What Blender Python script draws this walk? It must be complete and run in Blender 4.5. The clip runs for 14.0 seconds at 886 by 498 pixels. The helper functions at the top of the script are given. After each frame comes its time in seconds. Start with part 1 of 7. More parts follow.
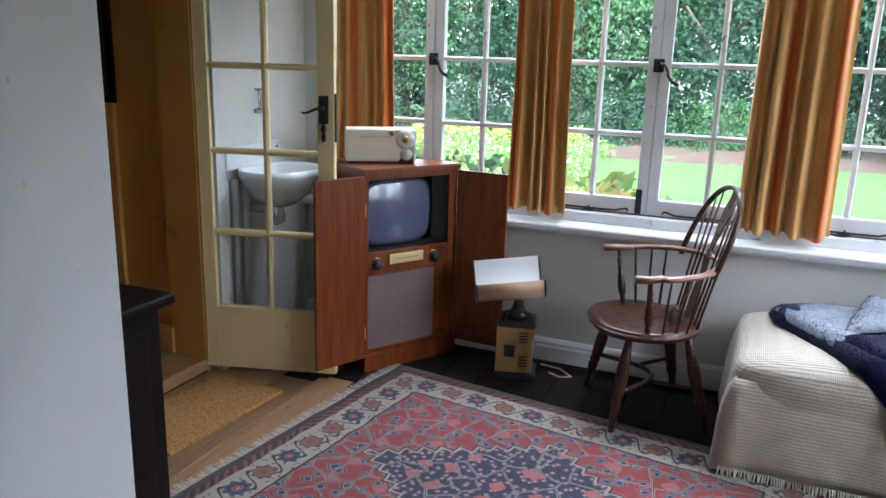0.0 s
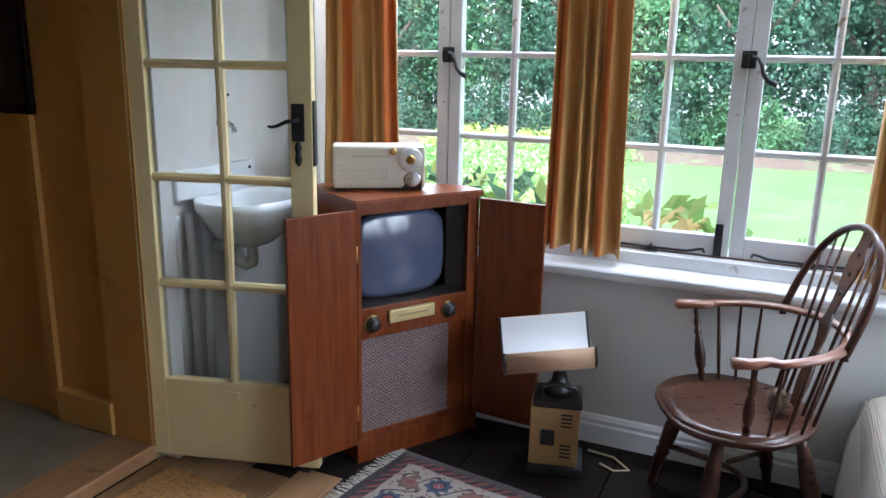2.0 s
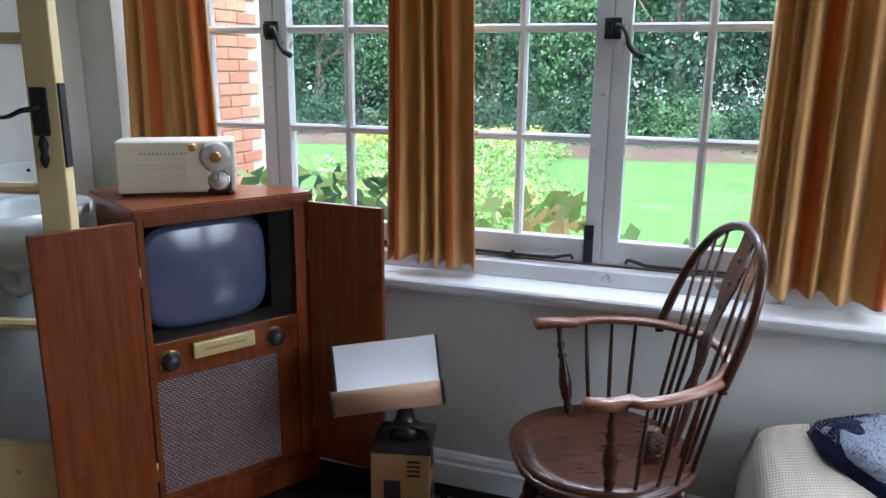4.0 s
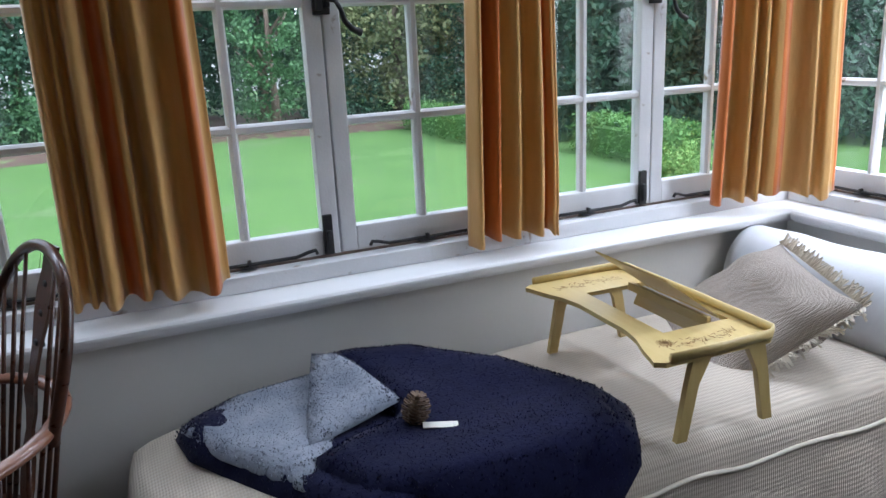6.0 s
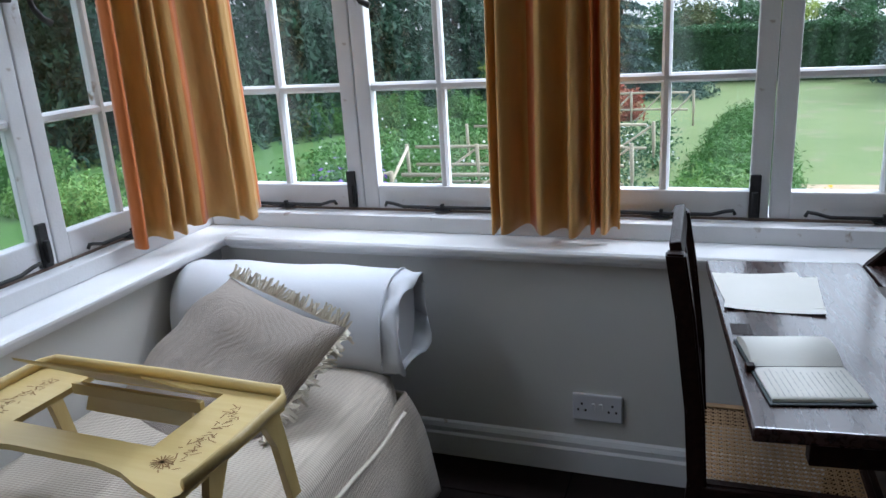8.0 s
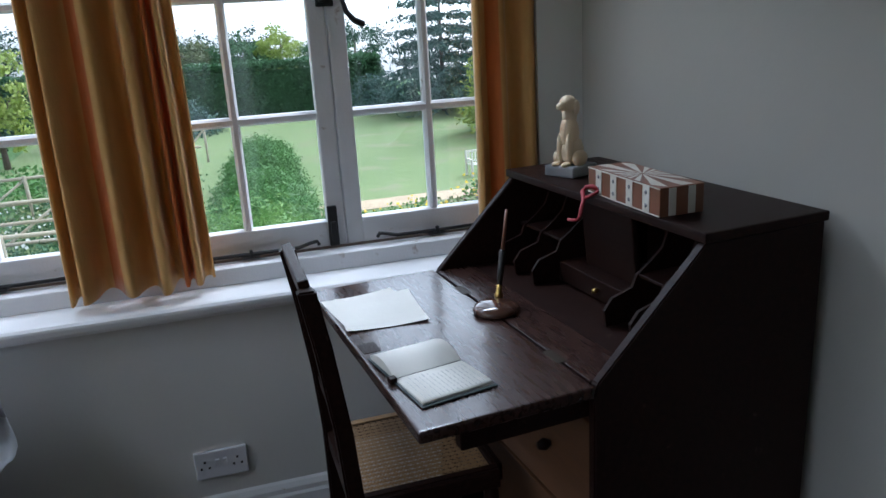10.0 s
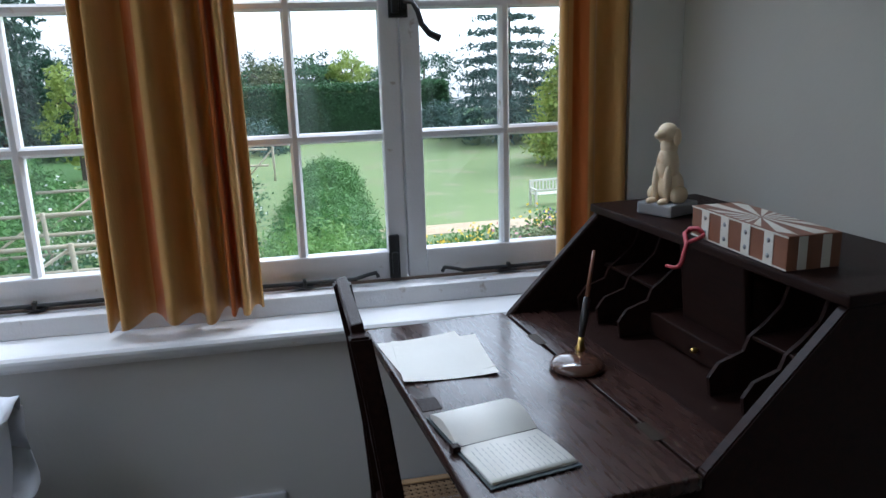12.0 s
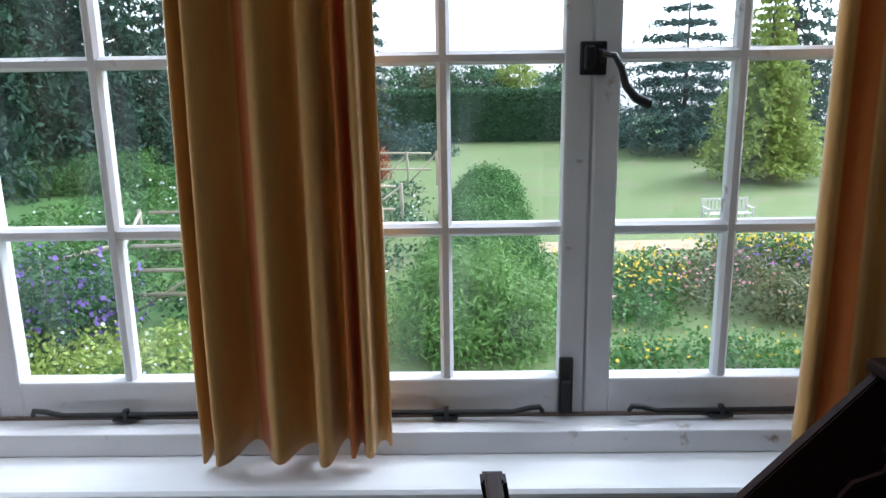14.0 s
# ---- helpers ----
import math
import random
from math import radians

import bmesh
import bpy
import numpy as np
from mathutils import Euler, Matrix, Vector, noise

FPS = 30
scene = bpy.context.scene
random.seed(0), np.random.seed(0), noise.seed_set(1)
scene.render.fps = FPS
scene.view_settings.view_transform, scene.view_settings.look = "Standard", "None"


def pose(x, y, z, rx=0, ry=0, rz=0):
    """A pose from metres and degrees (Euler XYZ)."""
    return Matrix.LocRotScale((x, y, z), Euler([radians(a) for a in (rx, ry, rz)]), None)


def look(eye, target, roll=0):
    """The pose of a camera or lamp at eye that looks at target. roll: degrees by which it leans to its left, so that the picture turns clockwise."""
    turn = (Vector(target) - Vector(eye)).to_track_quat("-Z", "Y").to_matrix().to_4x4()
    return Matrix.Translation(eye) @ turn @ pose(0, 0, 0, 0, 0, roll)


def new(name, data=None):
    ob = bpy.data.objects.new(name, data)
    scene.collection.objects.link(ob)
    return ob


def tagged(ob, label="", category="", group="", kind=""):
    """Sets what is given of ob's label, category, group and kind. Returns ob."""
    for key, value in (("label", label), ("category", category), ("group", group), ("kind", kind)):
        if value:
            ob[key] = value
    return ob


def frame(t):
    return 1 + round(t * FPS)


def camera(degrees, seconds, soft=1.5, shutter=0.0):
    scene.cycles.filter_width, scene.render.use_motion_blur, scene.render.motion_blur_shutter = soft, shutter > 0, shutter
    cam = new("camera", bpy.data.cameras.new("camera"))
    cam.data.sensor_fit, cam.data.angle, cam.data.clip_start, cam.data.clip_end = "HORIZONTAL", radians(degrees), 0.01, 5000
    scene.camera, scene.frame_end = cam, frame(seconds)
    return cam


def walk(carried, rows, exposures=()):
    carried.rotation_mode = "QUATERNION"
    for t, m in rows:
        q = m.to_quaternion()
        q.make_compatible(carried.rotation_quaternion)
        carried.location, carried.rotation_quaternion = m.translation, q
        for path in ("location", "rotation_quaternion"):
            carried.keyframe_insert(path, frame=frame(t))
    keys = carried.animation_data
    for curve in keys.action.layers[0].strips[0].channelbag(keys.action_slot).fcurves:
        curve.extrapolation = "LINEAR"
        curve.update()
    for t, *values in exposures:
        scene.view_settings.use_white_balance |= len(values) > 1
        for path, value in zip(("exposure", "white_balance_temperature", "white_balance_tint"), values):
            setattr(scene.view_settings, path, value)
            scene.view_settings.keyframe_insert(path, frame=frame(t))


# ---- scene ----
cam = camera(60.8, 14.0)
PATH = [
    (0, (0.515, 0.395, 1.487), (-0.222, 2.19, 1.0), 1.7),
    (0.5, (0.428, 0.694, 1.465), (-0.335, 2.477, 0.978), 1.5),
    (1, (0.372, 0.961, 1.461), (-0.377, 2.75, 0.972), 1.2),
    (1.5, (0.296, 1.13, 1.443), (-0.478, 2.912, 0.967), 1.3),
    (2, (0.197, 1.216, 1.458), (-0.597, 2.987, 0.978), 1.2),
    (2.2, (0.162, 1.251, 1.453), (-0.642, 3.019, 0.974), 1.1),
    (4.3, (0.356, 1.836, 1.384), (-0.195, 3.698, 0.904), 0.2),
    (4.5, (0.347, 1.847, 1.382), (-0.005, 3.754, 0.893), -0.1),
    (5, (0.378, 1.895, 1.349), (0.456, 3.833, 0.861), -1.4),
    (5.5, (0.512, 1.951, 1.363), (0.957, 3.831, 0.844), -2.2),
    (6, (0.598, 2.0, 1.384), (1.367, 3.766, 0.844), -2.8),
    (6.5, (0.646, 2.126, 1.385), (1.751, 3.694, 0.818), -3.2),
    (7, (0.685, 2.233, 1.377), (2.112, 3.502, 0.782), -3.4),
    (7.5, (0.799, 2.323, 1.38), (2.422, 3.316, 0.766), -3.7),
    (8, (0.832, 2.434, 1.358), (2.626, 3.098, 0.773), -3.6),
    (8.5, (0.818, 2.543, 1.357), (2.719, 2.751, 0.772), -3.6),
    (9, (0.82, 2.581, 1.394), (2.711, 2.407, 0.766), -4.0),
    (9.2, (0.816, 2.602, 1.402), (2.693, 2.315, 0.773), -3.8),
    (11.3, (0.905, 2.602, 1.351), (2.735, 1.998, 0.815), -3.2),
    (11.5, (0.928, 2.575, 1.348), (2.766, 1.99, 0.821), -3.2),
    (12, (1.037, 2.577, 1.359), (2.939, 2.199, 0.867), -1.7),
    (12.5, (1.209, 2.557, 1.391), (3.147, 2.383, 0.932), -1.2),
    (13, (1.36, 2.521, 1.44), (3.302, 2.433, 0.97), -0.9),
    (13.5, (1.507, 2.482, 1.476), (3.448, 2.439, 0.995), -0.9),
    (14, (1.56, 2.544, 1.481), (3.503, 2.575, 1.006), -0.9),
]
LIGHT = [(0, 2.3, 5550, 13), (2, 2.4, 5450, 13), (5, 1.46, 5550, 15), (7, 0.72, 5550, 13), (9, 0.5, 5350, 12), (11.5, 0.52, 5350, 12), (12.5, 0.6, 5450, 12), (14, 0.58, 5500, 12)]
walk(cam, [(t, look(eye, target, roll)) for t, eye, target, roll in PATH], LIGHT)

# ---- sky, sun and window light ----
world = bpy.data.worlds.new("overcast")
scene.world = world
world.use_nodes = True
wn = world.node_tree.nodes
wl = world.node_tree.links
wn.clear()
sky = wn.new("ShaderNodeTexSky")
sky.sky_type = "NISHITA"
sky.sun_disc = False
sky.sun_elevation = radians(42)
sky.sun_rotation = radians(150)
sky.air_density = 1.0
sky.dust_density = 2.0
pale = wn.new("ShaderNodeHueSaturation")
pale.inputs["Saturation"].default_value = 0.12
bg = wn.new("ShaderNodeBackground")
bg.inputs["Strength"].default_value = 0.42
wo = wn.new("ShaderNodeOutputWorld")
wl.new(sky.outputs[0], pale.inputs["Color"])
wl.new(pale.outputs[0], bg.inputs["Color"])
wl.new(bg.outputs[0], wo.inputs["Surface"])

sun_data = bpy.data.lights.new("sun", "SUN")
sun_data.energy, sun_data.angle, sun_data.color = 1.5, radians(25), (1.0, 0.96, 0.9)
sun = new("sun", sun_data)
sun.matrix_world = look((6, -8, 12), (0, 0, 0))


def window_light(eye, target, w, h, power):
    d = bpy.data.lights.new("window_light", "AREA")
    d.shape, d.size, d.size_y, d.energy, d.color = "RECTANGLE", w, h, power, (0.93, 0.97, 1.0)
    d.spread = radians(105)
    o = new("window_light", d)
    o.matrix_world = look(eye, target)
    return o


LAMP = 16
window_light((0.6, 4.06, 2.02), (0.6, 2.9, 0.2), 4.4, 0.2, LAMP * 0.7)
window_light((2.94, 2.85, 2.02), (1.6, 2.85, 0.2), 2.3, 0.2, LAMP * 0.6)

# ---- building helpers ----


def box(bm, x0, x1, y0, y1, z0, z1, m=None):
    v = [bm.verts.new((x, y, z)) for z in (z0, z1) for x, y in ((x0, y0), (x1, y0), (x1, y1), (x0, y1))]
    for f in ((3, 2, 1, 0), (4, 5, 6, 7), (0, 1, 5, 4), (1, 2, 6, 5), (2, 3, 7, 6), (3, 0, 4, 7)):
        bm.faces.new([v[i] for i in f])
    if m is not None:
        bmesh.ops.transform(bm, matrix=m, verts=v)
    return v


def rbox(x0, x1, y0, y1, z0, z1, r=0.006, seg=2):
    """A box with rounded edges."""
    bm = bmesh.new()
    box(bm, x0, x1, y0, y1, z0, z1)
    bmesh.ops.bevel(bm, geom=bm.edges[:], offset=r, segments=seg, affect="EDGES", profile=0.6)
    return bm


def prism(pts, axis, a, b):
    """A closed outline, extruded from a to b along an axis."""
    bm = bmesh.new()

    def place(p, d):
        return {"x": (d, p[0], p[1]), "y": (p[0], d, p[1]), "z": (p[0], p[1], d)}[axis]

    lo = [bm.verts.new(place(p, a)) for p in pts]
    hi = [bm.verts.new(place(p, b)) for p in pts]
    n = len(pts)
    bm.faces.new(lo)
    bm.faces.new(hi)
    for i in range(n):
        bm.faces.new((lo[i], lo[(i + 1) % n], hi[(i + 1) % n], hi[i]))
    bmesh.ops.recalc_face_normals(bm, faces=bm.faces[:])
    return bm


def lathe(profile, a=(0, 0, 0), b=(0, 0, 1), n=14):
    """A turned piece from a to b: profile of (share of the length, radius)."""
    a, b = Vector(a), Vector(b)
    q = Vector((0, 0, 1)).rotation_difference((b - a).normalized()).to_matrix()
    length = (b - a).length
    bm = bmesh.new()
    rings = []
    for t, r in profile:
        rings.append([bm.verts.new(a + q @ Vector((r * math.cos(k * math.tau / n), r * math.sin(k * math.tau / n), t * length))) for k in range(n)])
    for lo, hi in zip(rings, rings[1:]):
        for k in range(n):
            bm.faces.new((lo[k], lo[(k + 1) % n], hi[(k + 1) % n], hi[k]))
    bm.faces.new(rings[0][::-1])
    bm.faces.new(rings[-1])
    for f in bm.faces:
        f.smooth = True
    return bm


def tube(points, radius, n=8, flat=1.0):
    """A rod along points; radius may be a function of the share of the way; flat squeezes it upright."""
    bm = bmesh.new()
    pts = [Vector(p) for p in points]
    rings = []
    for i, p in enumerate(pts):
        d = (pts[min(i + 1, len(pts) - 1)] - pts[max(i - 1, 0)]).normalized()
        side = d.cross(Vector((0, 0, 1)))
        side = side.normalized() if side.length > 1e-4 else Vector((1, 0, 0))
        up = side.cross(d)
        r = radius(i / (len(pts) - 1)) if callable(radius) else radius
        rings.append([bm.verts.new(p + r * (math.cos(k * math.tau / n) * side + flat * math.sin(k * math.tau / n) * up)) for k in range(n)])
    for lo, hi in zip(rings, rings[1:]):
        for k in range(n):
            bm.faces.new((lo[k], lo[(k + 1) % n], hi[(k + 1) % n], hi[k]))
    bm.faces.new(rings[0][::-1])
    bm.faces.new(rings[-1])
    for f in bm.faces:
        f.smooth = True
    bmesh.ops.recalc_face_normals(bm, faces=bm.faces[:])
    return bm


def join(bm, other):
    """Moves the faces of other into bm."""
    d = bpy.data.meshes.new("join")
    other.to_mesh(d)
    other.free()
    bm.from_mesh(d)
    bpy.data.meshes.remove(d)
    return bm


def turned(bm, m):
    bmesh.ops.transform(bm, matrix=m, verts=bm.verts[:])
    return bm


def part(name, bm, material, parent=None, label=""):
    """One mesh object from a bmesh, under its thing."""
    d = bpy.data.meshes.new(name)
    bm.normal_update()
    bm.to_mesh(d)
    bm.free()
    d.materials.append(material)
    ob = new(name, d)
    if parent is not None:
        ob.parent = parent
    if label:
        ob["label"] = label
    return ob


def thing(name, label, category, m=None, group=""):
    ob = new(name)
    ob.empty_display_size = 0.05
    if m is not None:
        ob.matrix_world = m
    return tagged(ob, label, category, group)


def whole(name, bm, material, label, category, group="", kind=""):
    return tagged(part(name, bm, material), label, category, group, kind)


def structure(name, bm, material, label="", category=""):
    return tagged(part(name, bm, material), label, category, kind="structure")


# ---- materials ----


def surface(name, c1, c2, scale=6.0, rough=0.6, bump=0.15, bump_scale=80.0, metal=0.0, stretch=(1, 1, 1), detail=5.0, rough2=None,
            spot=None, spot_scale=2.0, spot_at=0.62, gloss=0.5, per=0.0, coat=0.0):
    """Two colours mixed by a noise, with fine relief; spot: a third colour in scattered patches."""
    m = bpy.data.materials.new(name)
    m.use_nodes = True
    nt = m.node_tree
    n, l = nt.nodes, nt.links
    p = n["Principled BSDF"]
    tc = n.new("ShaderNodeTexCoord")
    mp = n.new("ShaderNodeMapping")
    mp.inputs["Scale"].default_value = stretch
    l.new(tc.outputs["Object"], mp.inputs["Vector"])
    a = n.new("ShaderNodeTexNoise")
    a.inputs["Scale"].default_value, a.inputs["Detail"].default_value = scale, detail
    l.new(mp.outputs[0], a.inputs["Vector"])
    mix = n.new("ShaderNodeMix")
    mix.data_type = "RGBA"
    ramp = n.new("ShaderNodeMapRange")
    ramp.inputs["From Min"].default_value, ramp.inputs["From Max"].default_value = 0.3, 0.7
    l.new(a.outputs["Fac"], ramp.inputs["Value"])
    l.new(ramp.outputs[0], mix.inputs["Factor"])
    mix.inputs["A"].default_value, mix.inputs["B"].default_value = (*c1, 1), (*c2, 1)
    col = mix.outputs["Result"]
    if spot is not None:
        s = n.new("ShaderNodeTexNoise")
        s.inputs["Scale"].default_value, s.inputs["Detail"].default_value = spot_scale, 8
        l.new(tc.outputs["Object"], s.inputs["Vector"])
        r2 = n.new("ShaderNodeMapRange")
        r2.inputs["From Min"].default_value, r2.inputs["From Max"].default_value = spot_at, spot_at + 0.06
        l.new(s.outputs["Fac"], r2.inputs["Value"])
        m2 = n.new("ShaderNodeMix")
        m2.data_type = "RGBA"
        l.new(r2.outputs[0], m2.inputs["Factor"])
        l.new(col, m2.inputs["A"])
        m2.inputs["B"].default_value = (*spot, 1)
        col = m2.outputs["Result"]
    if per:
        oi = n.new("ShaderNodeObjectInfo")
        hs = n.new("ShaderNodeHueSaturation")
        mr = n.new("ShaderNodeMapRange")
        mr.inputs["To Min"].default_value, mr.inputs["To Max"].default_value = 1 - per, 1 + per
        l.new(oi.outputs["Random"], mr.inputs["Value"])
        l.new(mr.outputs[0], hs.inputs["Value"])
        l.new(col, hs.inputs["Color"])
        col = hs.outputs[0]
    l.new(col, p.inputs["Base Color"])
    p.inputs["Metallic"].default_value = metal
    p.inputs["Specular IOR Level"].default_value = gloss
    p.inputs["Coat Weight"].default_value = coat
    p.inputs["Coat Roughness"].default_value = 0.15
    rr = n.new("ShaderNodeMapRange")
    rr.inputs["To Min"].default_value, rr.inputs["To Max"].default_value = rough, rough2 if rough2 is not None else min(1, rough + 0.15)
    l.new(a.outputs["Fac"], rr.inputs["Value"])
    l.new(rr.outputs[0], p.inputs["Roughness"])
    if bump:
        b = n.new("ShaderNodeTexNoise")
        b.inputs["Scale"].default_value, b.inputs["Detail"].default_value = bump_scale, 3
        l.new(mp.outputs[0], b.inputs["Vector"])
        bp = n.new("ShaderNodeBump")
        bp.inputs["Strength"].default_value, bp.inputs["Distance"].default_value = bump, 0.004
        l.new(b.outputs["Fac"], bp.inputs["Height"])
        l.new(bp.outputs[0], p.inputs["Normal"])
    return m


def leafy(name, c1, c2, rough=0.6, through_light=0.25):
    """Foliage: every leaf its own shade, some light passing through."""
    m = bpy.data.materials.new(name)
    m.use_nodes = True
    n, l = m.node_tree.nodes, m.node_tree.links
    p = n["Principled BSDF"]
    g = n.new("ShaderNodeNewGeometry")
    mix = n.new("ShaderNodeMix")
    mix.data_type = "RGBA"
    l.new(g.outputs["Random Per Island"], mix.inputs["Factor"])
    mix.inputs["A"].default_value, mix.inputs["B"].default_value = (*c1, 1), (*c2, 1)
    l.new(mix.outputs["Result"], p.inputs["Base Color"])
    p.inputs["Roughness"].default_value = rough
    p.inputs["Specular IOR Level"].default_value = 0.25
    t = n.new("ShaderNodeBsdfTranslucent")
    l.new(mix.outputs["Result"], t.inputs["Color"])
    ms = n.new("ShaderNodeMixShader")
    ms.inputs[0].default_value = through_light
    l.new(p.outputs[0], ms.inputs[1])
    l.new(t.outputs[0], ms.inputs[2])
    l.new(ms.outputs[0], n["Material Output"].inputs["Surface"])
    return m


def pane_glass(name, tint=(0.96, 0.98, 0.97), dirt=0.022):
    """Thin old window glass: clear, with a sheen and a little grime."""
    m = bpy.data.materials.new(name)
    m.use_nodes = True
    n, l = m.node_tree.nodes, m.node_tree.links
    n.remove(n["Principled BSDF"])
    tr = n.new("ShaderNodeBsdfTransparent")
    tr.inputs[0].default_value = (*tint, 1)
    gl = n.new("ShaderNodeBsdfGlossy")
    gl.inputs["Roughness"].default_value = 0.02
    lw = n.new("ShaderNodeLayerWeight")
    lw.inputs["Blend"].default_value = 0.5
    up = n.new("ShaderNodeMath")
    up.operation = "POWER"
    up.inputs[1].default_value = 5.0
    l.new(lw.outputs["Facing"], up.inputs[0])
    fr = n.new("ShaderNodeMath")
    fr.operation = "MULTIPLY_ADD"
    fr.inputs[1].default_value, fr.inputs[2].default_value = 0.8, 0.025
    l.new(up.outputs[0], fr.inputs[0])
    m1 = n.new("ShaderNodeMixShader")
    l.new(fr.outputs[0], m1.inputs[0])
    l.new(tr.outputs[0], m1.inputs[1])
    l.new(gl.outputs[0], m1.inputs[2])
    df = n.new("ShaderNodeBsdfTranslucent")
    df.inputs[0].default_value = (0.75, 0.8, 0.8, 1)
    tc = n.new("ShaderNodeTexCoord")
    mp = n.new("ShaderNodeMapping")
    mp.inputs["Scale"].default_value = (5, 5, 0.8)
    l.new(tc.outputs["Object"], mp.inputs[0])
    no = n.new("ShaderNodeTexNoise")
    no.inputs["Scale"].default_value, no.inputs["Detail"].default_value = 3, 6
    l.new(mp.outputs[0], no.inputs["Vector"])
    mr = n.new("ShaderNodeMapRange")
    mr.inputs["From Min"].default_value, mr.inputs["From Max"].default_value = 0.45, 0.8
    mr.inputs["To Max"].default_value = dirt
    l.new(no.outputs["Fac"], mr.inputs["Value"])
    m2 = n.new("ShaderNodeMixShader")
    l.new(mr.outputs[0], m2.inputs[0])
    l.new(m1.outputs[0], m2.inputs[1])
    l.new(df.outputs[0], m2.inputs[2])
    l.new(m2.outputs[0], n["Material Output"].inputs["Surface"])
    return m


wall_paint = surface("wall_paint", (0.70, 0.685, 0.65), (0.64, 0.625, 0.595), 1.6, 0.75, 0.12, 60, spot=(0.6, 0.57, 0.52), spot_scale=1.2, spot_at=0.68)
white_gloss = surface("white_gloss", (0.80, 0.80, 0.80), (0.74, 0.74, 0.745), 3, 0.28, 0.06, 90, spot=(0.55, 0.49, 0.42), spot_scale=26, spot_at=0.71)
worn_white = surface("worn_white", (0.70, 0.70, 0.72), (0.6, 0.6, 0.61), 5, 0.45, 0.2, 140, spot=(0.26, 0.19, 0.14), spot_scale=14, spot_at=0.635)
bare_wood = surface("weathered_wood", (0.10, 0.07, 0.055), (0.2, 0.15, 0.12), 30, 0.8, 0.4, 160)
ceiling_paint = surface("ceiling_paint", (0.8, 0.79, 0.77), (0.76, 0.75, 0.72), 2, 0.85, 0.1, 50)
ochre_paint = surface("ochre_paint", (0.60, 0.33, 0.085), (0.50, 0.265, 0.065), 1.5, 0.5, 0.1, 60, spot=(0.3, 0.15, 0.035), spot_scale=4, spot_at=0.64)
cream_paint = surface("cream_paint", (0.76, 0.63, 0.34), (0.68, 0.55, 0.28), 3, 0.42, 0.12, 70, spot=(0.5, 0.36, 0.16), spot_scale=14, spot_at=0.7)
dark_boards = surface("dark_boards", (0.008, 0.0055, 0.0045), (0.016, 0.010, 0.008), 9, 0.55, 0.25, 60, stretch=(1, 12, 1), per=0.25, gloss=0.1)
# wall paint made darker: the south wall's shade is put into this colour
shade_paint = surface("shaded_wall_paint", (0.43, 0.415, 0.37), (0.39, 0.375, 0.33), 1.6, 0.75, 0.12, 60, spot=(0.35, 0.335, 0.29), spot_scale=1.2, spot_at=0.68)
pine_boards = surface("pine_boards", (0.20, 0.105, 0.045), (0.30, 0.17, 0.08), 5, 0.42, 0.2, 60, stretch=(14, 1, 1), per=0.18, spot=(0.1, 0.05, 0.025), spot_scale=9, spot_at=0.68)
glass = pane_glass("window_glass")
black_iron = surface("black_iron", (0.018, 0.018, 0.019), (0.035, 0.034, 0.033), 40, 0.45, 0.3, 120, metal=0.4)

# ---- the room ----
WX, NY, EX, TOP = -1.80, 3.985, 2.865, 2.42  # inner faces of the west, north and east walls; ceiling
GLASS_N, GLASS_E = 4.10, 2.99  # inner faces of the casements
GROUND = -3.1  # the garden lies a storey below the floor


def south(x):
    """The inner face of the slightly skewed south wall."""
    return 1.575 - (EX - x) * 0.105


# north wall: below, above and beside the windows
bm = bmesh.new()
box(bm, WX - 0.2, EX + 0.35, NY, NY + 0.3, -3.1, 0.695)
box(bm, WX - 0.2, EX + 0.35, NY, NY + 0.3, 2.15, TOP + 0.15)
box(bm, WX - 0.2, -1.655, NY, NY + 0.3, 0.695, 2.15)
structure("wall_north", bm, wall_paint, "off-white painted plaster wall under the window row", "wall")
bm = bmesh.new()
box(bm, EX, EX + 0.35, 1.2, NY - 0.003, -3.1, 0.695)
box(bm, EX, EX + 0.35, 1.2, NY - 0.003, 2.15, TOP + 0.15)
box(bm, EX, EX + 0.35, 1.2, 1.715, 0.695, 2.15)
structure("wall_east", bm, wall_paint, "off-white painted plaster wall with a socket", "wall")
# west wall, with the doorway to the passage
bm = bmesh.new()
box(bm, WX - 0.2, WX, 3.125, NY - 0.003, -0.05, TOP)
box(bm, WX - 0.2, WX, 2.27, 3.125, 2.12, TOP)
box(bm, WX - 0.2, WX, 1.1, 2.27, -0.05, TOP)
structure("wall_west", bm, wall_paint, "off-white painted plaster wall beside the basin", "wall")
# south wall, with the doorway that one comes in by
DOOR_L, DOOR_R = -0.503, 1.15
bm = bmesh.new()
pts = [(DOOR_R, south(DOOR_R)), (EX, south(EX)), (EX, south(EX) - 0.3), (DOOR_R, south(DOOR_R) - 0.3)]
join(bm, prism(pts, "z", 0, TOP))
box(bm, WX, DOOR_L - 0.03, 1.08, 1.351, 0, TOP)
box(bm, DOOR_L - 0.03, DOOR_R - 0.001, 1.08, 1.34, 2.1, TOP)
structure("wall_south", bm, shade_paint, "cream-grey painted plaster wall behind the bureau, its colour darkened for shade", "wall")
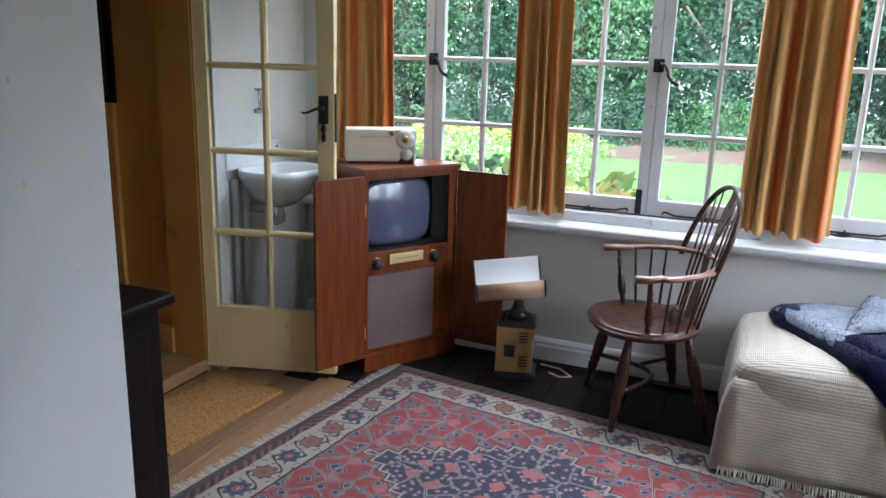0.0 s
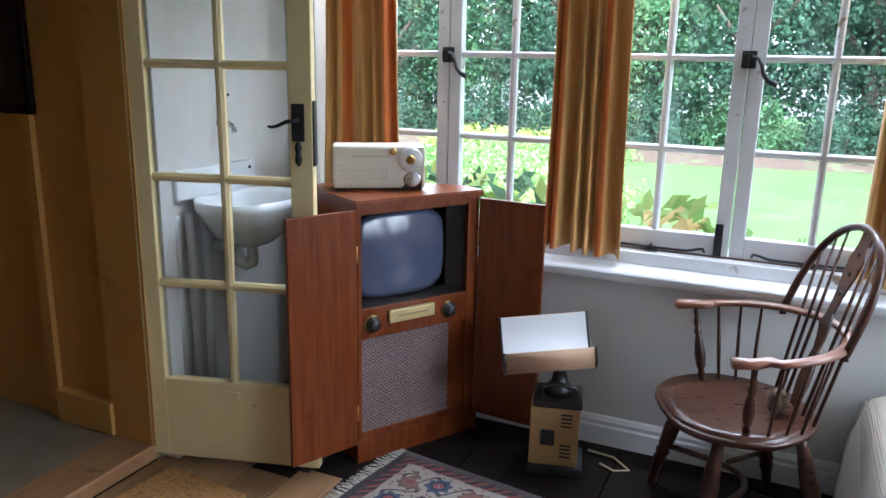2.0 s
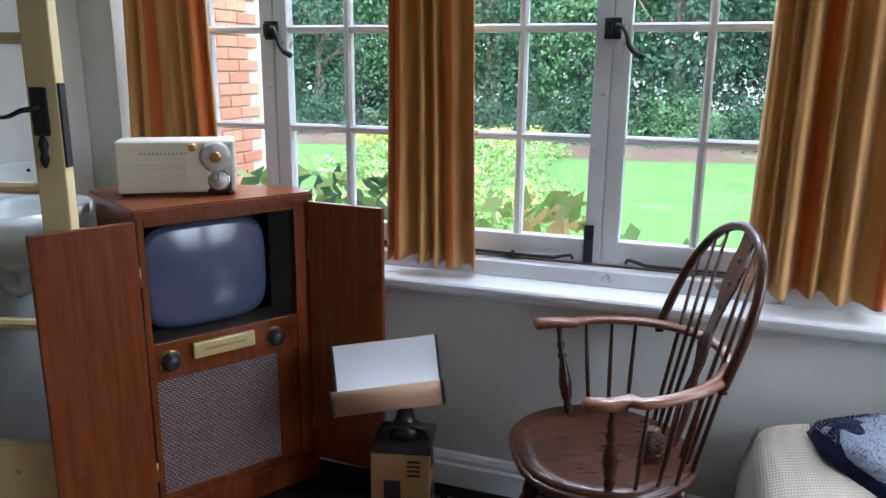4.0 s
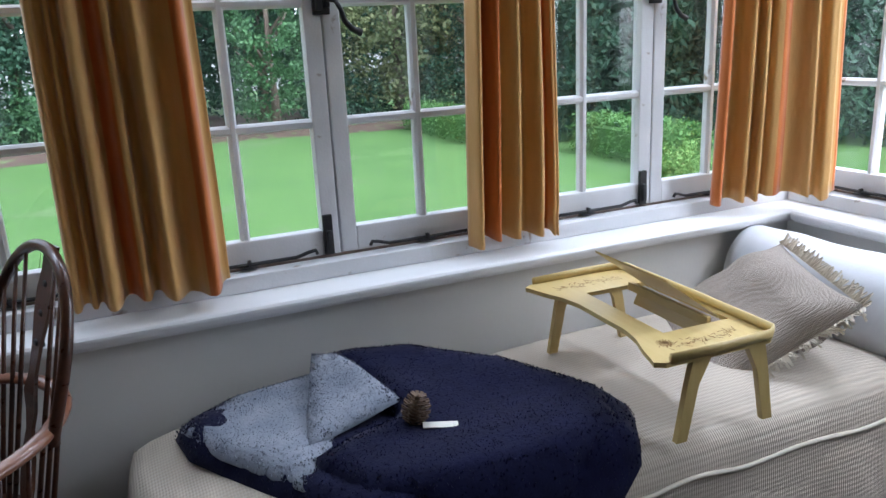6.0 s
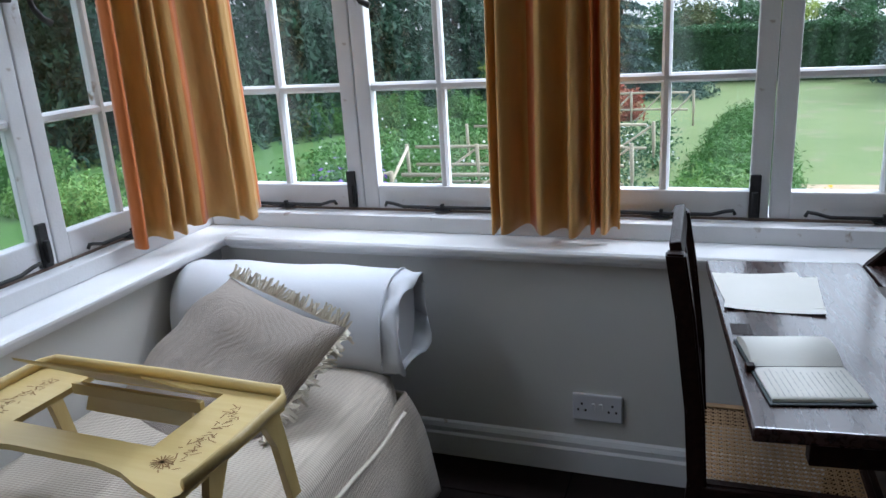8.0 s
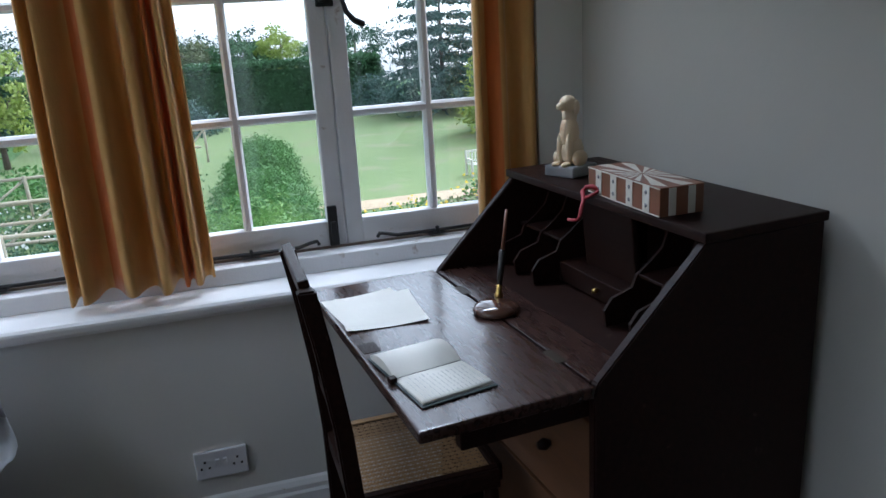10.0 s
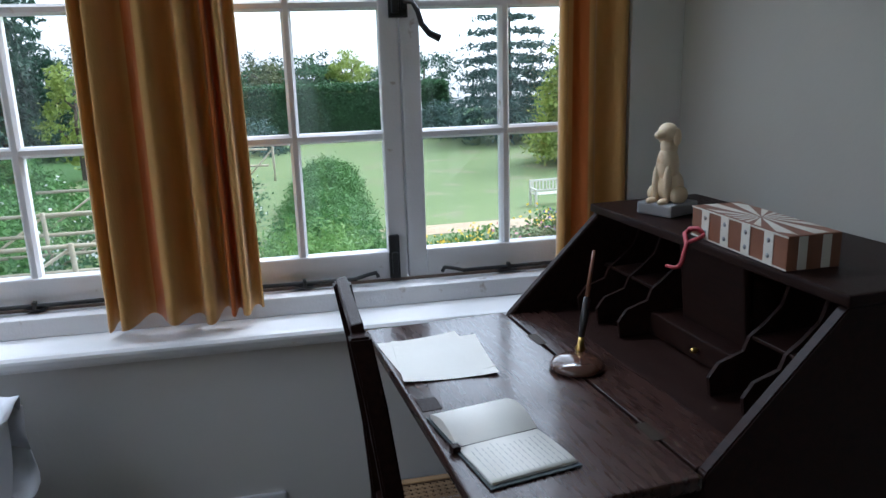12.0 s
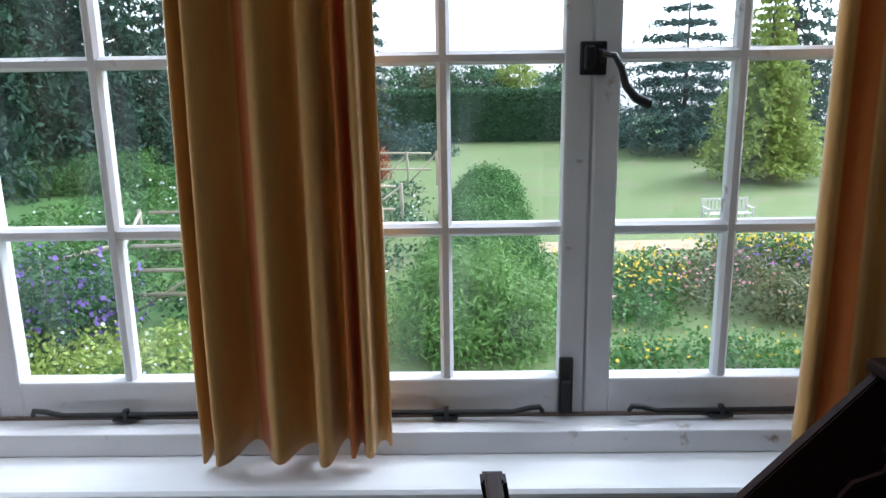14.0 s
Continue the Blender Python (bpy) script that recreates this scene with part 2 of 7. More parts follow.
# ceiling, and a plain shell round the spaces behind
structure("ceiling", rbox(-3.9, EX + 0.3, -1.6, NY + 0.28, TOP, TOP + 0.1, 0.002, 1), ceiling_paint, "plain white ceiling", "ceiling")
bm = bmesh.new()
box(bm, -1.3, -1.2, -1.5, 1.08, -0.05, TOP)
box(bm, 1.6, 1.7, -1.5, 1.2, -0.05, TOP)
box(bm, -1.3, 1.7, -1.6, -1.5, -0.05, TOP)
structure("wall_landing", bm, wall_paint, "plain off-white landing wall", "wall")
# passage beyond the west doorway
bm = bmesh.new()
box(bm, -3.85, -2.0, 3.125, 3.24, -0.05, TOP)
box(bm, -3.95, -3.85, 2.09, 3.24, -0.05, TOP)
box(bm, -3.85, -2.0, 2.09, 2.19, -0.05, TOP)
structure("wall_passage", bm, ochre_paint, "ochre-brown painted passage wall", "wall")
# timber lining of that doorway
bm = bmesh.new()
box(bm, -2.0, -1.79, 3.095, 3.1245, 0.06, 2.1)
box(bm, -2.0, -1.79, 2.271, 2.30, 0.06, 2.1)
box(bm, -2.0, -1.79, 2.29, 3.10, 2.09, 2.119)
box(bm, -2.34, -2.29, 3.102, 3.1245, 0.06, 2.1)
structure("door_lining", bm, ochre_paint, "ochre painted timber door lining", "door frame")
bm = bmesh.new()
join(bm, turned(rbox(-2.28, -1.99, 3.08, 3.1245, 0.06, 0.19, 0.006), Matrix()))
structure("baseboard_passage", bm, ochre_paint, "ochre painted skirting stub", "baseboard")
stone = surface("passage_floor", (0.26, 0.22, 0.16), (0.2, 0.165, 0.12), 3, 0.6, 0.2, 60)
bm = bmesh.new()
box(bm, -3.85, -1.98, 2.19, 3.125, -0.05, 0.058)
structure("floor_passage", bm, stone, "grey-beige passage floor", "floor")
step_wood = surface("step_wood", (0.26, 0.13, 0.055), (0.36, 0.2, 0.09), 7, 0.4, 0.2, 70, stretch=(12, 1, 1), spot=(0.12, 0.06, 0.03), spot_scale=10, spot_at=0.66)
bm = rbox(-1.99, -1.798, 2.275, 3.12, 0.0, 0.06, 0.012, 3)
structure("threshold", bm, step_wood, "worn wooden threshold step", "step")

# floor: boards running north to south, dark stained by the walls and bare pine near the passage
bm = bmesh.new()
box(bm, WX - 0.05, EX, -1.5, NY, -0.06, -0.014)
structure("floor", bm, dark_boards, "dark stained floorboards", "floor")

# skirting boards with a moulded top
skirt = [(0, 0), (0.022, 0), (0.022, 0.075), (0.016, 0.083), (0.016, 0.098), (0.008, 0.112), (0, 0.118)]
bm = prism([(NY - a, b) for a, b in skirt], "x", WX, EX - 0.023)
structure("baseboard_north", bm, white_gloss, "white moulded skirting board", "baseboard")
bm = prism([(EX - a, b) for a, b in skirt], "y", south(EX) + 0.0, NY - 0.003)
structure("baseboard_east", bm, white_gloss, "white moulded skirting board", "baseboard")

# sills: a rounded board, with a raised white step behind it


def sill_profile():
    return [(0.075, 0.684), (-0.052, 0.684), (-0.056, 0.692), (-0.068, 0.697), (-0.074, 0.712), (-0.074, 0.719), (-0.068, 0.726), (-0.058, 0.728), (0.075, 0.728)]


bm = prism([(NY + a, b) for a, b in sill_profile()], "x", WX + 0.001, EX + 0.1)
structure("window_sill_north", bm, white_gloss, "white gloss painted window board", "window sill")
bm = prism([(EX + a, b) for a, b in sill_profile()], "y", south(EX) + 0.002, NY - 0.078)
structure("window_sill_east", bm, white_gloss, "white gloss painted window board", "window sill")
bm = rbox(-1.655, EX + 0.25, 4.04, 4.28, 0.7285, 0.777, 0.004)
structure("trim_north", bm, worn_white, "worn white painted window plinth", "trim")
bm = rbox(EX + 0.055, EX + 0.3, 1.715, 4.038, 0.7285, 0.777, 0.004)
structure("trim_east", bm, worn_white, "worn white painted window plinth", "trim")

# mullions between the casement pairs
HALF_N, HALF_E = 0.54, 0.552
CENTRES_N, CENTRES_E = (-1.085, 0.05, 1.185, 2.318), (3.492, 2.285)
n = 0
for a, b in ((-1.655, -1.627), (-0.543, -0.492), (0.592, 0.643), (1.727, 1.776), (2.86, 3.14)):
    n += 1
    structure("trim_mullion_%d" % n, rbox(a, b, 4.085, 4.2, 0.7775, 2.1495, 0.004), worn_white, "white painted window mullion", "trim")
for a, b in ((4.046, 4.0845), (2.839, 2.938), (1.7155, 1.731)):
    n += 1
    structure("trim_mullion_%d" % n, rbox(2.975, 3.09, a, b, 0.7775, 2.1495, 0.004), worn_white, "white painted window mullion", "trim")

ROWS_Z = (1.166, 1.492, 1.818)


def latch_mesh():
    plate = rbox(-0.026, 0.022, -0.012, 0.0, -0.03, 0.03, 0.003)
    join(plate, rbox(-0.02, -0.002, -0.03, -0.01, -0.02, 0.022, 0.004))
    join(plate, rbox(0.004, 0.02, -0.024, -0.01, -0.012, 0.016, 0.003))
    return plate


def casement_pair(name, half, m):
    """Two casements, two panes wide and four high, with their iron fittings."""
    win = thing(name, "white painted casement window with small panes, closed", "window", m)
    tagged(win, kind="structure")
    for sx in (-1, 1):
        x0, x1 = (-half, -0.002) if sx < 0 else (0.002, half)
        fr = bmesh.new()
        for a, b, c, d in ((x0, x0 + 0.05, 0.779, 2.148), (x1 - 0.05, x1, 0.779, 2.148), (x0 + 0.049, x1 - 0.049, 0.779, 0.858), (x0 + 0.049, x1 - 0.049, 2.098, 2.148)):
            join(fr, rbox(a, b, 0.0, 0.045, c, d, 0.005, 2))
        frame_ob = part("casement", fr, worn_white, win)
        mid = (x0 + x1) / 2
        # glazing bars: a narrow ridge towards the room
        for z in ROWS_Z:
            prof = [(0.006, z - 0.006), (0.006, z + 0.006), (0.016, z + 0.013), (0.036, z + 0.013), (0.036, z - 0.013), (0.016, z - 0.013)]
            part("glazing_bar", prism(prof, "x", x0 + 0.049, x1 - 0.049), worn_white, frame_ob)
        prof = [(mid - 0.006, 0.005), (mid + 0.006, 0.005), (mid + 0.013, 0.015), (mid + 0.013, 0.037), (mid - 0.013, 0.037), (mid - 0.013, 0.015)]
        part("glazing_bar", prism(prof, "z", 0.857, 2.099), worn_white, frame_ob)
        levels = (0.858,) + ROWS_Z + (2.098,)
        for a, b in ((x0 + 0.05, mid), (mid, x1 - 0.05)):
            for lo, hi in zip(levels, levels[1:]):
                p = bmesh.new()
                box(p, a, b, 0.024, 0.027, lo, hi)
                po = part("pane", p, glass, frame_ob)
                po.visible_shadow = False
        # stay: a pierced bar along the bottom rail with a curled end
        s = -sx
        pts = [(mid + s * 0.19, -0.03, 0.80), (mid + s * 0.185, -0.034, 0.812), (mid + s * 0.165, -0.03, 0.808), (mid + s * 0.13, -0.025, 0.797), (mid, -0.022, 0.796), (mid - s * 0.22, -0.02, 0.797)]
        st = tube(pts, 0.0055, 6)
        join(st, rbox(mid - 0.03, mid + 0.02, -0.03, 0.001, 0.784, 0.79, 0.002))
        join(st, rbox(mid - 0.008, mid + 0.002, -0.03, -0.015, 0.785, 0.808, 0.002))
        join(st, rbox(mid - s * 0.225, mid - s * 0.2, -0.026, 0.0, 0.785, 0.806, 0.003))
        part("stay", st, black_iron, win, "black iron window stay")
    part("bolt", join(rbox(-0.052, -0.024, -0.014, 0.0, 0.787, 0.905, 0.003), rbox(-0.046, -0.03, -0.024, -0.01, 0.80, 0.86, 0.004)), black_iron, win, "black iron bolt")
    latch = part("latch", turned(latch_mesh(), pose(0, 0, 1.488)), black_iron, win, "black iron latch")
    pts = [(0.01, -0.03, 1.496), (0.03, -0.04, 1.492), (0.042, -0.045, 1.47), (0.05, -0.047, 1.44), (0.068, -0.048, 1.418), (0.095, -0.047, 1.405)]
    part("handle", tube(pts, lambda u: 0.006 + 0.004 * u * u, 8), black_iron, latch)
    grime = bmesh.new()
    box(grime, -half + 0.002, half - 0.002, -0.006, -0.0005, 0.7775, 0.7845)
    part("gap_strip", grime, bare_wood, win, "dark gap under the casements")
    return win


n = 0
for c in CENTRES_N:
    n += 1
    casement_pair("window_%d" % n, HALF_N, pose(c, GLASS_N, 0))
for c in CENTRES_E:
    n += 1
    casement_pair("window_%d" % n, HALF_E, pose(GLASS_E, c, 0, 0, 0, -90))

# lining of the doorway that one comes in by: stepped, white
bm = bmesh.new()
y1 = 1.351
box(bm, DOOR_L - 0.03, DOOR_L, 1.212, y1, 0, 2.1)
box(bm, DOOR_L - 0.03, DOOR_L + 0.012, 1.02, 1.203, 0, 2.1)
box(bm, DOOR_L - 0.03, DOOR_L - 0.008, 1.2035, 1.2115, 0, 2.1)
box(bm, DOOR_L - 0.12, DOOR_L - 0.004, y1 - 0.002, y1 + 0.016, 0, 2.16)
box(bm, DOOR_L - 0.13, DOOR_L - 0.002, 1.052, 1.0795, 0, 2.16)
box(bm, DOOR_R - 0.004, DOOR_R - 0.0005, 1.1, 1.38, 0, 2.1)
structure("door_lining_south", bm, white_gloss, "white painted door lining", "door frame")

# ---- curtains ----


def cloth(name, c1, c2, c3, stripes=True):
    """Gold furnishing velvet with rust stripes, by the cloth's own width."""
    m = surface(name, c1, c2, 14, 0.75, 0.35, 220, stretch=(1, 1, 0.25))
    nt = m.node_tree
    n, l = nt.nodes, nt.links
    p = n["Principled BSDF"]
    p.inputs["Sheen Weight"].default_value = 0.35
    p.inputs["Sheen Roughness"].default_value = 0.4
    if stripes:
        uv = n.new("ShaderNodeUVMap")
        sep = n.new("ShaderNodeSeparateXYZ")
        l.new(uv.outputs[0], sep.inputs[0])
        fr = n.new("ShaderNodeMath")
        fr.operation = "FRACT"
        l.new(sep.outputs["X"], fr.inputs[0])
        gt = n.new("ShaderNodeMapRange")
        gt.inputs["From Min"].default_value, gt.inputs["From Max"].default_value = 0.80, 0.815
        l.new(fr.outputs[0], gt.inputs["Value"])
        lt = n.new("ShaderNodeMapRange")
        lt.inputs["From Min"].default_value, lt.inputs["From Max"].default_value = 0.985, 1.0
        lt.inputs["To Min"].default_value, lt.inputs["To Max"].default_value = 1, 0
        l.new(fr.outputs[0], lt.inputs["Value"])
        mu = n.new("ShaderNodeMath")
        mu.operation = "MULTIPLY"
        l.new(gt.outputs[0], mu.inputs[0])
        l.new(lt.outputs[0], mu.inputs[1])
        src = p.inputs["Base Color"].links[0].from_socket
        mix = n.new("ShaderNodeMix")
        mix.data_type = "RGBA"
        l.new(mu.outputs[0], mix.inputs["Factor"])
        l.new(src, mix.inputs["A"])
        mix.inputs["B"].default_value = (*c3, 1)
        l.new(mix.outputs["Result"], p.inputs["Base Color"])
        tr = n.new("ShaderNodeBsdfTranslucent")
        l.new(mix.outputs["Result"], tr.inputs[0])
        ms = n.new("ShaderNodeMixShader")
        ms.inputs[0].default_value = 0.16
        l.new(p.outputs[0], ms.inputs[1])
        l.new(tr.outputs[0], ms.inputs[2])
        l.new(ms.outputs[0], n["Material Output"].inputs["Surface"])
    return m


velvet = cloth("gold_velvet", (0.70, 0.415, 0.135), (0.58, 0.325, 0.098), (0.58, 0.165, 0.028))


def curtain(a, b, inward, seed, folds=6, z0=0.745, z1=2.16, amp=0.036, spread=1.0, shift=0.0):
    """A short lined curtain from a to b in plan, hanging in uneven folds; inward points into the room."""
    rng = random.Random(seed)
    a, b, inward = Vector((*a, 0)), Vector((*b, 0)), Vector((*inward, 0))
    cols, rows = folds * 16, 28
    width = (b - a).length
    ph = [rng.uniform(-0.22, 0.22) for _ in range(folds + 2)]
    am = [rng.uniform(0.35, 1.35) for _ in range(folds + 2)]
    drop = [rng.uniform(-0.012, 0.02) for _ in range(folds + 2)]
    marks = [0.0]
    for _ in range(folds):
        marks.append(marks[-1] + rng.uniform(0.45, 1.7))
    marks = [q / marks[-1] for q in marks]
    bm = bmesh.new()
    uv = bm.loops.layers.uv.new("UVMap")
    grid = []
    for r in range(rows + 1):
        s = r / rows
        row = []
        for c in range(cols + 1):
            u = c / cols
            i = max(q for q in range(folds) if marks[q] <= u)
            f = min(1.0, (u - marks[i]) / (marks[i + 1] - marks[i]))
            k = i + f
            wide = (marks[i + 1] - marks[i]) * folds
            am_i = am[i] * (1 - f) + am[i + 1] * f
            ph_i = ph[i] * (1 - f) + ph[i + 1] * f
            loose = 0.72 + 0.4 * (1 - s)
            w = math.sin(math.tau * (k + ph_i)) * amp * am_i * loose * min(1.25, 0.4 + 0.6 * wide)
            w += 0.012 * math.sin(5 * s + 3 * u + seed) * (1 - s) + 0.003 * math.sin(math.tau * 2.3 * k + seed) * am_i
            lean = -0.06 / folds * math.sin(2 * math.tau * (k + ph_i)) * width
            uu = 0.5 + (u - 0.5) * (1 + 0.1 * (1 - s) * spread) + shift * (1 - s)
            p = a + (b - a) * (uu + lean / width * 0.6) + inward * (w + 0.01)
            hem = drop[i] * (1 - f) + drop[i + 1] * f - 0.005 * math.sin(math.tau * (k + ph_i))
            if 0.03 < s < 0.05:
                p -= inward * 0.004
            row.append(bm.verts.new((p.x, p.y, z0 + hem * (1 - s) ** 4 + (z1 - z0) * s)))
        grid.append(row)
    for r in range(rows):
        for c in range(cols):
            f = bm.faces.new((grid[r][c], grid[r][c + 1], grid[r + 1][c + 1], grid[r + 1][c]))
            f.smooth = True
            for lp, (cc, rr) in zip(f.loops, ((c, r), (c + 1, r), (c + 1, r + 1), (c, r + 1))):
                lp[uv].uv = (cc / cols * folds / 3.0 + seed * 0.37, rr / rows)
    ob = part("curtain", bm, velvet)
    sol = ob.modifiers.new("thick", "SOLIDIFY")
    sol.thickness = 0.006
    # stitched hem band
    return tagged(ob, "short gold velvet curtain with rust stripes, drawn back", "curtain", "window curtains")


curtain((-1.60, 4.0), (-1.285, 4.0), (0, -1), 1, 5, 0.762, amp=0.03)
curtain((-0.605, 4.0), (-0.345, 4.0), (0, -1), 2, 5, 0.758, amp=0.032, shift=0.03)
curtain((0.475, 4.0), (0.83, 4.0), (0, -1), 3, 6, 0.765, amp=0.03)
curtain((1.58, 4.0), (1.85, 4.0), (0, -1), 4, 5, 0.762, amp=0.032)
curtain((2.53, 4.005), (2.88, 3.83), (-0.45, -0.89), 5, 6, 0.785, amp=0.026)
curtain((2.888, 3.015), (2.888, 2.69), (-1, 0), 6, 6, 0.755, amp=0.032)
curtain((2.888, 1.895), (2.888, 1.605), (-1, 0), 7, 5, 0.765, amp=0.032)

# ---- materials of the furniture ----
tv_wood = surface("tv_veneer", (0.125, 0.026, 0.006), (0.20, 0.05, 0.010), 4, 0.25, 0.05, 40, stretch=(14, 14, 1), coat=0.15, gloss=0.3, spot=(0.11, 0.022, 0.004), spot_scale=5, spot_at=0.62)
oak_dark = surface("dark_oak", (0.012, 0.006, 0.005), (0.024, 0.011, 0.008), 6, 0.3, 0.22, 90, stretch=(2, 14, 14), gloss=0.08, spot=(0.07, 0.045, 0.035), spot_scale=22, spot_at=0.69)
elm = surface("polished_elm", (0.036, 0.012, 0.006), (0.068, 0.024, 0.011), 6, 0.22, 0.08, 60, stretch=(3, 12, 12), coat=0.2, gloss=0.4, spot=(0.03, 0.011, 0.006), spot_scale=6, spot_at=0.58)
oak_gloss = surface("polished_dark_oak", (0.022, 0.010, 0.008), (0.042, 0.019, 0.013), 6, 0.16, 0.12, 70, stretch=(2, 14, 14), coat=0.55, rough2=0.4, gloss=0.25, spot=(0.08, 0.05, 0.04), spot_scale=24, spot_at=0.7)
elm_light = surface("worn_elm", (0.16, 0.055, 0.024), (0.22, 0.09, 0.045), 7, 0.22, 0.06, 60, stretch=(3, 10, 10), coat=0.3)
chest_wood = surface("black_oak", (0.008, 0.0055, 0.0045), (0.014, 0.009, 0.0075), 8, 0.35, 0.2, 70, stretch=(2, 12, 12), gloss=0.08)
bakelite = surface("bakelite", (0.014, 0.012, 0.012), (0.025, 0.022, 0.02), 12, 0.3, 0.05, 90)
brass = surface("brass", (0.55, 0.38, 0.12), (0.45, 0.3, 0.09), 12, 0.25, 0.1, 100, metal=1.0)
ivory_plastic = surface("ivory_plastic", (0.66, 0.62, 0.53), (0.6, 0.56, 0.47), 5, 0.35, 0.04, 100)
hammered = surface("tan_enamel", (0.46, 0.28, 0.105), (0.40, 0.235, 0.085), 9, 0.4, 0.2, 120, spot=(0.26, 0.14, 0.05), spot_scale=11, spot_at=0.68)
rubber = surface("black_rubber", (0.012, 0.012, 0.012), (0.02, 0.02, 0.02), 20, 0.6, 0.2, 90)
reflector = surface("white_enamel", (0.78, 0.78, 0.78), (0.72, 0.72, 0.73), 4, 0.25, 0.03, 60)
tan_card = surface("tan_metal", (0.50, 0.33, 0.20), (0.44, 0.28, 0.165), 6, 0.45, 0.05, 60)
china = surface("white_china", (0.80, 0.82, 0.83), (0.76, 0.78, 0.80), 3, 0.12, 0.0, 60, coat=0.4)
chrome = surface("chrome", (0.6, 0.6, 0.6), (0.5, 0.5, 0.5), 8, 0.15, 0.0, 60, metal=1.0)
paper = surface("paper", (0.72, 0.70, 0.64), (0.66, 0.64, 0.58), 5, 0.8, 0.1, 90)
ink_grey = surface("pencil_grey", (0.42, 0.41, 0.40), (0.5, 0.49, 0.47), 20, 0.9, 0, 90)
alabaster = surface("alabaster", (0.62, 0.47, 0.30), (0.72, 0.6, 0.42), 9, 0.4, 0.1, 60, spot=(0.45, 0.25, 0.13), spot_scale=11, spot_at=0.66)
slate = surface("grey_marble", (0.16, 0.16, 0.17), (0.24, 0.24, 0.25), 12, 0.4, 0.1, 80)
bone = surface("bone_inlay", (0.6, 0.57, 0.5), (0.52, 0.49, 0.42), 20, 0.4, 0.05, 90)
rosewood = surface("rosewood", (0.14, 0.05, 0.025), (0.2, 0.08, 0.04), 12, 0.35, 0.1, 70)
red_bead = surface("red_cord", (0.30, 0.02, 0.03), (0.38, 0.04, 0.05), 30, 0.5, 0.3, 150)
plate_white = surface("socket_white", (0.74, 0.74, 0.78), (0.7, 0.7, 0.74), 4, 0.35, 0.0, 60)
black = surface("black", (0.008, 0.008, 0.008), (0.012, 0.012, 0.012), 20, 0.5, 0, 60)
bamboo = surface("bamboo", (0.50, 0.36, 0.125), (0.55, 0.42, 0.17), 5, 0.35, 0.05, 60, stretch=(14, 1, 1))
scorch = surface("burnt_drawing", (0.2, 0.11, 0.03), (0.26, 0.15, 0.05), 20, 0.7, 0, 60)
cane = surface("cane", (0.36, 0.22, 0.10), (0.28, 0.165, 0.07), 30, 0.5, 0.1, 90)
linen_white = surface("white_cotton", (0.72, 0.73, 0.76), (0.66, 0.67, 0.70), 3, 0.8, 0.25, 30)
piping = surface("cream_piping", (0.66, 0.6, 0.5), (0.6, 0.54, 0.44), 30, 0.8, 0.3, 160)
cone_brown = surface("pine_cone", (0.06, 0.032, 0.018), (0.2, 0.13, 0.08), 30, 0.7, 0.3, 120)


def woven(name, c1, c2, per_metre=160.0, strength=0.8, rough=0.85):
    """Coarse cloth: the warp and weft stand out as ribs."""
    m = surface(name, c1, c2, 5, rough, 0.0)
    n, l = m.node_tree.nodes, m.node_tree.links
    p = n["Principled BSDF"]
    p.inputs["Sheen Weight"].default_value = 0.2
    tc = n.new("ShaderNodeTexCoord")
    ws = []
    for axis, k in (("X", per_metre), ("Y", per_metre * 0.5), ("Z", per_metre * 0.5)):
        w = n.new("ShaderNodeTexWave")
        w.bands_direction = axis
        w.inputs["Scale"].default_value = k / 6.283 * 2
        w.inputs["Distortion"].default_value = 1.6
        w.inputs["Detail Scale"].default_value = 0.6
        l.new(tc.outputs["Object"], w.inputs["Vector"])
        ws.append(w)
    a = n.new("ShaderNodeMath")
    a.operation = "ADD"
    l.new(ws[0].outputs["Fac"], a.inputs[0])
    l.new(ws[1].outputs["Fac"], a.inputs[1])
    a2 = n.new("ShaderNodeMath")
    a2.operation = "ADD"
    l.new(a.outputs[0], a2.inputs[0])
    l.new(ws[2].outputs["Fac"], a2.inputs[1])
    b = n.new("ShaderNodeBump")
    b.inputs["Strength"].default_value, b.inputs["Distance"].default_value = strength, 0.003
    l.new(a2.outputs[0], b.inputs["Height"])
    l.new(b.outputs[0], p.inputs["Normal"])
    src = p.inputs["Base Color"].links[0].from_socket
    mr = n.new("ShaderNodeMapRange")
    mr.inputs["From Max"].default_value = 3.0
    mr.inputs["To Min"].default_value, mr.inputs["To Max"].default_value = 0.82, 1.08
    l.new(a2.outputs[0], mr.inputs["Value"])
    hs = n.new("ShaderNodeHueSaturation")
    l.new(mr.outputs[0], hs.inputs["Value"])
    l.new(src, hs.inputs["Color"])
    l.new(hs.outputs[0], p.inputs["Base Color"])
    return m


throw_cloth = woven("cream_throw", (0.53, 0.46, 0.37), (0.47, 0.405, 0.325), 150, strength=0.35)
cushion_cloth = woven("cream_cushion", (0.46, 0.385, 0.315), (0.42, 0.35, 0.285), 420)
fur_navy = surface("navy_fur", (0.0025, 0.003, 0.018), (0.006, 0.007, 0.03), 22, 0.95, 0.35, 140, gloss=0.08)
fur_grey = surface("grey_fleece", (0.15, 0.17, 0.215), (0.26, 0.28, 0.33), 12, 0.95, 0.4, 150)
for f in (fur_navy, fur_grey):
    f.node_tree.nodes["Principled BSDF"].inputs["Sheen Weight"].default_value = 0.08

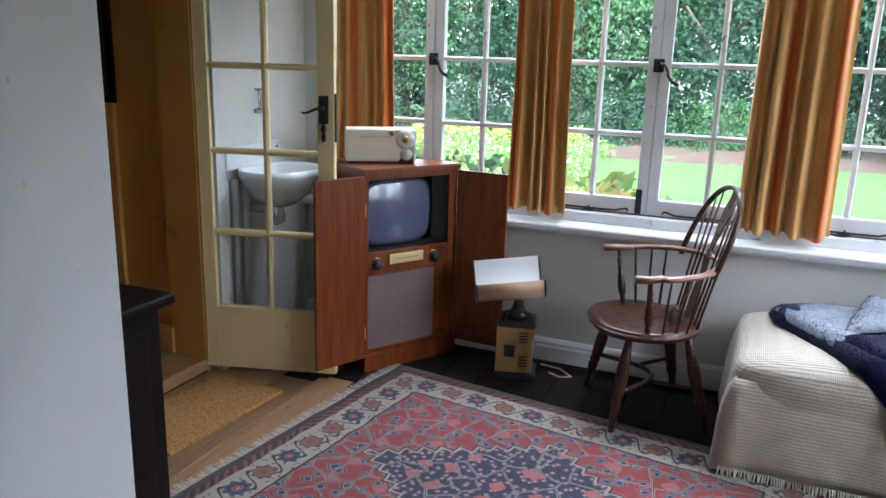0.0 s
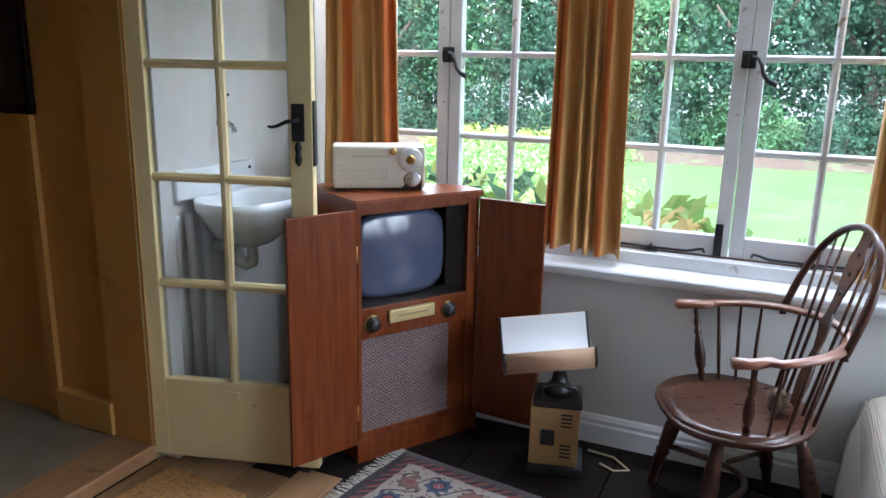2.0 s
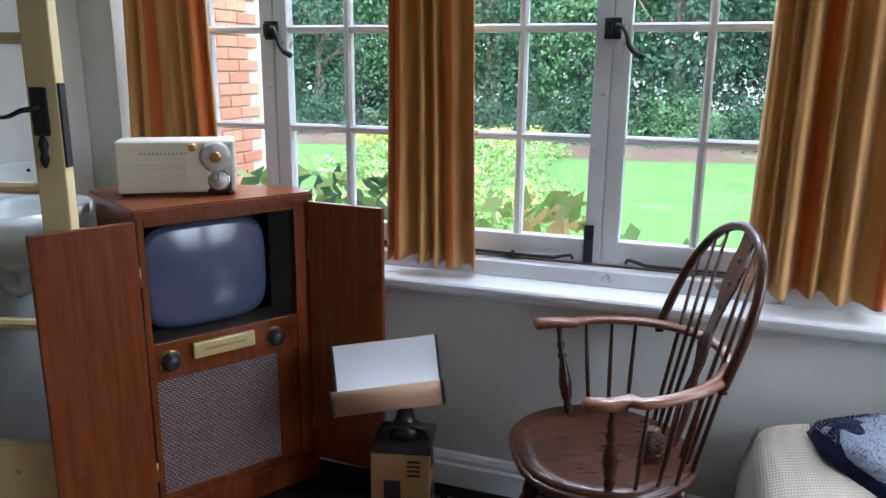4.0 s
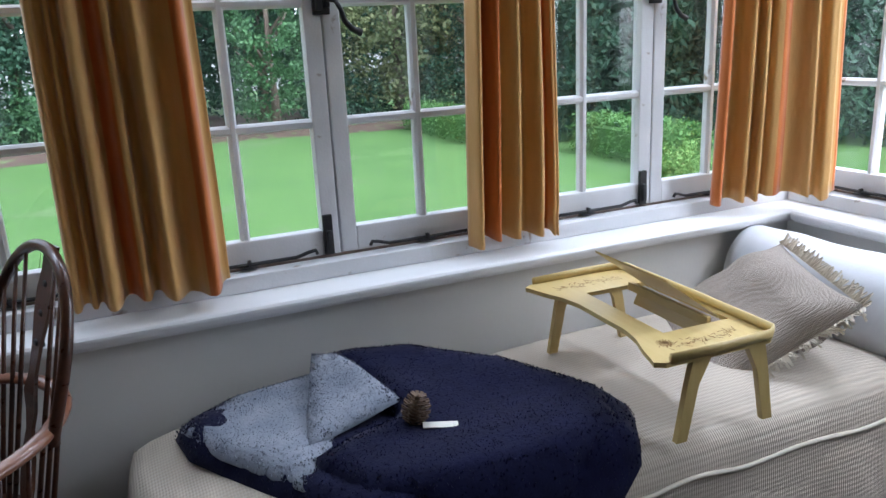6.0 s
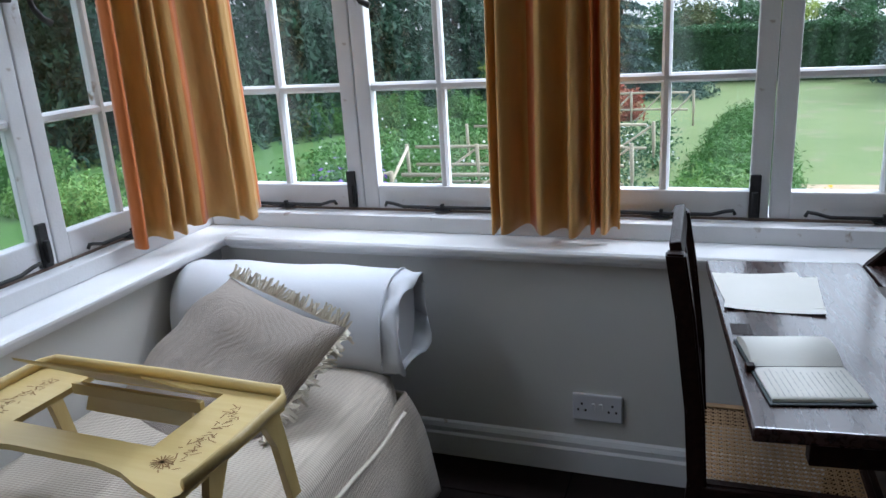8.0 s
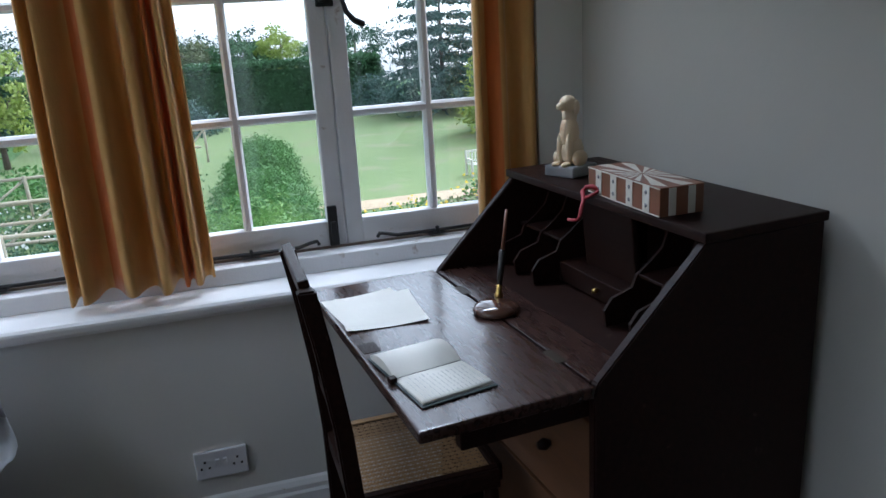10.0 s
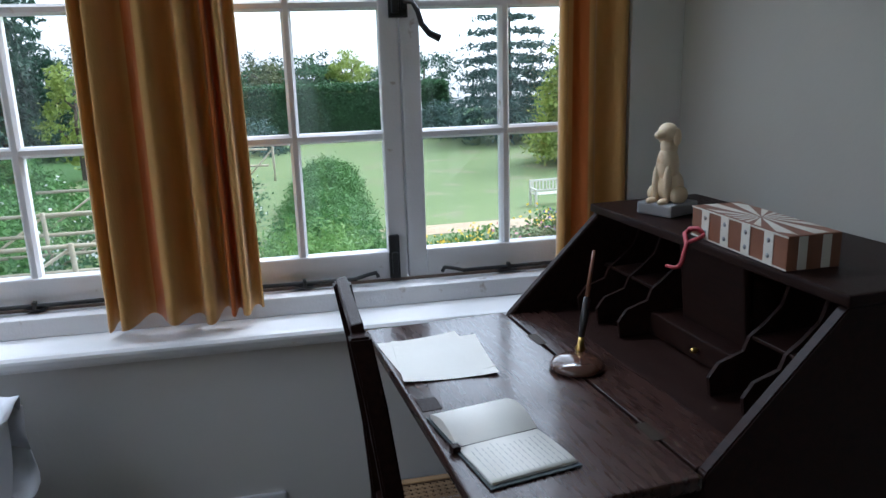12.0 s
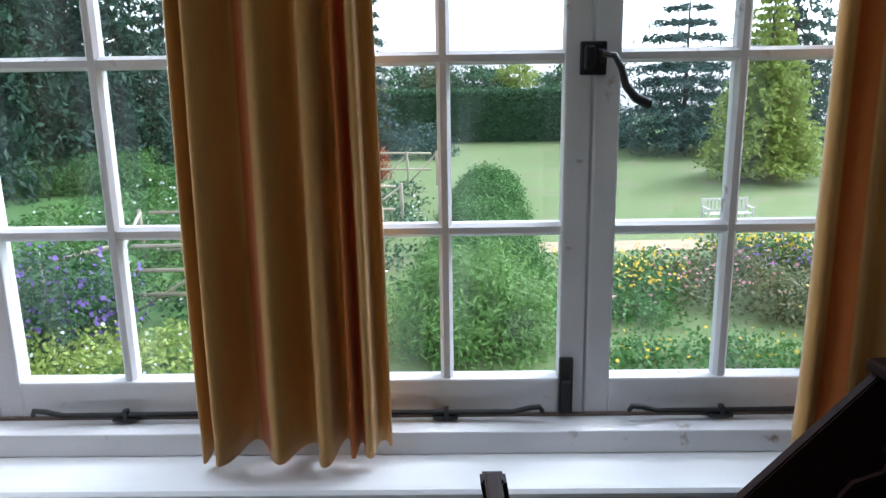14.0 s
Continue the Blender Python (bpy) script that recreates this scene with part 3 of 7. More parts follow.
turn_leg = [(0, 0.012), (0.05, 0.015), (0.2, 0.017), (0.3, 0.024), (0.34, 0.018), (0.37, 0.026), (0.40, 0.019), (0.44, 0.024), (0.62, 0.027), (0.78, 0.022), (0.9, 0.017), (1, 0.014)]
baluster = [(0, 0.009), (0.08, 0.014), (0.14, 0.009), (0.18, 0.015), (0.34, 0.019), (0.5, 0.014), (0.6, 0.009), (0.66, 0.014), (0.7, 0.008), (0.78, 0.012), (0.84, 0.007), (1, 0.008)]
spindle = [(0, 0.005), (0.4, 0.0065), (1, 0.0045)]


def arc(cx, rx, ry, a0, a1, z0, z1, n=18, lean=0.0):
    pts = []
    for i in range(n + 1):
        t = i / n
        a = radians(a0 + (a1 - a0) * t)
        pts.append((cx + rx * math.cos(a), ry * math.sin(a), z0 + (z1 - z0) * t))
    return pts


# ---- the north-west corner ----
# television console with open doors
TV = pose(-1.12, 3.421, 0, 0, 0, 58.8) @ Matrix.Diagonal((1.03, 1.0, 1.035, 1))
tv = thing("television_console", "walnut television console with both doors open, standing on the floor", "television", TV)
W, D = 0.515, 0.40
body = bmesh.new()
outline = [(0.0, 0.02), (0.0, D), (0.26, D), (W, 0.09), (W, 0.02)]
inner = [(0.02, 0.02), (0.02, D - 0.03), (0.25, D - 0.03), (W - 0.02, 0.08), (W - 0.02, 0.02)]
for p, q, r, s in zip(outline, outline[1:], inner, inner[1:]):
    join(body, prism([p, q, s, r], "z", 0.07, 0.932))
for a, b, c, d in ((0, 0.018, 0.085, 0.932), (W - 0.05, W, 0.085, 0.932), (0.018, W - 0.05, 0.905, 0.932), (0.018, W - 0.05, 0.085, 0.105)):
    part("front_rail", rbox(a, b, 0.0, 0.022, c, d, 0.003), tv_wood, tv)
part("side_panel", rbox(0.395, W - 0.05, 0.012, 0.03, 0.105, 0.46, 0.003), tv_wood, tv)
bmesh.ops.remove_doubles(body, verts=body.verts[:], dist=0.0005)
part("body", body, tv_wood, tv)
top_pts = [(-0.014, -0.016), (W + 0.012, -0.016), (W + 0.012, 0.10), (0.27, D + 0.012), (-0.014, D + 0.012)]
tp = prism(top_pts, "z", 0.933, 0.957)
bmesh.ops.bevel(tp, geom=tp.edges[:], offset=0.005, segments=2, affect="EDGES")
part("top", tp, tv_wood, tv, "polished walnut top")
part("plinth", prism([(-0.008, -0.012), (W + 0.006, -0.012), (W + 0.006, 0.09), (0.26, D), (-0.008, D)], "z", 0, 0.084), tv_wood, tv)
back = bmesh.new()
box(back, 0.018, W - 0.05, 0.14, 0.15, 0.5, 0.91)
part("cavity", back, black, tv, "dark screen surround")
mask = bmesh.new()  # funnel round the tube
ring_a = [(0.018, 0.024, 0.57), (W - 0.05, 0.024, 0.57), (W - 0.05, 0.024, 0.905), (0.018, 0.024, 0.905)]
ring_b = [(0.03, 0.075, 0.59), (W - 0.10, 0.075, 0.59), (W - 0.10, 0.075, 0.895), (0.03, 0.075, 0.895)]
va, vb = [mask.verts.new(p) for p in ring_a], [mask.verts.new(p) for p in ring_b]
for i in range(4):
    mask.faces.new((va[i], va[(i + 1) % 4], vb[(i + 1) % 4], vb[i]))
mo = part("screen_surround", mask, bakelite, tv)
mo.modifiers.new("thick", "SOLIDIFY").thickness = 0.004
scr = bmesh.new()
cols, rows_n = 20, 16
cx, cz, hw, hh = 0.205, 0.742, 0.182, 0.152
vs = []
for j in range(rows_n + 1):
    row = []
    for i in range(cols + 1):
        u, v = 2 * i / cols - 1, 2 * j / rows_n - 1
        k = 1 / max(1e-6, (abs(u) ** 5 + abs(v) ** 5) ** 0.2) * max(abs(u), abs(v)) if (u or v) else 1
        x, z = u * k, v * k
        row.append(scr.verts.new((cx + hw * x, 0.066 - 0.035 * (1 - 0.5 * x * x - 0.5 * z * z), cz + hh * z)))
    vs.append(row)
for j in range(rows_n):
    for i in range(cols):
        fc = scr.faces.new((vs[j][i], vs[j][i + 1], vs[j + 1][i + 1], vs[j + 1][i]))
        fc.smooth = True
tube_glass = surface("picture_tube", (0.075, 0.09, 0.15), (0.085, 0.1, 0.165), 2, 0.1, 0.0, coat=0.5, gloss=0.7)
so = part("screen", scr, tube_glass, tv, "blue-grey bulging picture tube")
so.modifiers.new("thick", "SOLIDIFY").thickness = 0.006
panel = part("control_panel", rbox(0.018, W - 0.05, 0.004, 0.02, 0.462, 0.572, 0.002), tv_wood, tv)
plate = part("dial_plate", rbox(0.125, 0.315, -0.012, 0.004, 0.508, 0.555, 0.004), surface("gold_plate", (0.6, 0.47, 0.22), (0.54, 0.42, 0.18), 8, 0.3, 0.0, metal=0.35), panel, "gilt name plate")
bar = bmesh.new()
box(bar, 0.16, 0.285, -0.0128, -0.012, 0.529, 0.535)
part("lettering", bar, surface("pale_letters", (0.3, 0.22, 0.1), (0.34, 0.25, 0.12), 5, 0.5, 0), plate)
for x in (0.06, 0.385):
    k = part("knob", lathe([(0, 0.029), (0.3, 0.029), (0.34, 0.022), (0.9, 0.02), (1, 0.016)], (x, 0.004, 0.515), (x, -0.03, 0.515), 20), bakelite, panel, "dark bakelite knob")
    part("knob_ring", lathe([(0, 0.033), (1, 0.031)], (x, 0.004, 0.515), (x, -0.003, 0.515), 20), brass, k)
grille = surface("speaker_cloth", (0.20, 0.13, 0.13), (0.24, 0.16, 0.155), 5, 0.9, 0.0)
gn, gl_ = grille.node_tree.nodes, grille.node_tree.links
gtc = gn.new("ShaderNodeTexCoord")
gmap = gn.new("ShaderNodeMapping")
gmap.inputs["Scale"].default_value = (1, 1, 1)
gmap.inputs["Rotation"].default_value = (radians(90), 0, 0)
gl_.new(gtc.outputs["Object"], gmap.inputs[0])
gbr = gn.new("ShaderNodeTexBrick")
gbr.inputs["Scale"].default_value = 34
gbr.inputs["Color1"].default_value = (0.34, 0.27, 0.25, 1)
gbr.inputs["Color2"].default_value = (0.26, 0.19, 0.18, 1)
gbr.inputs["Mortar"].default_value = (0.05, 0.018, 0.02, 1)
gbr.inputs["Mortar Size"].default_value = 0.05
gl_.new(gmap.outputs[0], gbr.inputs["Vector"])
gl_.new(gbr.outputs["Color"], gn["Principled BSDF"].inputs["Base Color"])
gb = bmesh.new()
box(gb, 0.018, 0.396, 0.014, 0.022, 0.105, 0.461)
part("speaker_cloth", gb, grille, tv, "woven mauve and silver speaker cloth")
for hx, hy, ang in ((-1.118, 3.414, -116), (-0.842, 3.866, -5)):
    leaf = rbox(0.004, 0.272, -0.009, 0.009, 0.078, 0.96, 0.003)
    d = part("door", turned(leaf, TV.inverted() @ pose(hx, hy, 0, 0, 0, ang)), tv_wood, tv, "open walnut door leaf")
    for z in (0.2, 0.8):
        hinge = lathe([(0, 0.005), (1, 0.005)], (0.0, 0, z - 0.03), (0.0, 0, z + 0.03), 8)
        part("hinge", turned(hinge, TV.inverted() @ pose(hx, hy, 0, 0, 0, ang)), brass, d)

# valve radio on the console
RAD = pose(-1.12, 3.421, 0, 0, 0, 58.8) @ pose(0.20, 0.2, 0.991, 0, 0, -26)
radio = thing("radio", "ivory plastic table radio with a round dial, on the television", "radio", RAD)
part("case", rbox(-0.17, 0.17, -0.06, 0.07, 0.008, 0.165, 0.012, 3), ivory_plastic, radio)
for x in (-0.14, 0.14):
    part("foot", rbox(x - 0.02, x + 0.02, -0.05, 0.06, 0, 0.009, 0.002), bakelite, radio)
for i in range(9):
    z = 0.024 + i * 0.0085
    part("grille_slat", rbox(-0.162, 0.03, -0.0635, -0.059, z, z + 0.005, 0.0012, 1), ivory_plastic, radio)
dial = part("dial", lathe([(0, 0.046), (0.5, 0.046), (0.7, 0.04), (1, 0.036)], (0.115, -0.058, 0.115), (0.115, -0.07, 0.115), 28), surface("clear_dial", (0.5, 0.5, 0.48), (0.62, 0.62, 0.6), 60, 0.15, 0.0, coat=0.5), radio, "round clear dial")
part("dial_hub", lathe([(0, 0.018), (0.8, 0.016), (1, 0.01)], (0.115, -0.069, 0.115), (0.115, -0.08, 0.115), 20), brass, dial)
part("knob", lathe([(0, 0.013), (0.8, 0.012), (1, 0.008)], (0.05, -0.059, 0.145), (0.05, -0.072, 0.145), 18), brass, radio, "small brass knob")
let = bmesh.new()
for i in range(12):
    box(let, -0.10 + i * 0.0115, -0.094 + i * 0.0115, -0.0612, -0.0598, 0.124, 0.130)
part("lettering", let, surface("gilt_letters", (0.4, 0.3, 0.14), (0.34, 0.25, 0.1), 9, 0.4, 0.0, metal=0.4), radio)
# travel clock in front of it
CLK = TV @ pose(0.275, 0.095, 0.957, -8, 0, -32)
clock = thing("travel_clock", "small square black travel clock with a round glass face", "clock", CLK)
part("case", rbox(-0.036, 0.036, -0.008, 0.012, 0.003, 0.082, 0.008, 3), bakelite, clock)
part("bezel", lathe([(0, 0.033), (0.6, 0.033), (1, 0.029)], (0, -0.007, 0.043), (0, -0.013, 0.043), 26), chrome, clock, "chrome bezel")
face = part("face", lathe([(0, 0.028), (1, 0.028)], (0, -0.012, 0.043), (0, -0.014, 0.043), 26), surface("clock_face", (0.55, 0.58, 0.55), (0.5, 0.53, 0.5), 9, 0.15, 0.0, coat=0.4), clock)
hnd = bmesh.new()
box(hnd, -0.001, 0.001, -0.0155, -0.0145, 0.043, 0.062)
box(hnd, -0.016, 0.0, -0.0155, -0.0145, 0.042, 0.0437)
part("clock_hands", hnd, black, face)

# sun lamp: tan box with a swivelling trough reflector
LMP = pose(-0.455, 3.735, 0, 0, 0, 14)
lamp = thing("sun_lamp", "vintage sun lamp, tan metal box with white trough reflector", "lamp", LMP)
part("foot_plate", rbox(-0.10, 0.10, -0.09, 0.09, 0.0, 0.035, 0.01), rubber, lamp)
case = part("case", rbox(-0.095, 0.0805, -0.075, 0.075, 0.035, 0.262, 0.006), hammered, lamp)
for side in (-1, 1):
    for i in range(4):
        for z0 in (0.07, 0.19):
            sl = bmesh.new()
            if side < 0:
                box(sl, 0.015, 0.055, -0.0765, -0.0745, z0 + i * 0.015, z0 + i * 0.015 + 0.006)
            else:
                box(sl, 0.0805, 0.0825, -0.03, 0.03, z0 + i * 0.015, z0 + i * 0.015 + 0.006)
            part("vent_slot", sl, black, case)
win_ = bmesh.new()
box(win_, -0.055, -0.005, -0.0775, -0.074, 0.115, 0.175)
part("label_plate", win_, bakelite, case, "black maker's plate")
part("cap", rbox(-0.088, 0.088, -0.08, 0.08, 0.262, 0.292, 0.007), bakelite, lamp, "black cap")
part("neck", lathe([(0, 0.055), (0.3, 0.05), (0.6, 0.03), (1, 0.022)], (0, 0, 0.29), (0, 0, 0.375), 18), bakelite, lamp)
part("carry_handle", tube([(-0.07, -0.03, 0.29), (-0.06, -0.03, 0.325), (0.0, -0.03, 0.337), (0.06, -0.03, 0.325), (0.07, -0.03, 0.29)], 0.009, 8), bakelite, lamp)
SH = pose(-0.03, -0.03, 0.50, 0, 0, 10)
prof = [(-0.086, 0.018), (-0.083, -0.025), (-0.074, -0.055), (-0.045, -0.074), (0.0, -0.077), (0.035, -0.065), (0.06, -0.035), (0.078, 0.01), (0.088, 0.05), (0.095, 0.085)]
tr = bmesh.new()
v0 = [tr.verts.new((-0.155, y, z)) for y, z in prof]
v1 = [tr.verts.new((0.155, y, z)) for y, z in prof]
for i in range(len(prof) - 1):
    fc = tr.faces.new((v0[i], v0[i + 1], v1[i + 1], v1[i]))
    fc.smooth = True
shell = bmesh.new()
v0 = [shell.verts.new((-0.156, y * 1.035, z * 1.035 - 0.002)) for y, z in prof]
v1 = [shell.verts.new((0.156, y * 1.035, z * 1.035 - 0.002)) for y, z in prof]
for i in range(len(prof) - 1):
    fc = shell.faces.new((v0[i], v0[i + 1], v1[i + 1], v1[i]))
    fc.smooth = True
SH = SH @ pose(-0.02, 0, -0.02, 0, -6, 0)
ref = part("reflector", turned(shell, SH), tan_card, lamp, "tan outer shell")
ref.modifiers.new("thick", "SOLIDIFY").thickness = 0.002
ins = part("reflector_lining", turned(tr, SH), reflector, ref, "white enamel inside")
for x in (-0.159, 0.159):
    ring = tube([(x, y * 1.03, z * 1.03) for y, z in prof], 0.005, 6)
    part("end_rim", turned(ring, SH), bakelite, ref, "black rim")
cable = tube([(-0.30, 3.80, 0.008), (-0.24, 3.77, 0.007), (-0.19, 3.80, 0.007), (-0.26, 3.87, 0.007), (-0.36, 3.86, 0.02)], 0.0045, 6)
part("cable", turned(cable, LMP.inverted()), surface("cream_flex", (0.5, 0.42, 0.28), (0.45, 0.37, 0.24), 9, 0.6, 0.1), lamp, "cream flex")

# ---- windsor chair ----
CH = pose(0.165, 3.615, 0, 0, 0, 204)
chair = thing("windsor_armchair", "polished elm hoop-back windsor armchair with turned legs", "chair", CH)
seat_pts = []
for i in range(28):
    a = math.tau * i / 28
    x, y = math.cos(a), math.sin(a)
    x = 0.255 * x if x > 0 else 0.215 * x
    w = 0.25 - 0.055 * max(0, -x / 0.215)
    seat_pts.append((x, w * math.copysign(abs(y) ** 0.7, y)))
sb = prism(seat_pts, "z", 0.395, 0.432)
bmesh.ops.bevel(sb, geom=[e for e in sb.edges if abs(e.verts[0].co.z - e.verts[1].co.z) < 1e-4], offset=0.012, segments=3, affect="EDGES")
bmesh.ops.inset_region(sb, faces=[f for f in sb.faces if f.normal.z > 0.9 and len(f.verts) > 10], thickness=0.05, depth=-0.009)
for f in sb.faces:
    f.smooth = True
part("seat", sb, elm, chair, "saddled elm seat")
legs = {}
for nm, (tx, ty), (bx, by) in (("fl", (0.12, 0.16), (0.19, 0.245)), ("fr", (0.12, -0.16), (0.19, -0.245)), ("bl", (-0.13, 0.13), (-0.22, 0.215)), ("br", (-0.13, -0.13), (-0.22, -0.215))):
    part("leg", lathe(turn_leg, (bx, by, 0), (tx, ty, 0.40), 14), elm, chair)
# curved stretcher between the front legs, stayed to the back ones
cr = [(0.165 - 0.20 * math.sin(math.pi * i / 14), 0.215 - 0.43 * i / 14, 0.17) for i in range(15)]
part("stretcher", tube(cr, 0.011, 8), elm, chair, "curved crinoline stretcher")
for s in (1, -1):
    part("stretcher", tube([(-0.192, s * 0.185, 0.17), (-0.02, s * 0.10, 0.17)], 0.009, 8), elm, chair)
# arm bow
arm = []
for i in range(25):
    a = radians(68 + (292 - 68) * i / 24)
    arm.append((0.02 + 0.29 * math.cos(a) * (1.0 if math.cos(a) < 0 else 0.2), 0.272 * math.sin(a), 0.675 + 0.02 * max(0, -math.cos(a))))
arm = [(0.15, 0.262, 0.672), (0.09, 0.268, 0.673)] + arm + [(0.09, -0.268, 0.673), (0.15, -0.262, 0.672)]
part("arm_bow", tube(arm, lambda u: 0.019 + 0.007 * max(0, abs(2 * u - 1) - 0.75) * 4, 10, 0.62), elm_light, chair, "worn light arm bow")
for s in (1, -1):
    part("arm_post", lathe(baluster, (0.06, s * 0.195, 0.425), (0.085, s * 0.262, 0.668), 12), elm, chair)
    for i, (sx, sy, ax, ay) in enumerate(((0.0, 0.205, 0.005, 0.266), (-0.055, 0.20, -0.07, 0.262), (-0.105, 0.188, -0.13, 0.235))):
        part("spindle", lathe(spindle, (sx, s * sy, 0.425), (ax, s * ay, 0.675), 8), elm, chair)
# hoop back rising from the arm bow
hoop = []
for i in range(27):
    t = math.pi * i / 26
    z = 0.68 + 0.325 * max(0.0, math.sin(t)) ** 0.75
    hoop.append((-0.185 - 0.36 * (z - 0.55) + 0.045, 0.205 * math.cos(t) * (1 + 0.06 * math.sin(t)), z))
hoop = [(-0.187, 0.203, 0.665)] + hoop + [(-0.187, -0.203, 0.665)]
part("back_bow", tube(hoop, 0.0125, 10), elm, chair, "bent hoop back")
for k in (-3.4, -2.5, -1.6, 1.6, 2.5, 3.4):
    y = k * 0.043
    zt = 0.68 + 0.325 * math.sqrt(max(0.0, 1 - (y * 1.12 / 0.205) ** 2)) ** 0.75
    part("spindle", lathe([(0, 0.006), (0.5, 0.0055), (1, 0.0045)], (-0.165, y * 0.92, 0.425), (-0.14 - 0.36 * (zt - 0.55), y * 1.12, zt - 0.002), 8), elm, chair)
sp = [(-0.02, 0.43), (-0.032, 0.5), (-0.03, 0.56), (-0.014, 0.62), (-0.022, 0.66), (-0.028, 0.70), (-0.016, 0.74), (-0.02, 0.80), (-0.034, 0.86), (-0.036, 0.91), (-0.026, 0.95), (-0.03, 1.0)]
splat = prism(sp + [(-a, b) for a, b in reversed(sp)], "x", -0.004, 0.004)
bmesh.ops.bisect_plane(splat, geom=splat.verts[:] + splat.edges[:] + splat.faces[:], plane_co=(0, 0, 0.7), plane_no=(0, 0, 1))
for v in splat.verts:
    v.co.x += -0.165 - (0.06 * max(0, (v.co.z - 0.43) / 0.25) if v.co.z < 0.68 else 0.06 + 0.33 * (v.co.z - 0.7) + 0.0) + 0.03 * max(0, (v.co.z - 0.43)) * 0
part("splat", splat, elm, chair, "shaped pierced splat")
for z in (0.80, 0.86, 0.92):
    hole = lathe([(0, 0.011), (1, 0.011)], (-0.16 - 0.06 - 0.33 * (z - 0.7), 0, z), (-0.176 - 0.06 - 0.33 * (z - 0.7), 0, z), 12)
    part("piercing", hole, black, chair)


def cone(name_m, h=0.075, r=0.03):
    bm = lathe([(0, 0.15 * r), (0.2, 0.45 * r), (0.5, 0.42 * r), (0.85, 0.2 * r), (1, 0.06 * r)], (0, 0, 0), (0, 0, h), 10)
    k = 0
    for ring_i in range(9):
        t = (ring_i + 0.5) / 9
        rad = r * math.sin(math.pi * (0.15 + 0.8 * t)) ** 0.8
        for j in range(9):
            a = math.tau * (j + 0.5 * (ring_i % 2)) / 9
            m = Matrix.Rotation(a, 4, "Z") @ pose(rad * 0.75, 0, h * t, 0, -25, 0)
            sc = bmesh.new()
            box(sc, -0.012, 0.011, -0.004, 0.004, -0.0009, 0.0009)
            join(bm, turned(sc, m))
            k += 1
    return turned(bm, name_m)


whole("pine_cone", cone(CH @ pose(-0.09, 0.05, 0.425)), cone_brown, "open brown pine cone on the chair seat", "pine cone", "pine cones")

# ---- basin in the corner ----
BY = 3.48
basin = thing("wash_basin", "white china wash basin with back plate, on the wall", "basin", pose(WX, BY, 0.015))
part("back_plate", rbox(0.001, 0.022, -0.21, 0.24, 0.93, 1.045, 0.009, 3), china, basin)
bowl = bmesh.new()
rings = []
for t, k in ((0.0, 1.0), (0.0, 0.96), (-0.02, 0.9), (-0.09, 0.75), (-0.13, 0.45), (-0.14, 0.1)):
    rings.append([bowl.verts.new((0.17 + 0.165 * k * max(-0.98, math.cos(a)) + 0.0, 0.015 + 0.225 * k * math.copysign(abs(math.sin(a)) ** 0.8, math.sin(a)), 0.935 + t)) for a in [math.tau * i / 28 for i in range(28)]])
outer = []
for t, k in ((0.0, 1.0), (-0.035, 1.0), (-0.06, 0.92), (-0.13, 0.72), (-0.18, 0.4), (-0.195, 0.15)):
    outer.append([bowl.verts.new((0.17 + 0.17 * k * math.cos(a), 0.015 + 0.23 * k * math.copysign(abs(math.sin(a)) ** 0.8, math.sin(a)), 0.936 + t)) for a in [math.tau * i / 28 for i in range(28)]])
for rs in (rings, outer):
    for lo, hi in zip(rs, rs[1:]):
        for i in range(28):
            fc = bowl.faces.new((lo[i], lo[(i + 1) % 28], hi[(i + 1) % 28], hi[i]))
            fc.smooth = True
for i in range(28):
    bowl.faces.new((outer[0][i], outer[0][(i + 1) % 28], rings[0][(i + 1) % 28], rings[0][i]))
bowl.faces.new(rings[-1])
bowl.faces.new(outer[-1])
bmesh.ops.recalc_face_normals(bowl, faces=bowl.faces[:])
part("bowl", bowl, china, basin)
for y in (-0.16, 0.20):
    part("bolt", lathe([(0, 0.007), (1, 0.006)], (0.02, y, 1.015), (0.027, y, 1.015), 10), bakelite, basin)
trap = tube([(0.17, 0.015, 0.75), (0.17, 0.015, 0.70), (0.165, 0.015, 0.675), (0.14, 0.01, 0.665), (0.115, 0.005, 0.675), (0.11, 0.0, 0.71), (0.09, 0, 0.725), (0.003, 0, 0.725)], 0.024, 10)
part("waste_trap", trap, china, basin, "white waste trap")
tap = thing("wall_tap", "chrome wall tap above the basin", "tap", pose(WX, BY + 0.05, 0.015))
part("spout", tube([(0.002, 0, 1.20), (0.05, 0, 1.20), (0.075, 0, 1.19), (0.08, 0, 1.165)], lambda u: 0.013 - 0.003 * u, 10), chrome, tap)
part("riser_pipe", tube([(0.03, 0, 1.205), (0.03, 0, 1.26), (0.03, 0, 1.30)], 0.008, 8), chrome, tap)
part("cross_handle", tube([(0.03, -0.03, 1.305), (0.03, 0.03, 1.305)], 0.007, 8), chrome, tap)
whole("pipe_boxing", rbox(WX + 0.001, WX + 0.07, 3.14, 3.20, 0, TOP - 0.002, 0.004), wall_paint, "white boxed-in pipe in the corner", "pipe boxing", kind="structure")
pipes = thing("water_pipes", "white painted water pipes below the basin", "pipe", pose(WX, 3.34, 0))
for i, y in enumerate((-0.09, -0.02, 0.06)):
    part("pipe", tube([(0.025, y, 0.0), (0.025, y, 0.45), (0.025, y, 0.9)], 0.016, 10), white_gloss, pipes)

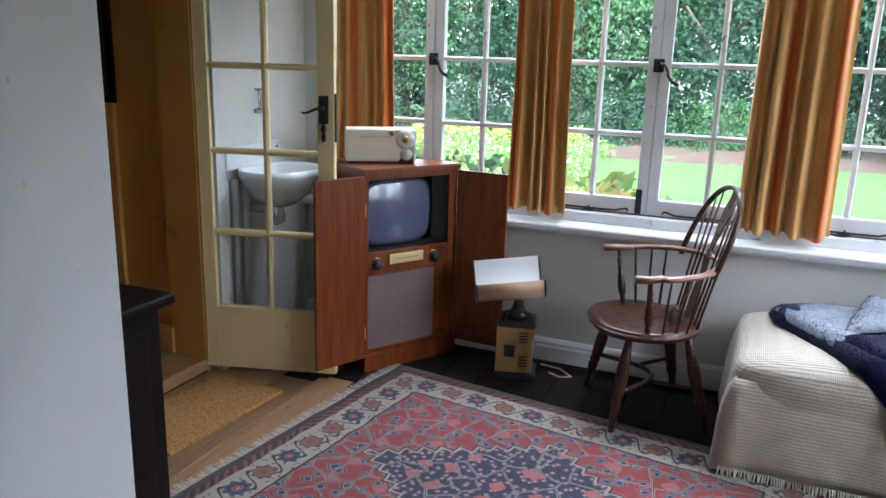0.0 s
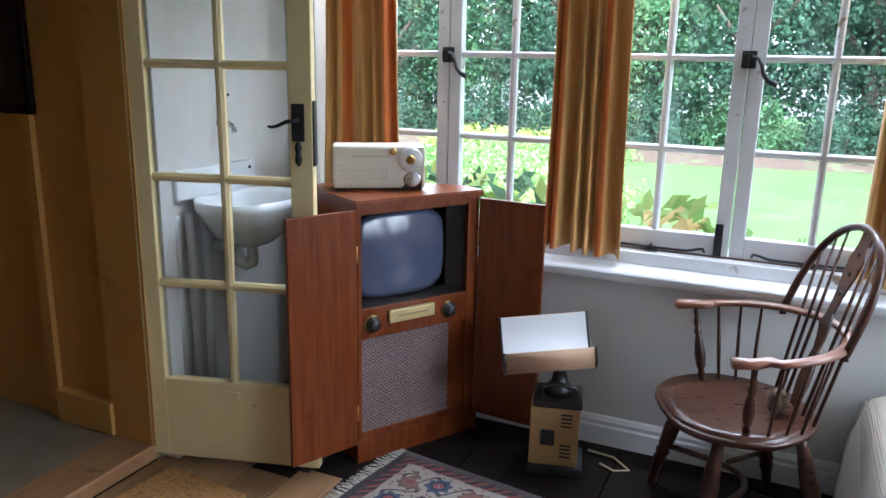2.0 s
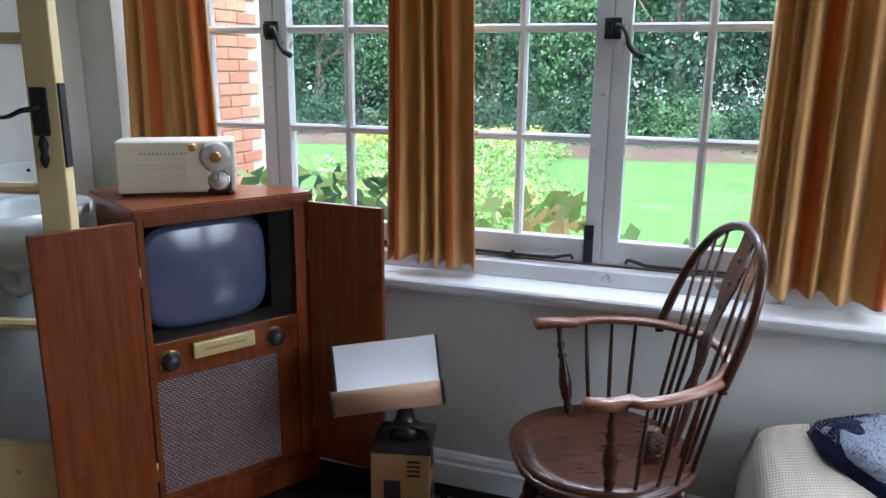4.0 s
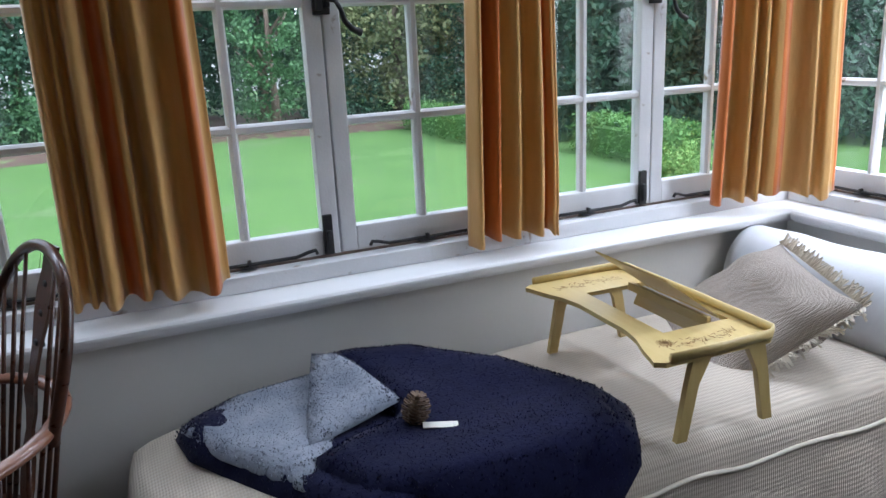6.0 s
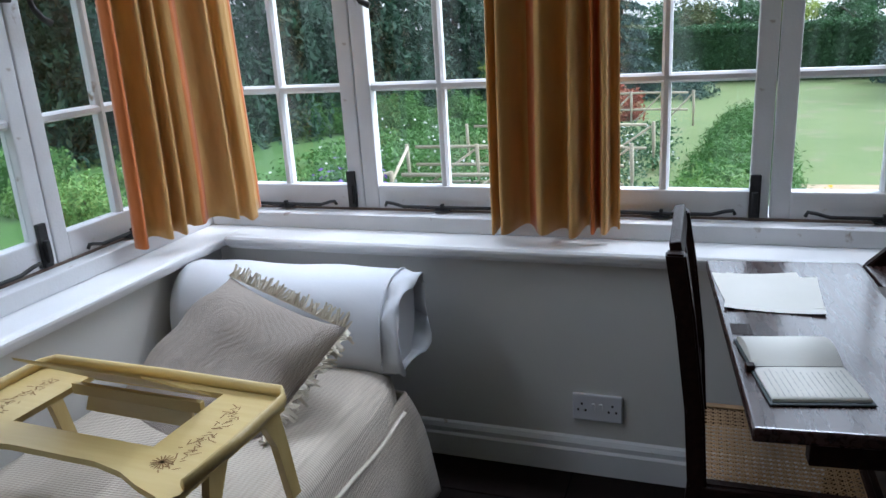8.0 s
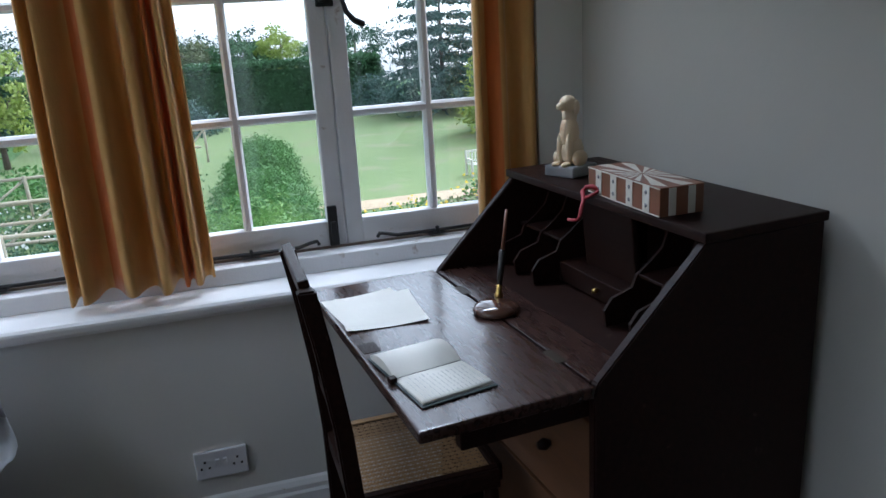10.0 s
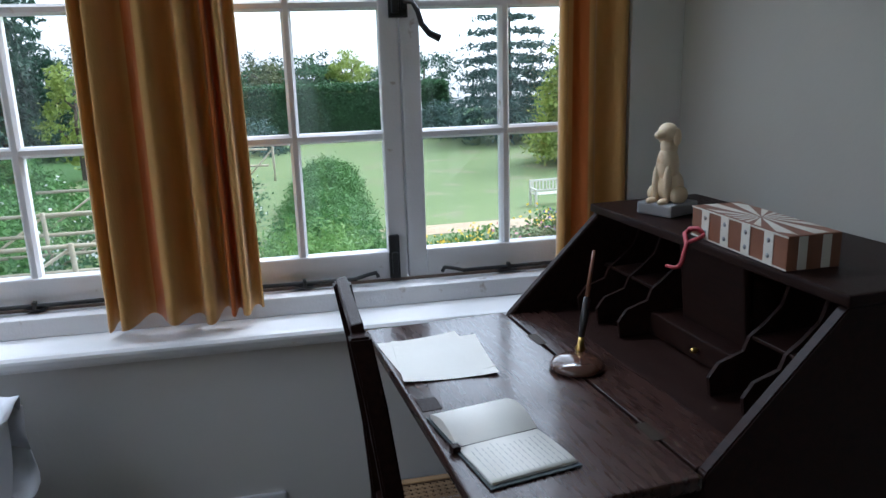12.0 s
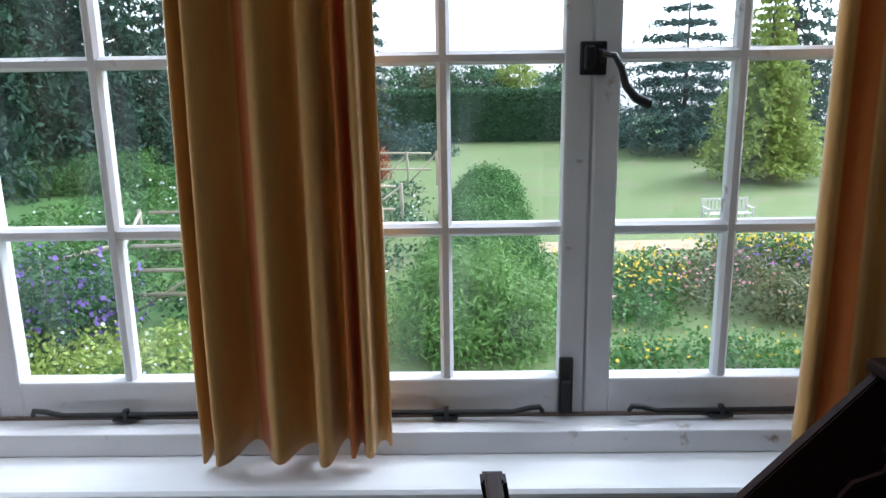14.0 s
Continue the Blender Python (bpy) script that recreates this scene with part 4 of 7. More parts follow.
# ---- glazed door, standing open ----
GD = pose(-1.815, 3.112, 0, 0, 0, 16)
gdoor = thing("door_1", "cream painted glazed door standing open into the room", "door", GD)
tagged(gdoor, kind="structure")
GW, g0, g1 = 0.642, 0.03, 2.09
fr = bmesh.new()
zs = (0.335, 0.69, 1.063, 1.436, 1.80, 2.0)
for a, b, c, d in ((0.0, 0.075, g0, g1), (GW - 0.078, GW, g0, g1), (0.074, GW - 0.077, g0, zs[0]), (0.074, GW - 0.077, zs[-1], g1)):
    join(fr, rbox(a, b, -0.02, 0.02, c, d, 0.005, 2))
dframe = part("frame", fr, cream_paint, gdoor, "cream painted stiles and rails")
for z in zs[1:-1]:
    prof = [(-0.017, z - 0.005), (-0.017, z + 0.005), (-0.008, z + 0.014), (0.012, z + 0.014), (0.012, z - 0.014), (-0.008, z - 0.014)]
    part("glazing_bar", prism(prof, "x", 0.074, GW - 0.077), cream_paint, gdoor)
xm = 0.33
part("glazing_bar", prism([(xm - 0.005, -0.0175), (xm + 0.005, -0.0175), (xm + 0.014, -0.008), (xm + 0.014, 0.0125), (xm - 0.014, 0.0125), (xm - 0.014, -0.008)], "z", zs[0], zs[-1]), cream_paint, gdoor)
door_glass = pane_glass("door_glass", (0.93, 0.95, 0.95), 0.05)
for a, b in ((0.075, xm), (xm, GW - 0.078)):
    for lo, hi in zip(zs, zs[1:]):
        p = bmesh.new()
        box(p, a, b, 0.0, 0.003, lo, hi)
        po = part("pane", p, door_glass, gdoor)
        po.visible_shadow = False
fur = part("lock_plate", rbox(GW - 0.068, GW - 0.025, -0.027, -0.02, 1.20, 1.32, 0.004), black_iron, gdoor, "black iron lock plate")
part("lever_handle", tube([(GW - 0.045, -0.028, 1.27), (GW - 0.05, -0.055, 1.268), (GW - 0.075, -0.058, 1.264), (GW - 0.105, -0.057, 1.25), (GW - 0.125, -0.056, 1.246), (GW - 0.135, -0.056, 1.25)], lambda u: 0.008 - 0.004 * u, 8), black_iron, fur)
part("keyhole_drop", lathe([(0, 0.004), (0.25, 0.012), (0.5, 0.008), (0.75, 0.013), (1, 0.005)], (GW - 0.046, -0.026, 1.12), (GW - 0.046, -0.026, 1.2), 10), black_iron, gdoor)
part("edge_lock", rbox(GW - 0.001, GW + 0.006, -0.016, 0.012, 1.12, 1.33, 0.002), black_iron, gdoor)
part("rail_latch", rbox(0.30, 0.352, -0.024, -0.019, 0.277, 0.303, 0.002), cream_paint, gdoor, "painted-over latch plate")
part("bolt", rbox(GW - 0.06, GW - 0.02, -0.03, -0.019, 0.085, 0.10, 0.003), black_iron, gdoor)
pic = thing("framed_picture", "dark framed picture on the ochre passage wall", "picture", pose(-2.42, 3.123, 1.25))
part("frame", rbox(-0.17, 0.15, -0.025, -0.001, -0.005, 0.52, 0.006), chest_wood, pic)
part("picture_face", rbox(-0.14, 0.12, -0.028, -0.0245, 0.03, 0.49, 0.001, 1), black, pic)

# ---- chest by the doorway ----
chest = thing("oak_chest", "black oak chest of drawers standing on bare boards", "chest", pose(-1.535, 1.36, 0))
CW, CD = 0.70, 0.48
part("body", rbox(0.02, CW - 0.02, 0.0, CD - 0.02, 0.04, 0.855, 0.004), chest_wood, chest)
part("top", rbox(-0.01, CW + 0.012, 0.0, CD + 0.012, 0.855, 0.885, 0.01, 3), chest_wood, chest, "black moulded oak top")
part("plinth", rbox(0.005, CW - 0.005, 0.0, CD - 0.005, 0.0, 0.06, 0.006), chest_wood, chest)
for z in (0.08, 0.34, 0.6):
    dr = part("drawer", rbox(0.05, CW - 0.05, CD - 0.022, CD - 0.008, z, z + 0.235, 0.005), chest_wood, chest)
    for x in (0.2, 0.5):
        part("knob", lathe([(0, 0.012), (0.5, 0.018), (1, 0.01)], (x, CD - 0.009, z + 0.12), (x, CD + 0.02, z + 0.12), 10), chest_wood, dr)
for z in (0.1, 0.48):
    part("side_panel", rbox(CW - 0.021, CW - 0.013, 0.05, CD - 0.07, z, z + 0.32, 0.004), chest_wood, chest)

# ---- daybed along the north wall ----
bed = thing("daybed", "low daybed under a cream woven throw, against the window wall", "bed", pose(0.52, 3.18, 0))
BL, BW, BT = 2.05, 0.775, 0.478


def soft_box(x0, x1, y0, y1, z0, z1, r, n=10, sag=0.0, seed=0, wob=0.006, cells=(26, 14, 6)):
    """A rounded, slightly uneven upholstered block."""
    bm = bmesh.new()
    box(bm, x0, x1, y0, y1, z0, z1)
    nx, ny, nz = cells
    bmesh.ops.subdivide_edges(bm, edges=bm.edges[:], cuts=9, use_grid_fill=True)
    cx, cy, cz = (x0 + x1) / 2, (y0 + y1) / 2, (z0 + z1) / 2
    for v in bm.verts:
        p = v.co.copy()
        q = Vector((min(max(p.x, x0 + r), x1 - r), min(max(p.y, y0 + r), y1 - r), min(max(p.z, z0 + r), z1 - r)))
        d = p - q
        if d.length > 1e-6:
            v.co = q + d.normalized() * r
        w = noise.noise(p * 3.2 + Vector((seed, 0, 0))) * wob * 2 + noise.noise(p * 9 + Vector((0, seed, 0))) * wob
        if v.co.z > z0 + 0.05:
            v.co.z += w
        v.co.y += w * 0.8
        if sag and v.co.z > cz:
            v.co.z -= sag * math.exp(-(((p.x - cx) / (x1 - x0) * 3) ** 2 + ((p.y - cy) / (y1 - y0) * 3) ** 2))
    for f in bm.faces:
        f.smooth = True
    return bm


mat_ob = part("mattress", soft_box(0, BL, 0, BW, 0.06, BT, 0.10, wob=0.010, seed=2), throw_cloth, bed, "cream ribbed throw over the mattress")
mat_ob.modifiers.new("smooth", "SUBSURF").render_levels = 1
# loose skirt of the throw with soft vertical waves
sk = bmesh.new()
path = [(0.0, BW * (1 - i / 10)) for i in range(11)] + [(BL * i / 40, 0.0) for i in range(1, 41)] + [(BL, BW * i / 10) for i in range(1, 11)]
cols = []
for i, (x, y) in enumerate(path):
    col = []
    for j in range(9):
        t = j / 8
        w = 0.012 * math.sin(i * 0.9) * t + 0.014 * noise.noise((i * 0.21, t * 1.5, 3.0)) + 0.016 * t
        ox = -1 if x < 0.01 else (1 if x > BL - 0.01 else 0)
        oy = -1 if y < 0.01 else 0
        w -= 0.03 * (1 - t) ** 3
        col.append(sk.verts.new((x + ox * (w + 0.004), y + oy * (w + 0.004), 0.38 - (0.38 - 0.035) * t + 0.01 * math.sin(i * 0.5) * t)))
    cols.append(col)
for a, b in zip(cols, cols[1:]):
    for j in range(8):
        fc = sk.faces.new((a[j], b[j], b[j + 1], a[j + 1]))
        fc.smooth = True
so = part("throw_skirt", sk, throw_cloth, bed, "cream throw hanging to the floor")
so.modifiers.new("thick", "SOLIDIFY").thickness = 0.006
part("seam", tube([(0.75 + 1.2 * i / 30, -0.004 - 0.002 * math.sin(i), 0.385 - 0.03 * (i / 30) + 0.006 * math.sin(i * 0.7)) for i in range(31)], 0.006, 6), piping, bed, "piped seam")
base_b = bmesh.new()
box(base_b, 0.04, BL - 0.04, 0.04, BW, 0.03, 0.07)
part("base", base_b, chest_wood, bed)
for x in (0.07, BL - 0.07):
    for y in (0.07, BW - 0.07):
        part("foot", lathe([(0, 0.02), (0.5, 0.028), (1, 0.03)], (x, y, 0), (x, y, 0.05), 10), chest_wood, bed)
fringe_rng = random.Random(4)
fb = bmesh.new()
for i in range(150):
    t = i / 149
    if t < 0.32:
        x, y = -0.024, BW * (1 - t / 0.32)
    else:
        x, y = BL * 0.45 * (t - 0.32) / 0.68, -0.026
    dx, dy = fringe_rng.uniform(-0.006, 0.006), fringe_rng.uniform(-0.006, 0.006)
    vv = [fb.verts.new((x + s * 0.0035, y + s * 0.0035 * 0.4, 0.045)) for s in (-1, 1)] + [fb.verts.new((x + dx + 0.002, y + dy, 0.003)), fb.verts.new((x + dx - 0.002, y + dy, 0.003))]
    fb.faces.new(vv)
tagged(part("fringe", fb, piping, bed, "short cream fringe"), kind="stuff")

# bolster in a white cotton case
bol = bmesh.new()
prof_n = 24
rings = []
for i in range(31):
    t = i / 30
    y = 3.25 + 0.72 * t
    row = []
    end = min(1.0, (min(t, 1 - t) / 0.035) ** 0.5) if min(t, 1 - t) < 0.035 else 1.0
    for k in range(prof_n):
        a = math.tau * k / prof_n
        ca, sa = math.cos(a), math.sin(a)
        x = 2.61 + 0.105 * math.copysign(abs(ca) ** 0.75, ca) + 0.07 * (sa * 0.5)
        z = 0.545 + 0.135 * math.copysign(abs(sa) ** 0.8, sa)
        w = 0.012 * noise.noise((x * 4, y * 5, z * 6)) + 0.006 * noise.noise((x * 14, y * 4, z * 14))
        row.append(bol.verts.new((2.61 + (x - 2.61) * (0.8 + 0.2 * end) + w, y, 0.545 + (z - 0.545) * (0.85 + 0.15 * end) + w)))
    rings.append(row)
for lo, hi in zip(rings, rings[1:]):
    for k in range(prof_n):
        fc = bol.faces.new((lo[k], lo[(k + 1) % prof_n], hi[(k + 1) % prof_n], hi[k]))
        fc.smooth = True
bol.faces.new(rings[0][::-1])
bol.faces.new(rings[-1])
bmesh.ops.recalc_face_normals(bol, faces=bol.faces[:])
bolster = thing("bolster", "long bolster in a white cotton case on the daybed", "bolster", Matrix())
part("pillow", bol, linen_white, bolster)
# open end of the case: a creased flap round the near end
fl = bmesh.new()
cols = []
for k in range(41):
    a = math.tau * k / 40
    ca, sa = math.cos(a), math.sin(a)
    row = []
    for j in range(5):
        t = j / 4
        cr_ = 0.010 * math.sin(a * 7 + j) * t + 0.012 * noise.noise((ca * 3, sa * 3, t))
        x = 2.61 + (0.108 + cr_) * math.copysign(abs(ca) ** 0.75, ca) + 0.035 * sa
        z = 0.543 + (0.137 + cr_) * math.copysign(abs(sa) ** 0.8, sa) - 0.012 * t
        row.append(fl.verts.new((x, 3.28 - 0.062 * t + 0.01 * math.sin(a * 3) * t, max(z, 0.44))))
    cols.append(row)
for a, b in zip(cols, cols[1:]):
    for j in range(4):
        fc = fl.faces.new((a[j], b[j], b[j + 1], a[j + 1]))
        fc.smooth = True
flo = part("case_end", fl, linen_white, bolster, "creased open end of the case")
flo.modifiers.new("thick", "SOLIDIFY").thickness = 0.003
part("case_hem", tube([(2.61 + 0.112 * math.copysign(abs(math.cos(a)) ** 0.75, math.cos(a)) + 0.035 * math.sin(a), 3.273, max(0.45, 0.543 + 0.141 * math.copysign(abs(math.sin(a)) ** 0.8, math.sin(a)))) for a in [math.tau * k / 36 for k in range(37)]], 0.0035, 6), linen_white, bolster)

bolster.location = (0, -0.028, 0.012)

# cushion leaning against it
cu = bmesh.new()
N = 22
grid = {}
for side in (1, -1):
    for i in range(N + 1):
        for j in range(N + 1):
            u, v = 2 * i / N - 1, 2 * j / N - 1
            edge = i in (0, N) or j in (0, N)
            if side < 0 and edge:
                grid[side, i, j] = grid[1, i, j]
                continue
            pin = 1 - 0.07 * (1 - abs(u) ** 2) * abs(v) ** 3
            pin2 = 1 - 0.07 * (1 - abs(v) ** 2) * abs(u) ** 3
            h = 0.085 * max(0.0, (1 - u * u) * (1 - v * v)) ** 0.42
            wr = 0.022 * noise.noise((u * 2.2 + side, v * 1.1 + u, 0.3)) + 0.007 * math.sin(9 * u + 2.5 * v) * (1 - u * u) * (1 - v * v) + 0.008 * math.sin(7 * v + 3 * u) * math.exp(-((u - 0.3) ** 2 + (v + 0.2) ** 2) * 3)
            grid[side, i, j] = cu.verts.new((0.225 * u * pin2, 0.245 * v * pin, side * h + wr))
for side in (1, -1):
    for i in range(N):
        for j in range(N):
            q = [grid[side, i, j], grid[side, i + 1, j], grid[side, i + 1, j + 1], grid[side, i, j + 1]]
            fc = cu.faces.new(q if side > 0 else q[::-1])
            fc.smooth = True
CU = pose(2.25, 3.57, 0.54, 0, 0, -20) @ Matrix.Scale(1.08, 4) @ pose(0, 0, 0, 0, -35, 0) @ pose(0, 0, 0, 0, 0, -6)
cushion = thing("cushion", "cream woven cushion with a tasselled fringe, leaning on the bolster", "cushion", CU)
part("cover", cu, cushion_cloth, cushion)
tas = bmesh.new()
rng = random.Random(8)
for e in range(2):
    for i in range(130):
        t = -1 + 2 * i / 129
        if e == 0:
            p, d = Vector((0.222 * t, -0.242, 0)), Vector((rng.uniform(-0.5, 0.5), -1, rng.uniform(-0.6, 0.6)))
        else:
            p, d = Vector((0.222, 0.242 * t, 0)), Vector((1, rng.uniform(-0.5, 0.5), rng.uniform(-0.6, 0.6)))
        d.normalize()
        L = rng.uniform(0.02, 0.042)
        s = d.cross(Vector((0, 0, 1))).normalized() * 0.004
        up = Vector((0, 0, 0.004))
        a = [tas.verts.new(p + s), tas.verts.new(p - s), tas.verts.new(p + d * L - s * 0.7), tas.verts.new(p + d * L + s * 0.7)]
        tas.faces.new(a)
        b = [tas.verts.new(p + up), tas.verts.new(p - up), tas.verts.new(p + d * L - up * 0.7), tas.verts.new(p + d * L + up * 0.7)]
        tas.faces.new(b)
tagged(part("tassel_fringe", tas, piping, cushion, "cream tassel fringe"), kind="stuff")

# bed tray with a cut-out and a folding book rest
TR = pose(1.782, 3.478, 0, 0, 0, -2)
tray = thing("bed_tray", "bamboo bed tray with a tilting book rest, standing on the daybed", "bed tray", TR)
tz = 0.688
ox = [(-0.165, -0.27), (-0.172, -0.29), (-0.15, -0.305), (0.14, -0.305), (0.165, -0.285), (0.165, 0.285), (0.14, 0.305), (-0.15, 0.305), (-0.172, 0.29), (-0.165, 0.27), (-0.15, 0.22), (-0.125, 0.17), (-0.115, 0.1), (-0.115, -0.1), (-0.125, -0.17), (-0.15, -0.22)]
hole = [(-0.05, -0.165), (0.145, -0.165), (0.145, 0.165), (-0.05, 0.165)]
tb = bmesh.new()
# strips round the cut-out
join(tb, prism([(-0.165, -0.27), (-0.172, -0.29), (-0.15, -0.305), (0.14, -0.305), (0.165, -0.285), (0.165, -0.165), (-0.127, -0.165), (-0.15, -0.22)], "z", tz - 0.012, tz))
join(tb, prism([(-0.165, 0.27), (-0.15, 0.22), (-0.127, 0.165), (0.165, 0.165), (0.165, 0.285), (0.14, 0.305), (-0.15, 0.305), (-0.172, 0.29)], "z", tz - 0.012, tz))
join(tb, prism([(-0.127, -0.165), (-0.05, -0.165), (-0.05, 0.165), (-0.127, 0.165), (-0.115, 0.1), (-0.115, -0.1)], "z", tz - 0.012, tz))
box(tb, 0.145, 0.165, -0.165, 0.165, tz - 0.012, tz)
part("tray_top", tb, bamboo, tray)
rim = tube([(-0.14, -0.305, tz + 0.008), (0.0, -0.31, tz + 0.01), (0.14, -0.306, tz + 0.011), (0.164, -0.287, tz + 0.012), (0.168, 0.0, tz + 0.012), (0.164, 0.287, tz + 0.012), (0.14, 0.306, tz + 0.011), (0.0, 0.31, tz + 0.01), (-0.14, 0.305, tz + 0.008)], 0.006, 6, 2.2)
part("rim", rim, bamboo, tray, "raised bamboo rim")
part("book_rest", prism([(0.128, tz + 0.002), (0.124, tz + 0.009), (-0.035, tz + 0.124), (-0.031, tz + 0.117)], "y", -0.15, 0.15), bamboo, tray, "tilted book rest")
part("rest_strut", turned(rbox(-0.004, 0.004, -0.13, 0.13, -0.04, 0.0, 0.001), pose(0.10, 0, tz - 0.008, 0, 25, 0)), bamboo, tray)
part("ledge", rbox(0.083, 0.095, -0.16, 0.16, tz - 0.012, tz + 0.012, 0.002), bamboo, tray)
for x, y, sx in ((-0.055, -0.285, -1), (0.125, -0.285, 1), (-0.055, 0.285, -1), (0.125, 0.285, 1)):
    lg = bmesh.new()
    s = 1 if x > 0 else -1
    prof = [(x - 0.04 * (1 if s > 0 else 0.3), tz - 0.013), (x + 0.04 * (0.3 if s > 0 else 1), tz - 0.013), (x + 0.016 + 0.01 * s, tz - 0.08), (x + 0.014 + 0.035 * s, 0.474), (x - 0.014 + 0.035 * s, 0.474), (x - 0.016 + 0.01 * s, tz - 0.08)]
    ys = -1 if y < 0 else 1
    part("leg", prism(prof, "y", y - 0.008, y + 0.008), bamboo, tray)
dr = bmesh.new()
rng = random.Random(3)
for cy in (-0.235, 0.235):
    for i in range(15):
        x0 = -0.10 + 0.2 * i / 14
        for k in range(4):
            a = rng.uniform(0, 6.28)
            L = rng.uniform(0.008, 0.02)
            px, py = x0 + rng.uniform(-0.006, 0.006), cy + rng.uniform(-0.016, 0.016)
            dx, dy = L * math.cos(a), L * math.sin(a)
            nx, ny = -dy / L * 0.0012, dx / L * 0.0012
            dr.faces.new([dr.verts.new(p) for p in ((px - nx, py - ny, tz + 0.0006), (px + dx - nx, py + dy - ny, tz + 0.0006), (px + dx + nx, py + dy + ny, tz + 0.0006), (px + nx, py + ny, tz + 0.0006))])
for i in range(16):
    a = math.tau * i / 16
    px, py = -0.085, -0.215
    nx, ny = -math.sin(a) * 0.0012, math.cos(a) * 0.0012
    dr.faces.new([dr.verts.new(p) for p in ((px - nx, py - ny, tz + 0.0007), (px + 0.02 * math.cos(a) - nx, py + 0.02 * math.sin(a) - ny, tz + 0.0007), (px + 0.02 * math.cos(a) + nx, py + 0.02 * math.sin(a) + ny, tz + 0.0007), (px + nx, py + ny, tz + 0.0007))])
tagged(part("burnt_drawing", dr, scorch, tray, "brown flower drawing"), kind="stuff")

# folded fur blanket
blanket = thing("fur_blanket", "navy fur blanket with a grey fleece lining, folded on the daybed", "blanket", Matrix())


def fur_sheet(name, outline, zf, thick, material, label, hair, seed, count, cell=0.035):
    """A thick soft sheet over an outline in plan, with short hairs standing on it."""
    xs, ys = [p[0] for p in outline], [p[1] for p in outline]

    def inside(x, y):
        c = False
        for (x1, y1), (x2, y2) in zip(outline, outline[1:] + outline[:1]):
            if (y1 > y) != (y2 > y) and x < (x2 - x1) * (y - y1) / (y2 - y1) + x1:
                c = not c
        return c

    def edge(x, y):
        best = 9.0
        for (x1, y1), (x2, y2) in zip(outline, outline[1:] + outline[:1]):
            L = (x2 - x1) ** 2 + (y2 - y1) ** 2
            t = max(0.0, min(1.0, ((x - x1) * (x2 - x1) + (y - y1) * (y2 - y1)) / L))
            best = min(best, math.hypot(x - x1 - t * (x2 - x1), y - y1 - t * (y2 - y1)))
        return best

    bm = bmesh.new()
    vs_top = [bm.verts.new((x, y, 0)) for x, y in outline]
    bm.faces.new(vs_top)
    for k in range(int((max(xs) - min(xs)) / cell)):
        bmesh.ops.bisect_plane(bm, geom=bm.verts[:] + bm.edges[:] + bm.faces[:], plane_co=(min(xs) + (k + 0.5) * cell, 0, 0), plane_no=(1, 0, 0))
    for k in range(int((max(ys) - min(ys)) / cell)):
        bmesh.ops.bisect_plane(bm, geom=bm.verts[:] + bm.edges[:] + bm.faces[:], plane_co=(0, min(ys) + (k + 0.5) * cell, 0), plane_no=(0, 1, 0))

    def height(x, y):
        e = edge(x, y)
        r = min(1.0, e / 0.05)
        return zf(x, y) + thick * math.sqrt(max(0.0, 1 - (1 - r) ** 2)) + 0.012 * noise.noise((x * 5 + seed, y * 5, 1)) * r

    for v in bm.verts:
        v.co.z = height(v.co.x, v.co.y)
    top_faces = bm.faces[:]
    border = [e for e in bm.edges if len(e.link_faces) == 1]
    ex = bmesh.ops.extrude_edge_only(bm, edges=border)
    for g in ex["geom"]:
        if isinstance(g, bmesh.types.BMVert):
            g.co.z = zf(g.co.x, g.co.y) - 0.004
    bmesh.ops.recalc_face_normals(bm, faces=bm.faces[:])
    for f in bm.faces:
        f.smooth = True
    ob = part(name, bm, material, blanket, label)
    rng = random.Random(seed)
    verts, faces = [], []
    while len(faces) < count:
        x, y = rng.uniform(min(xs), max(xs)), rng.uniform(min(ys), max(ys))
        if not inside(x, y):
            continue
        z = height(x, y)
        L = hair * rng.uniform(0.6, 1.3)
        a = rng.uniform(0, math.tau)
        e = edge(x, y)
        dx, dy = 0.7 * L * math.cos(a), 0.7 * L * math.sin(a)
        wx, wy = -math.sin(a) * 0.0022, math.cos(a) * 0.0022
        i = len(verts)
        verts += [(x - wx, y - wy, z - 0.003), (x + wx, y + wy, z - 0.003), (x + dx, y + dy, z + L * 0.75)]
        faces.append((i, i + 1, i + 2))
    d = bpy.data.meshes.new("pile")
    d.from_pydata(verts, [], faces)
    d.materials.append(material)
    o = new("fur_nap", d)
    o.parent = ob
    tagged(o, kind="stuff")
    return ob


def bed_top(x, y):
    drop = max(0.0, 3.215 - y)
    return 0.476 - drop * 2.2


navy = [(0.64, 3.78), (0.78, 3.88), (1.05, 3.93), (1.28, 3.89), (1.52, 3.70), (1.66, 3.45), (1.66, 3.33), (1.58, 3.20), (1.40, 3.135), (1.10, 3.135), (0.92, 3.22), (0.80, 3.42), (0.66, 3.66)]
fur_sheet("blanket_fold", navy, bed_top, 0.045, fur_navy, "navy fur side", 0.004, 1, 9000)
grey = [(0.655, 3.75), (0.80, 3.86), (1.03, 3.89), (1.12, 3.62), (1.0, 3.52), (0.90, 3.40), (0.86, 3.36), (0.72, 3.58)]
fur_sheet("lining_fold", grey, lambda x, y: bed_top(x, y) + 0.03, 0.024, fur_grey, "grey fleece lining laid open", 0.004, 2, 3500)
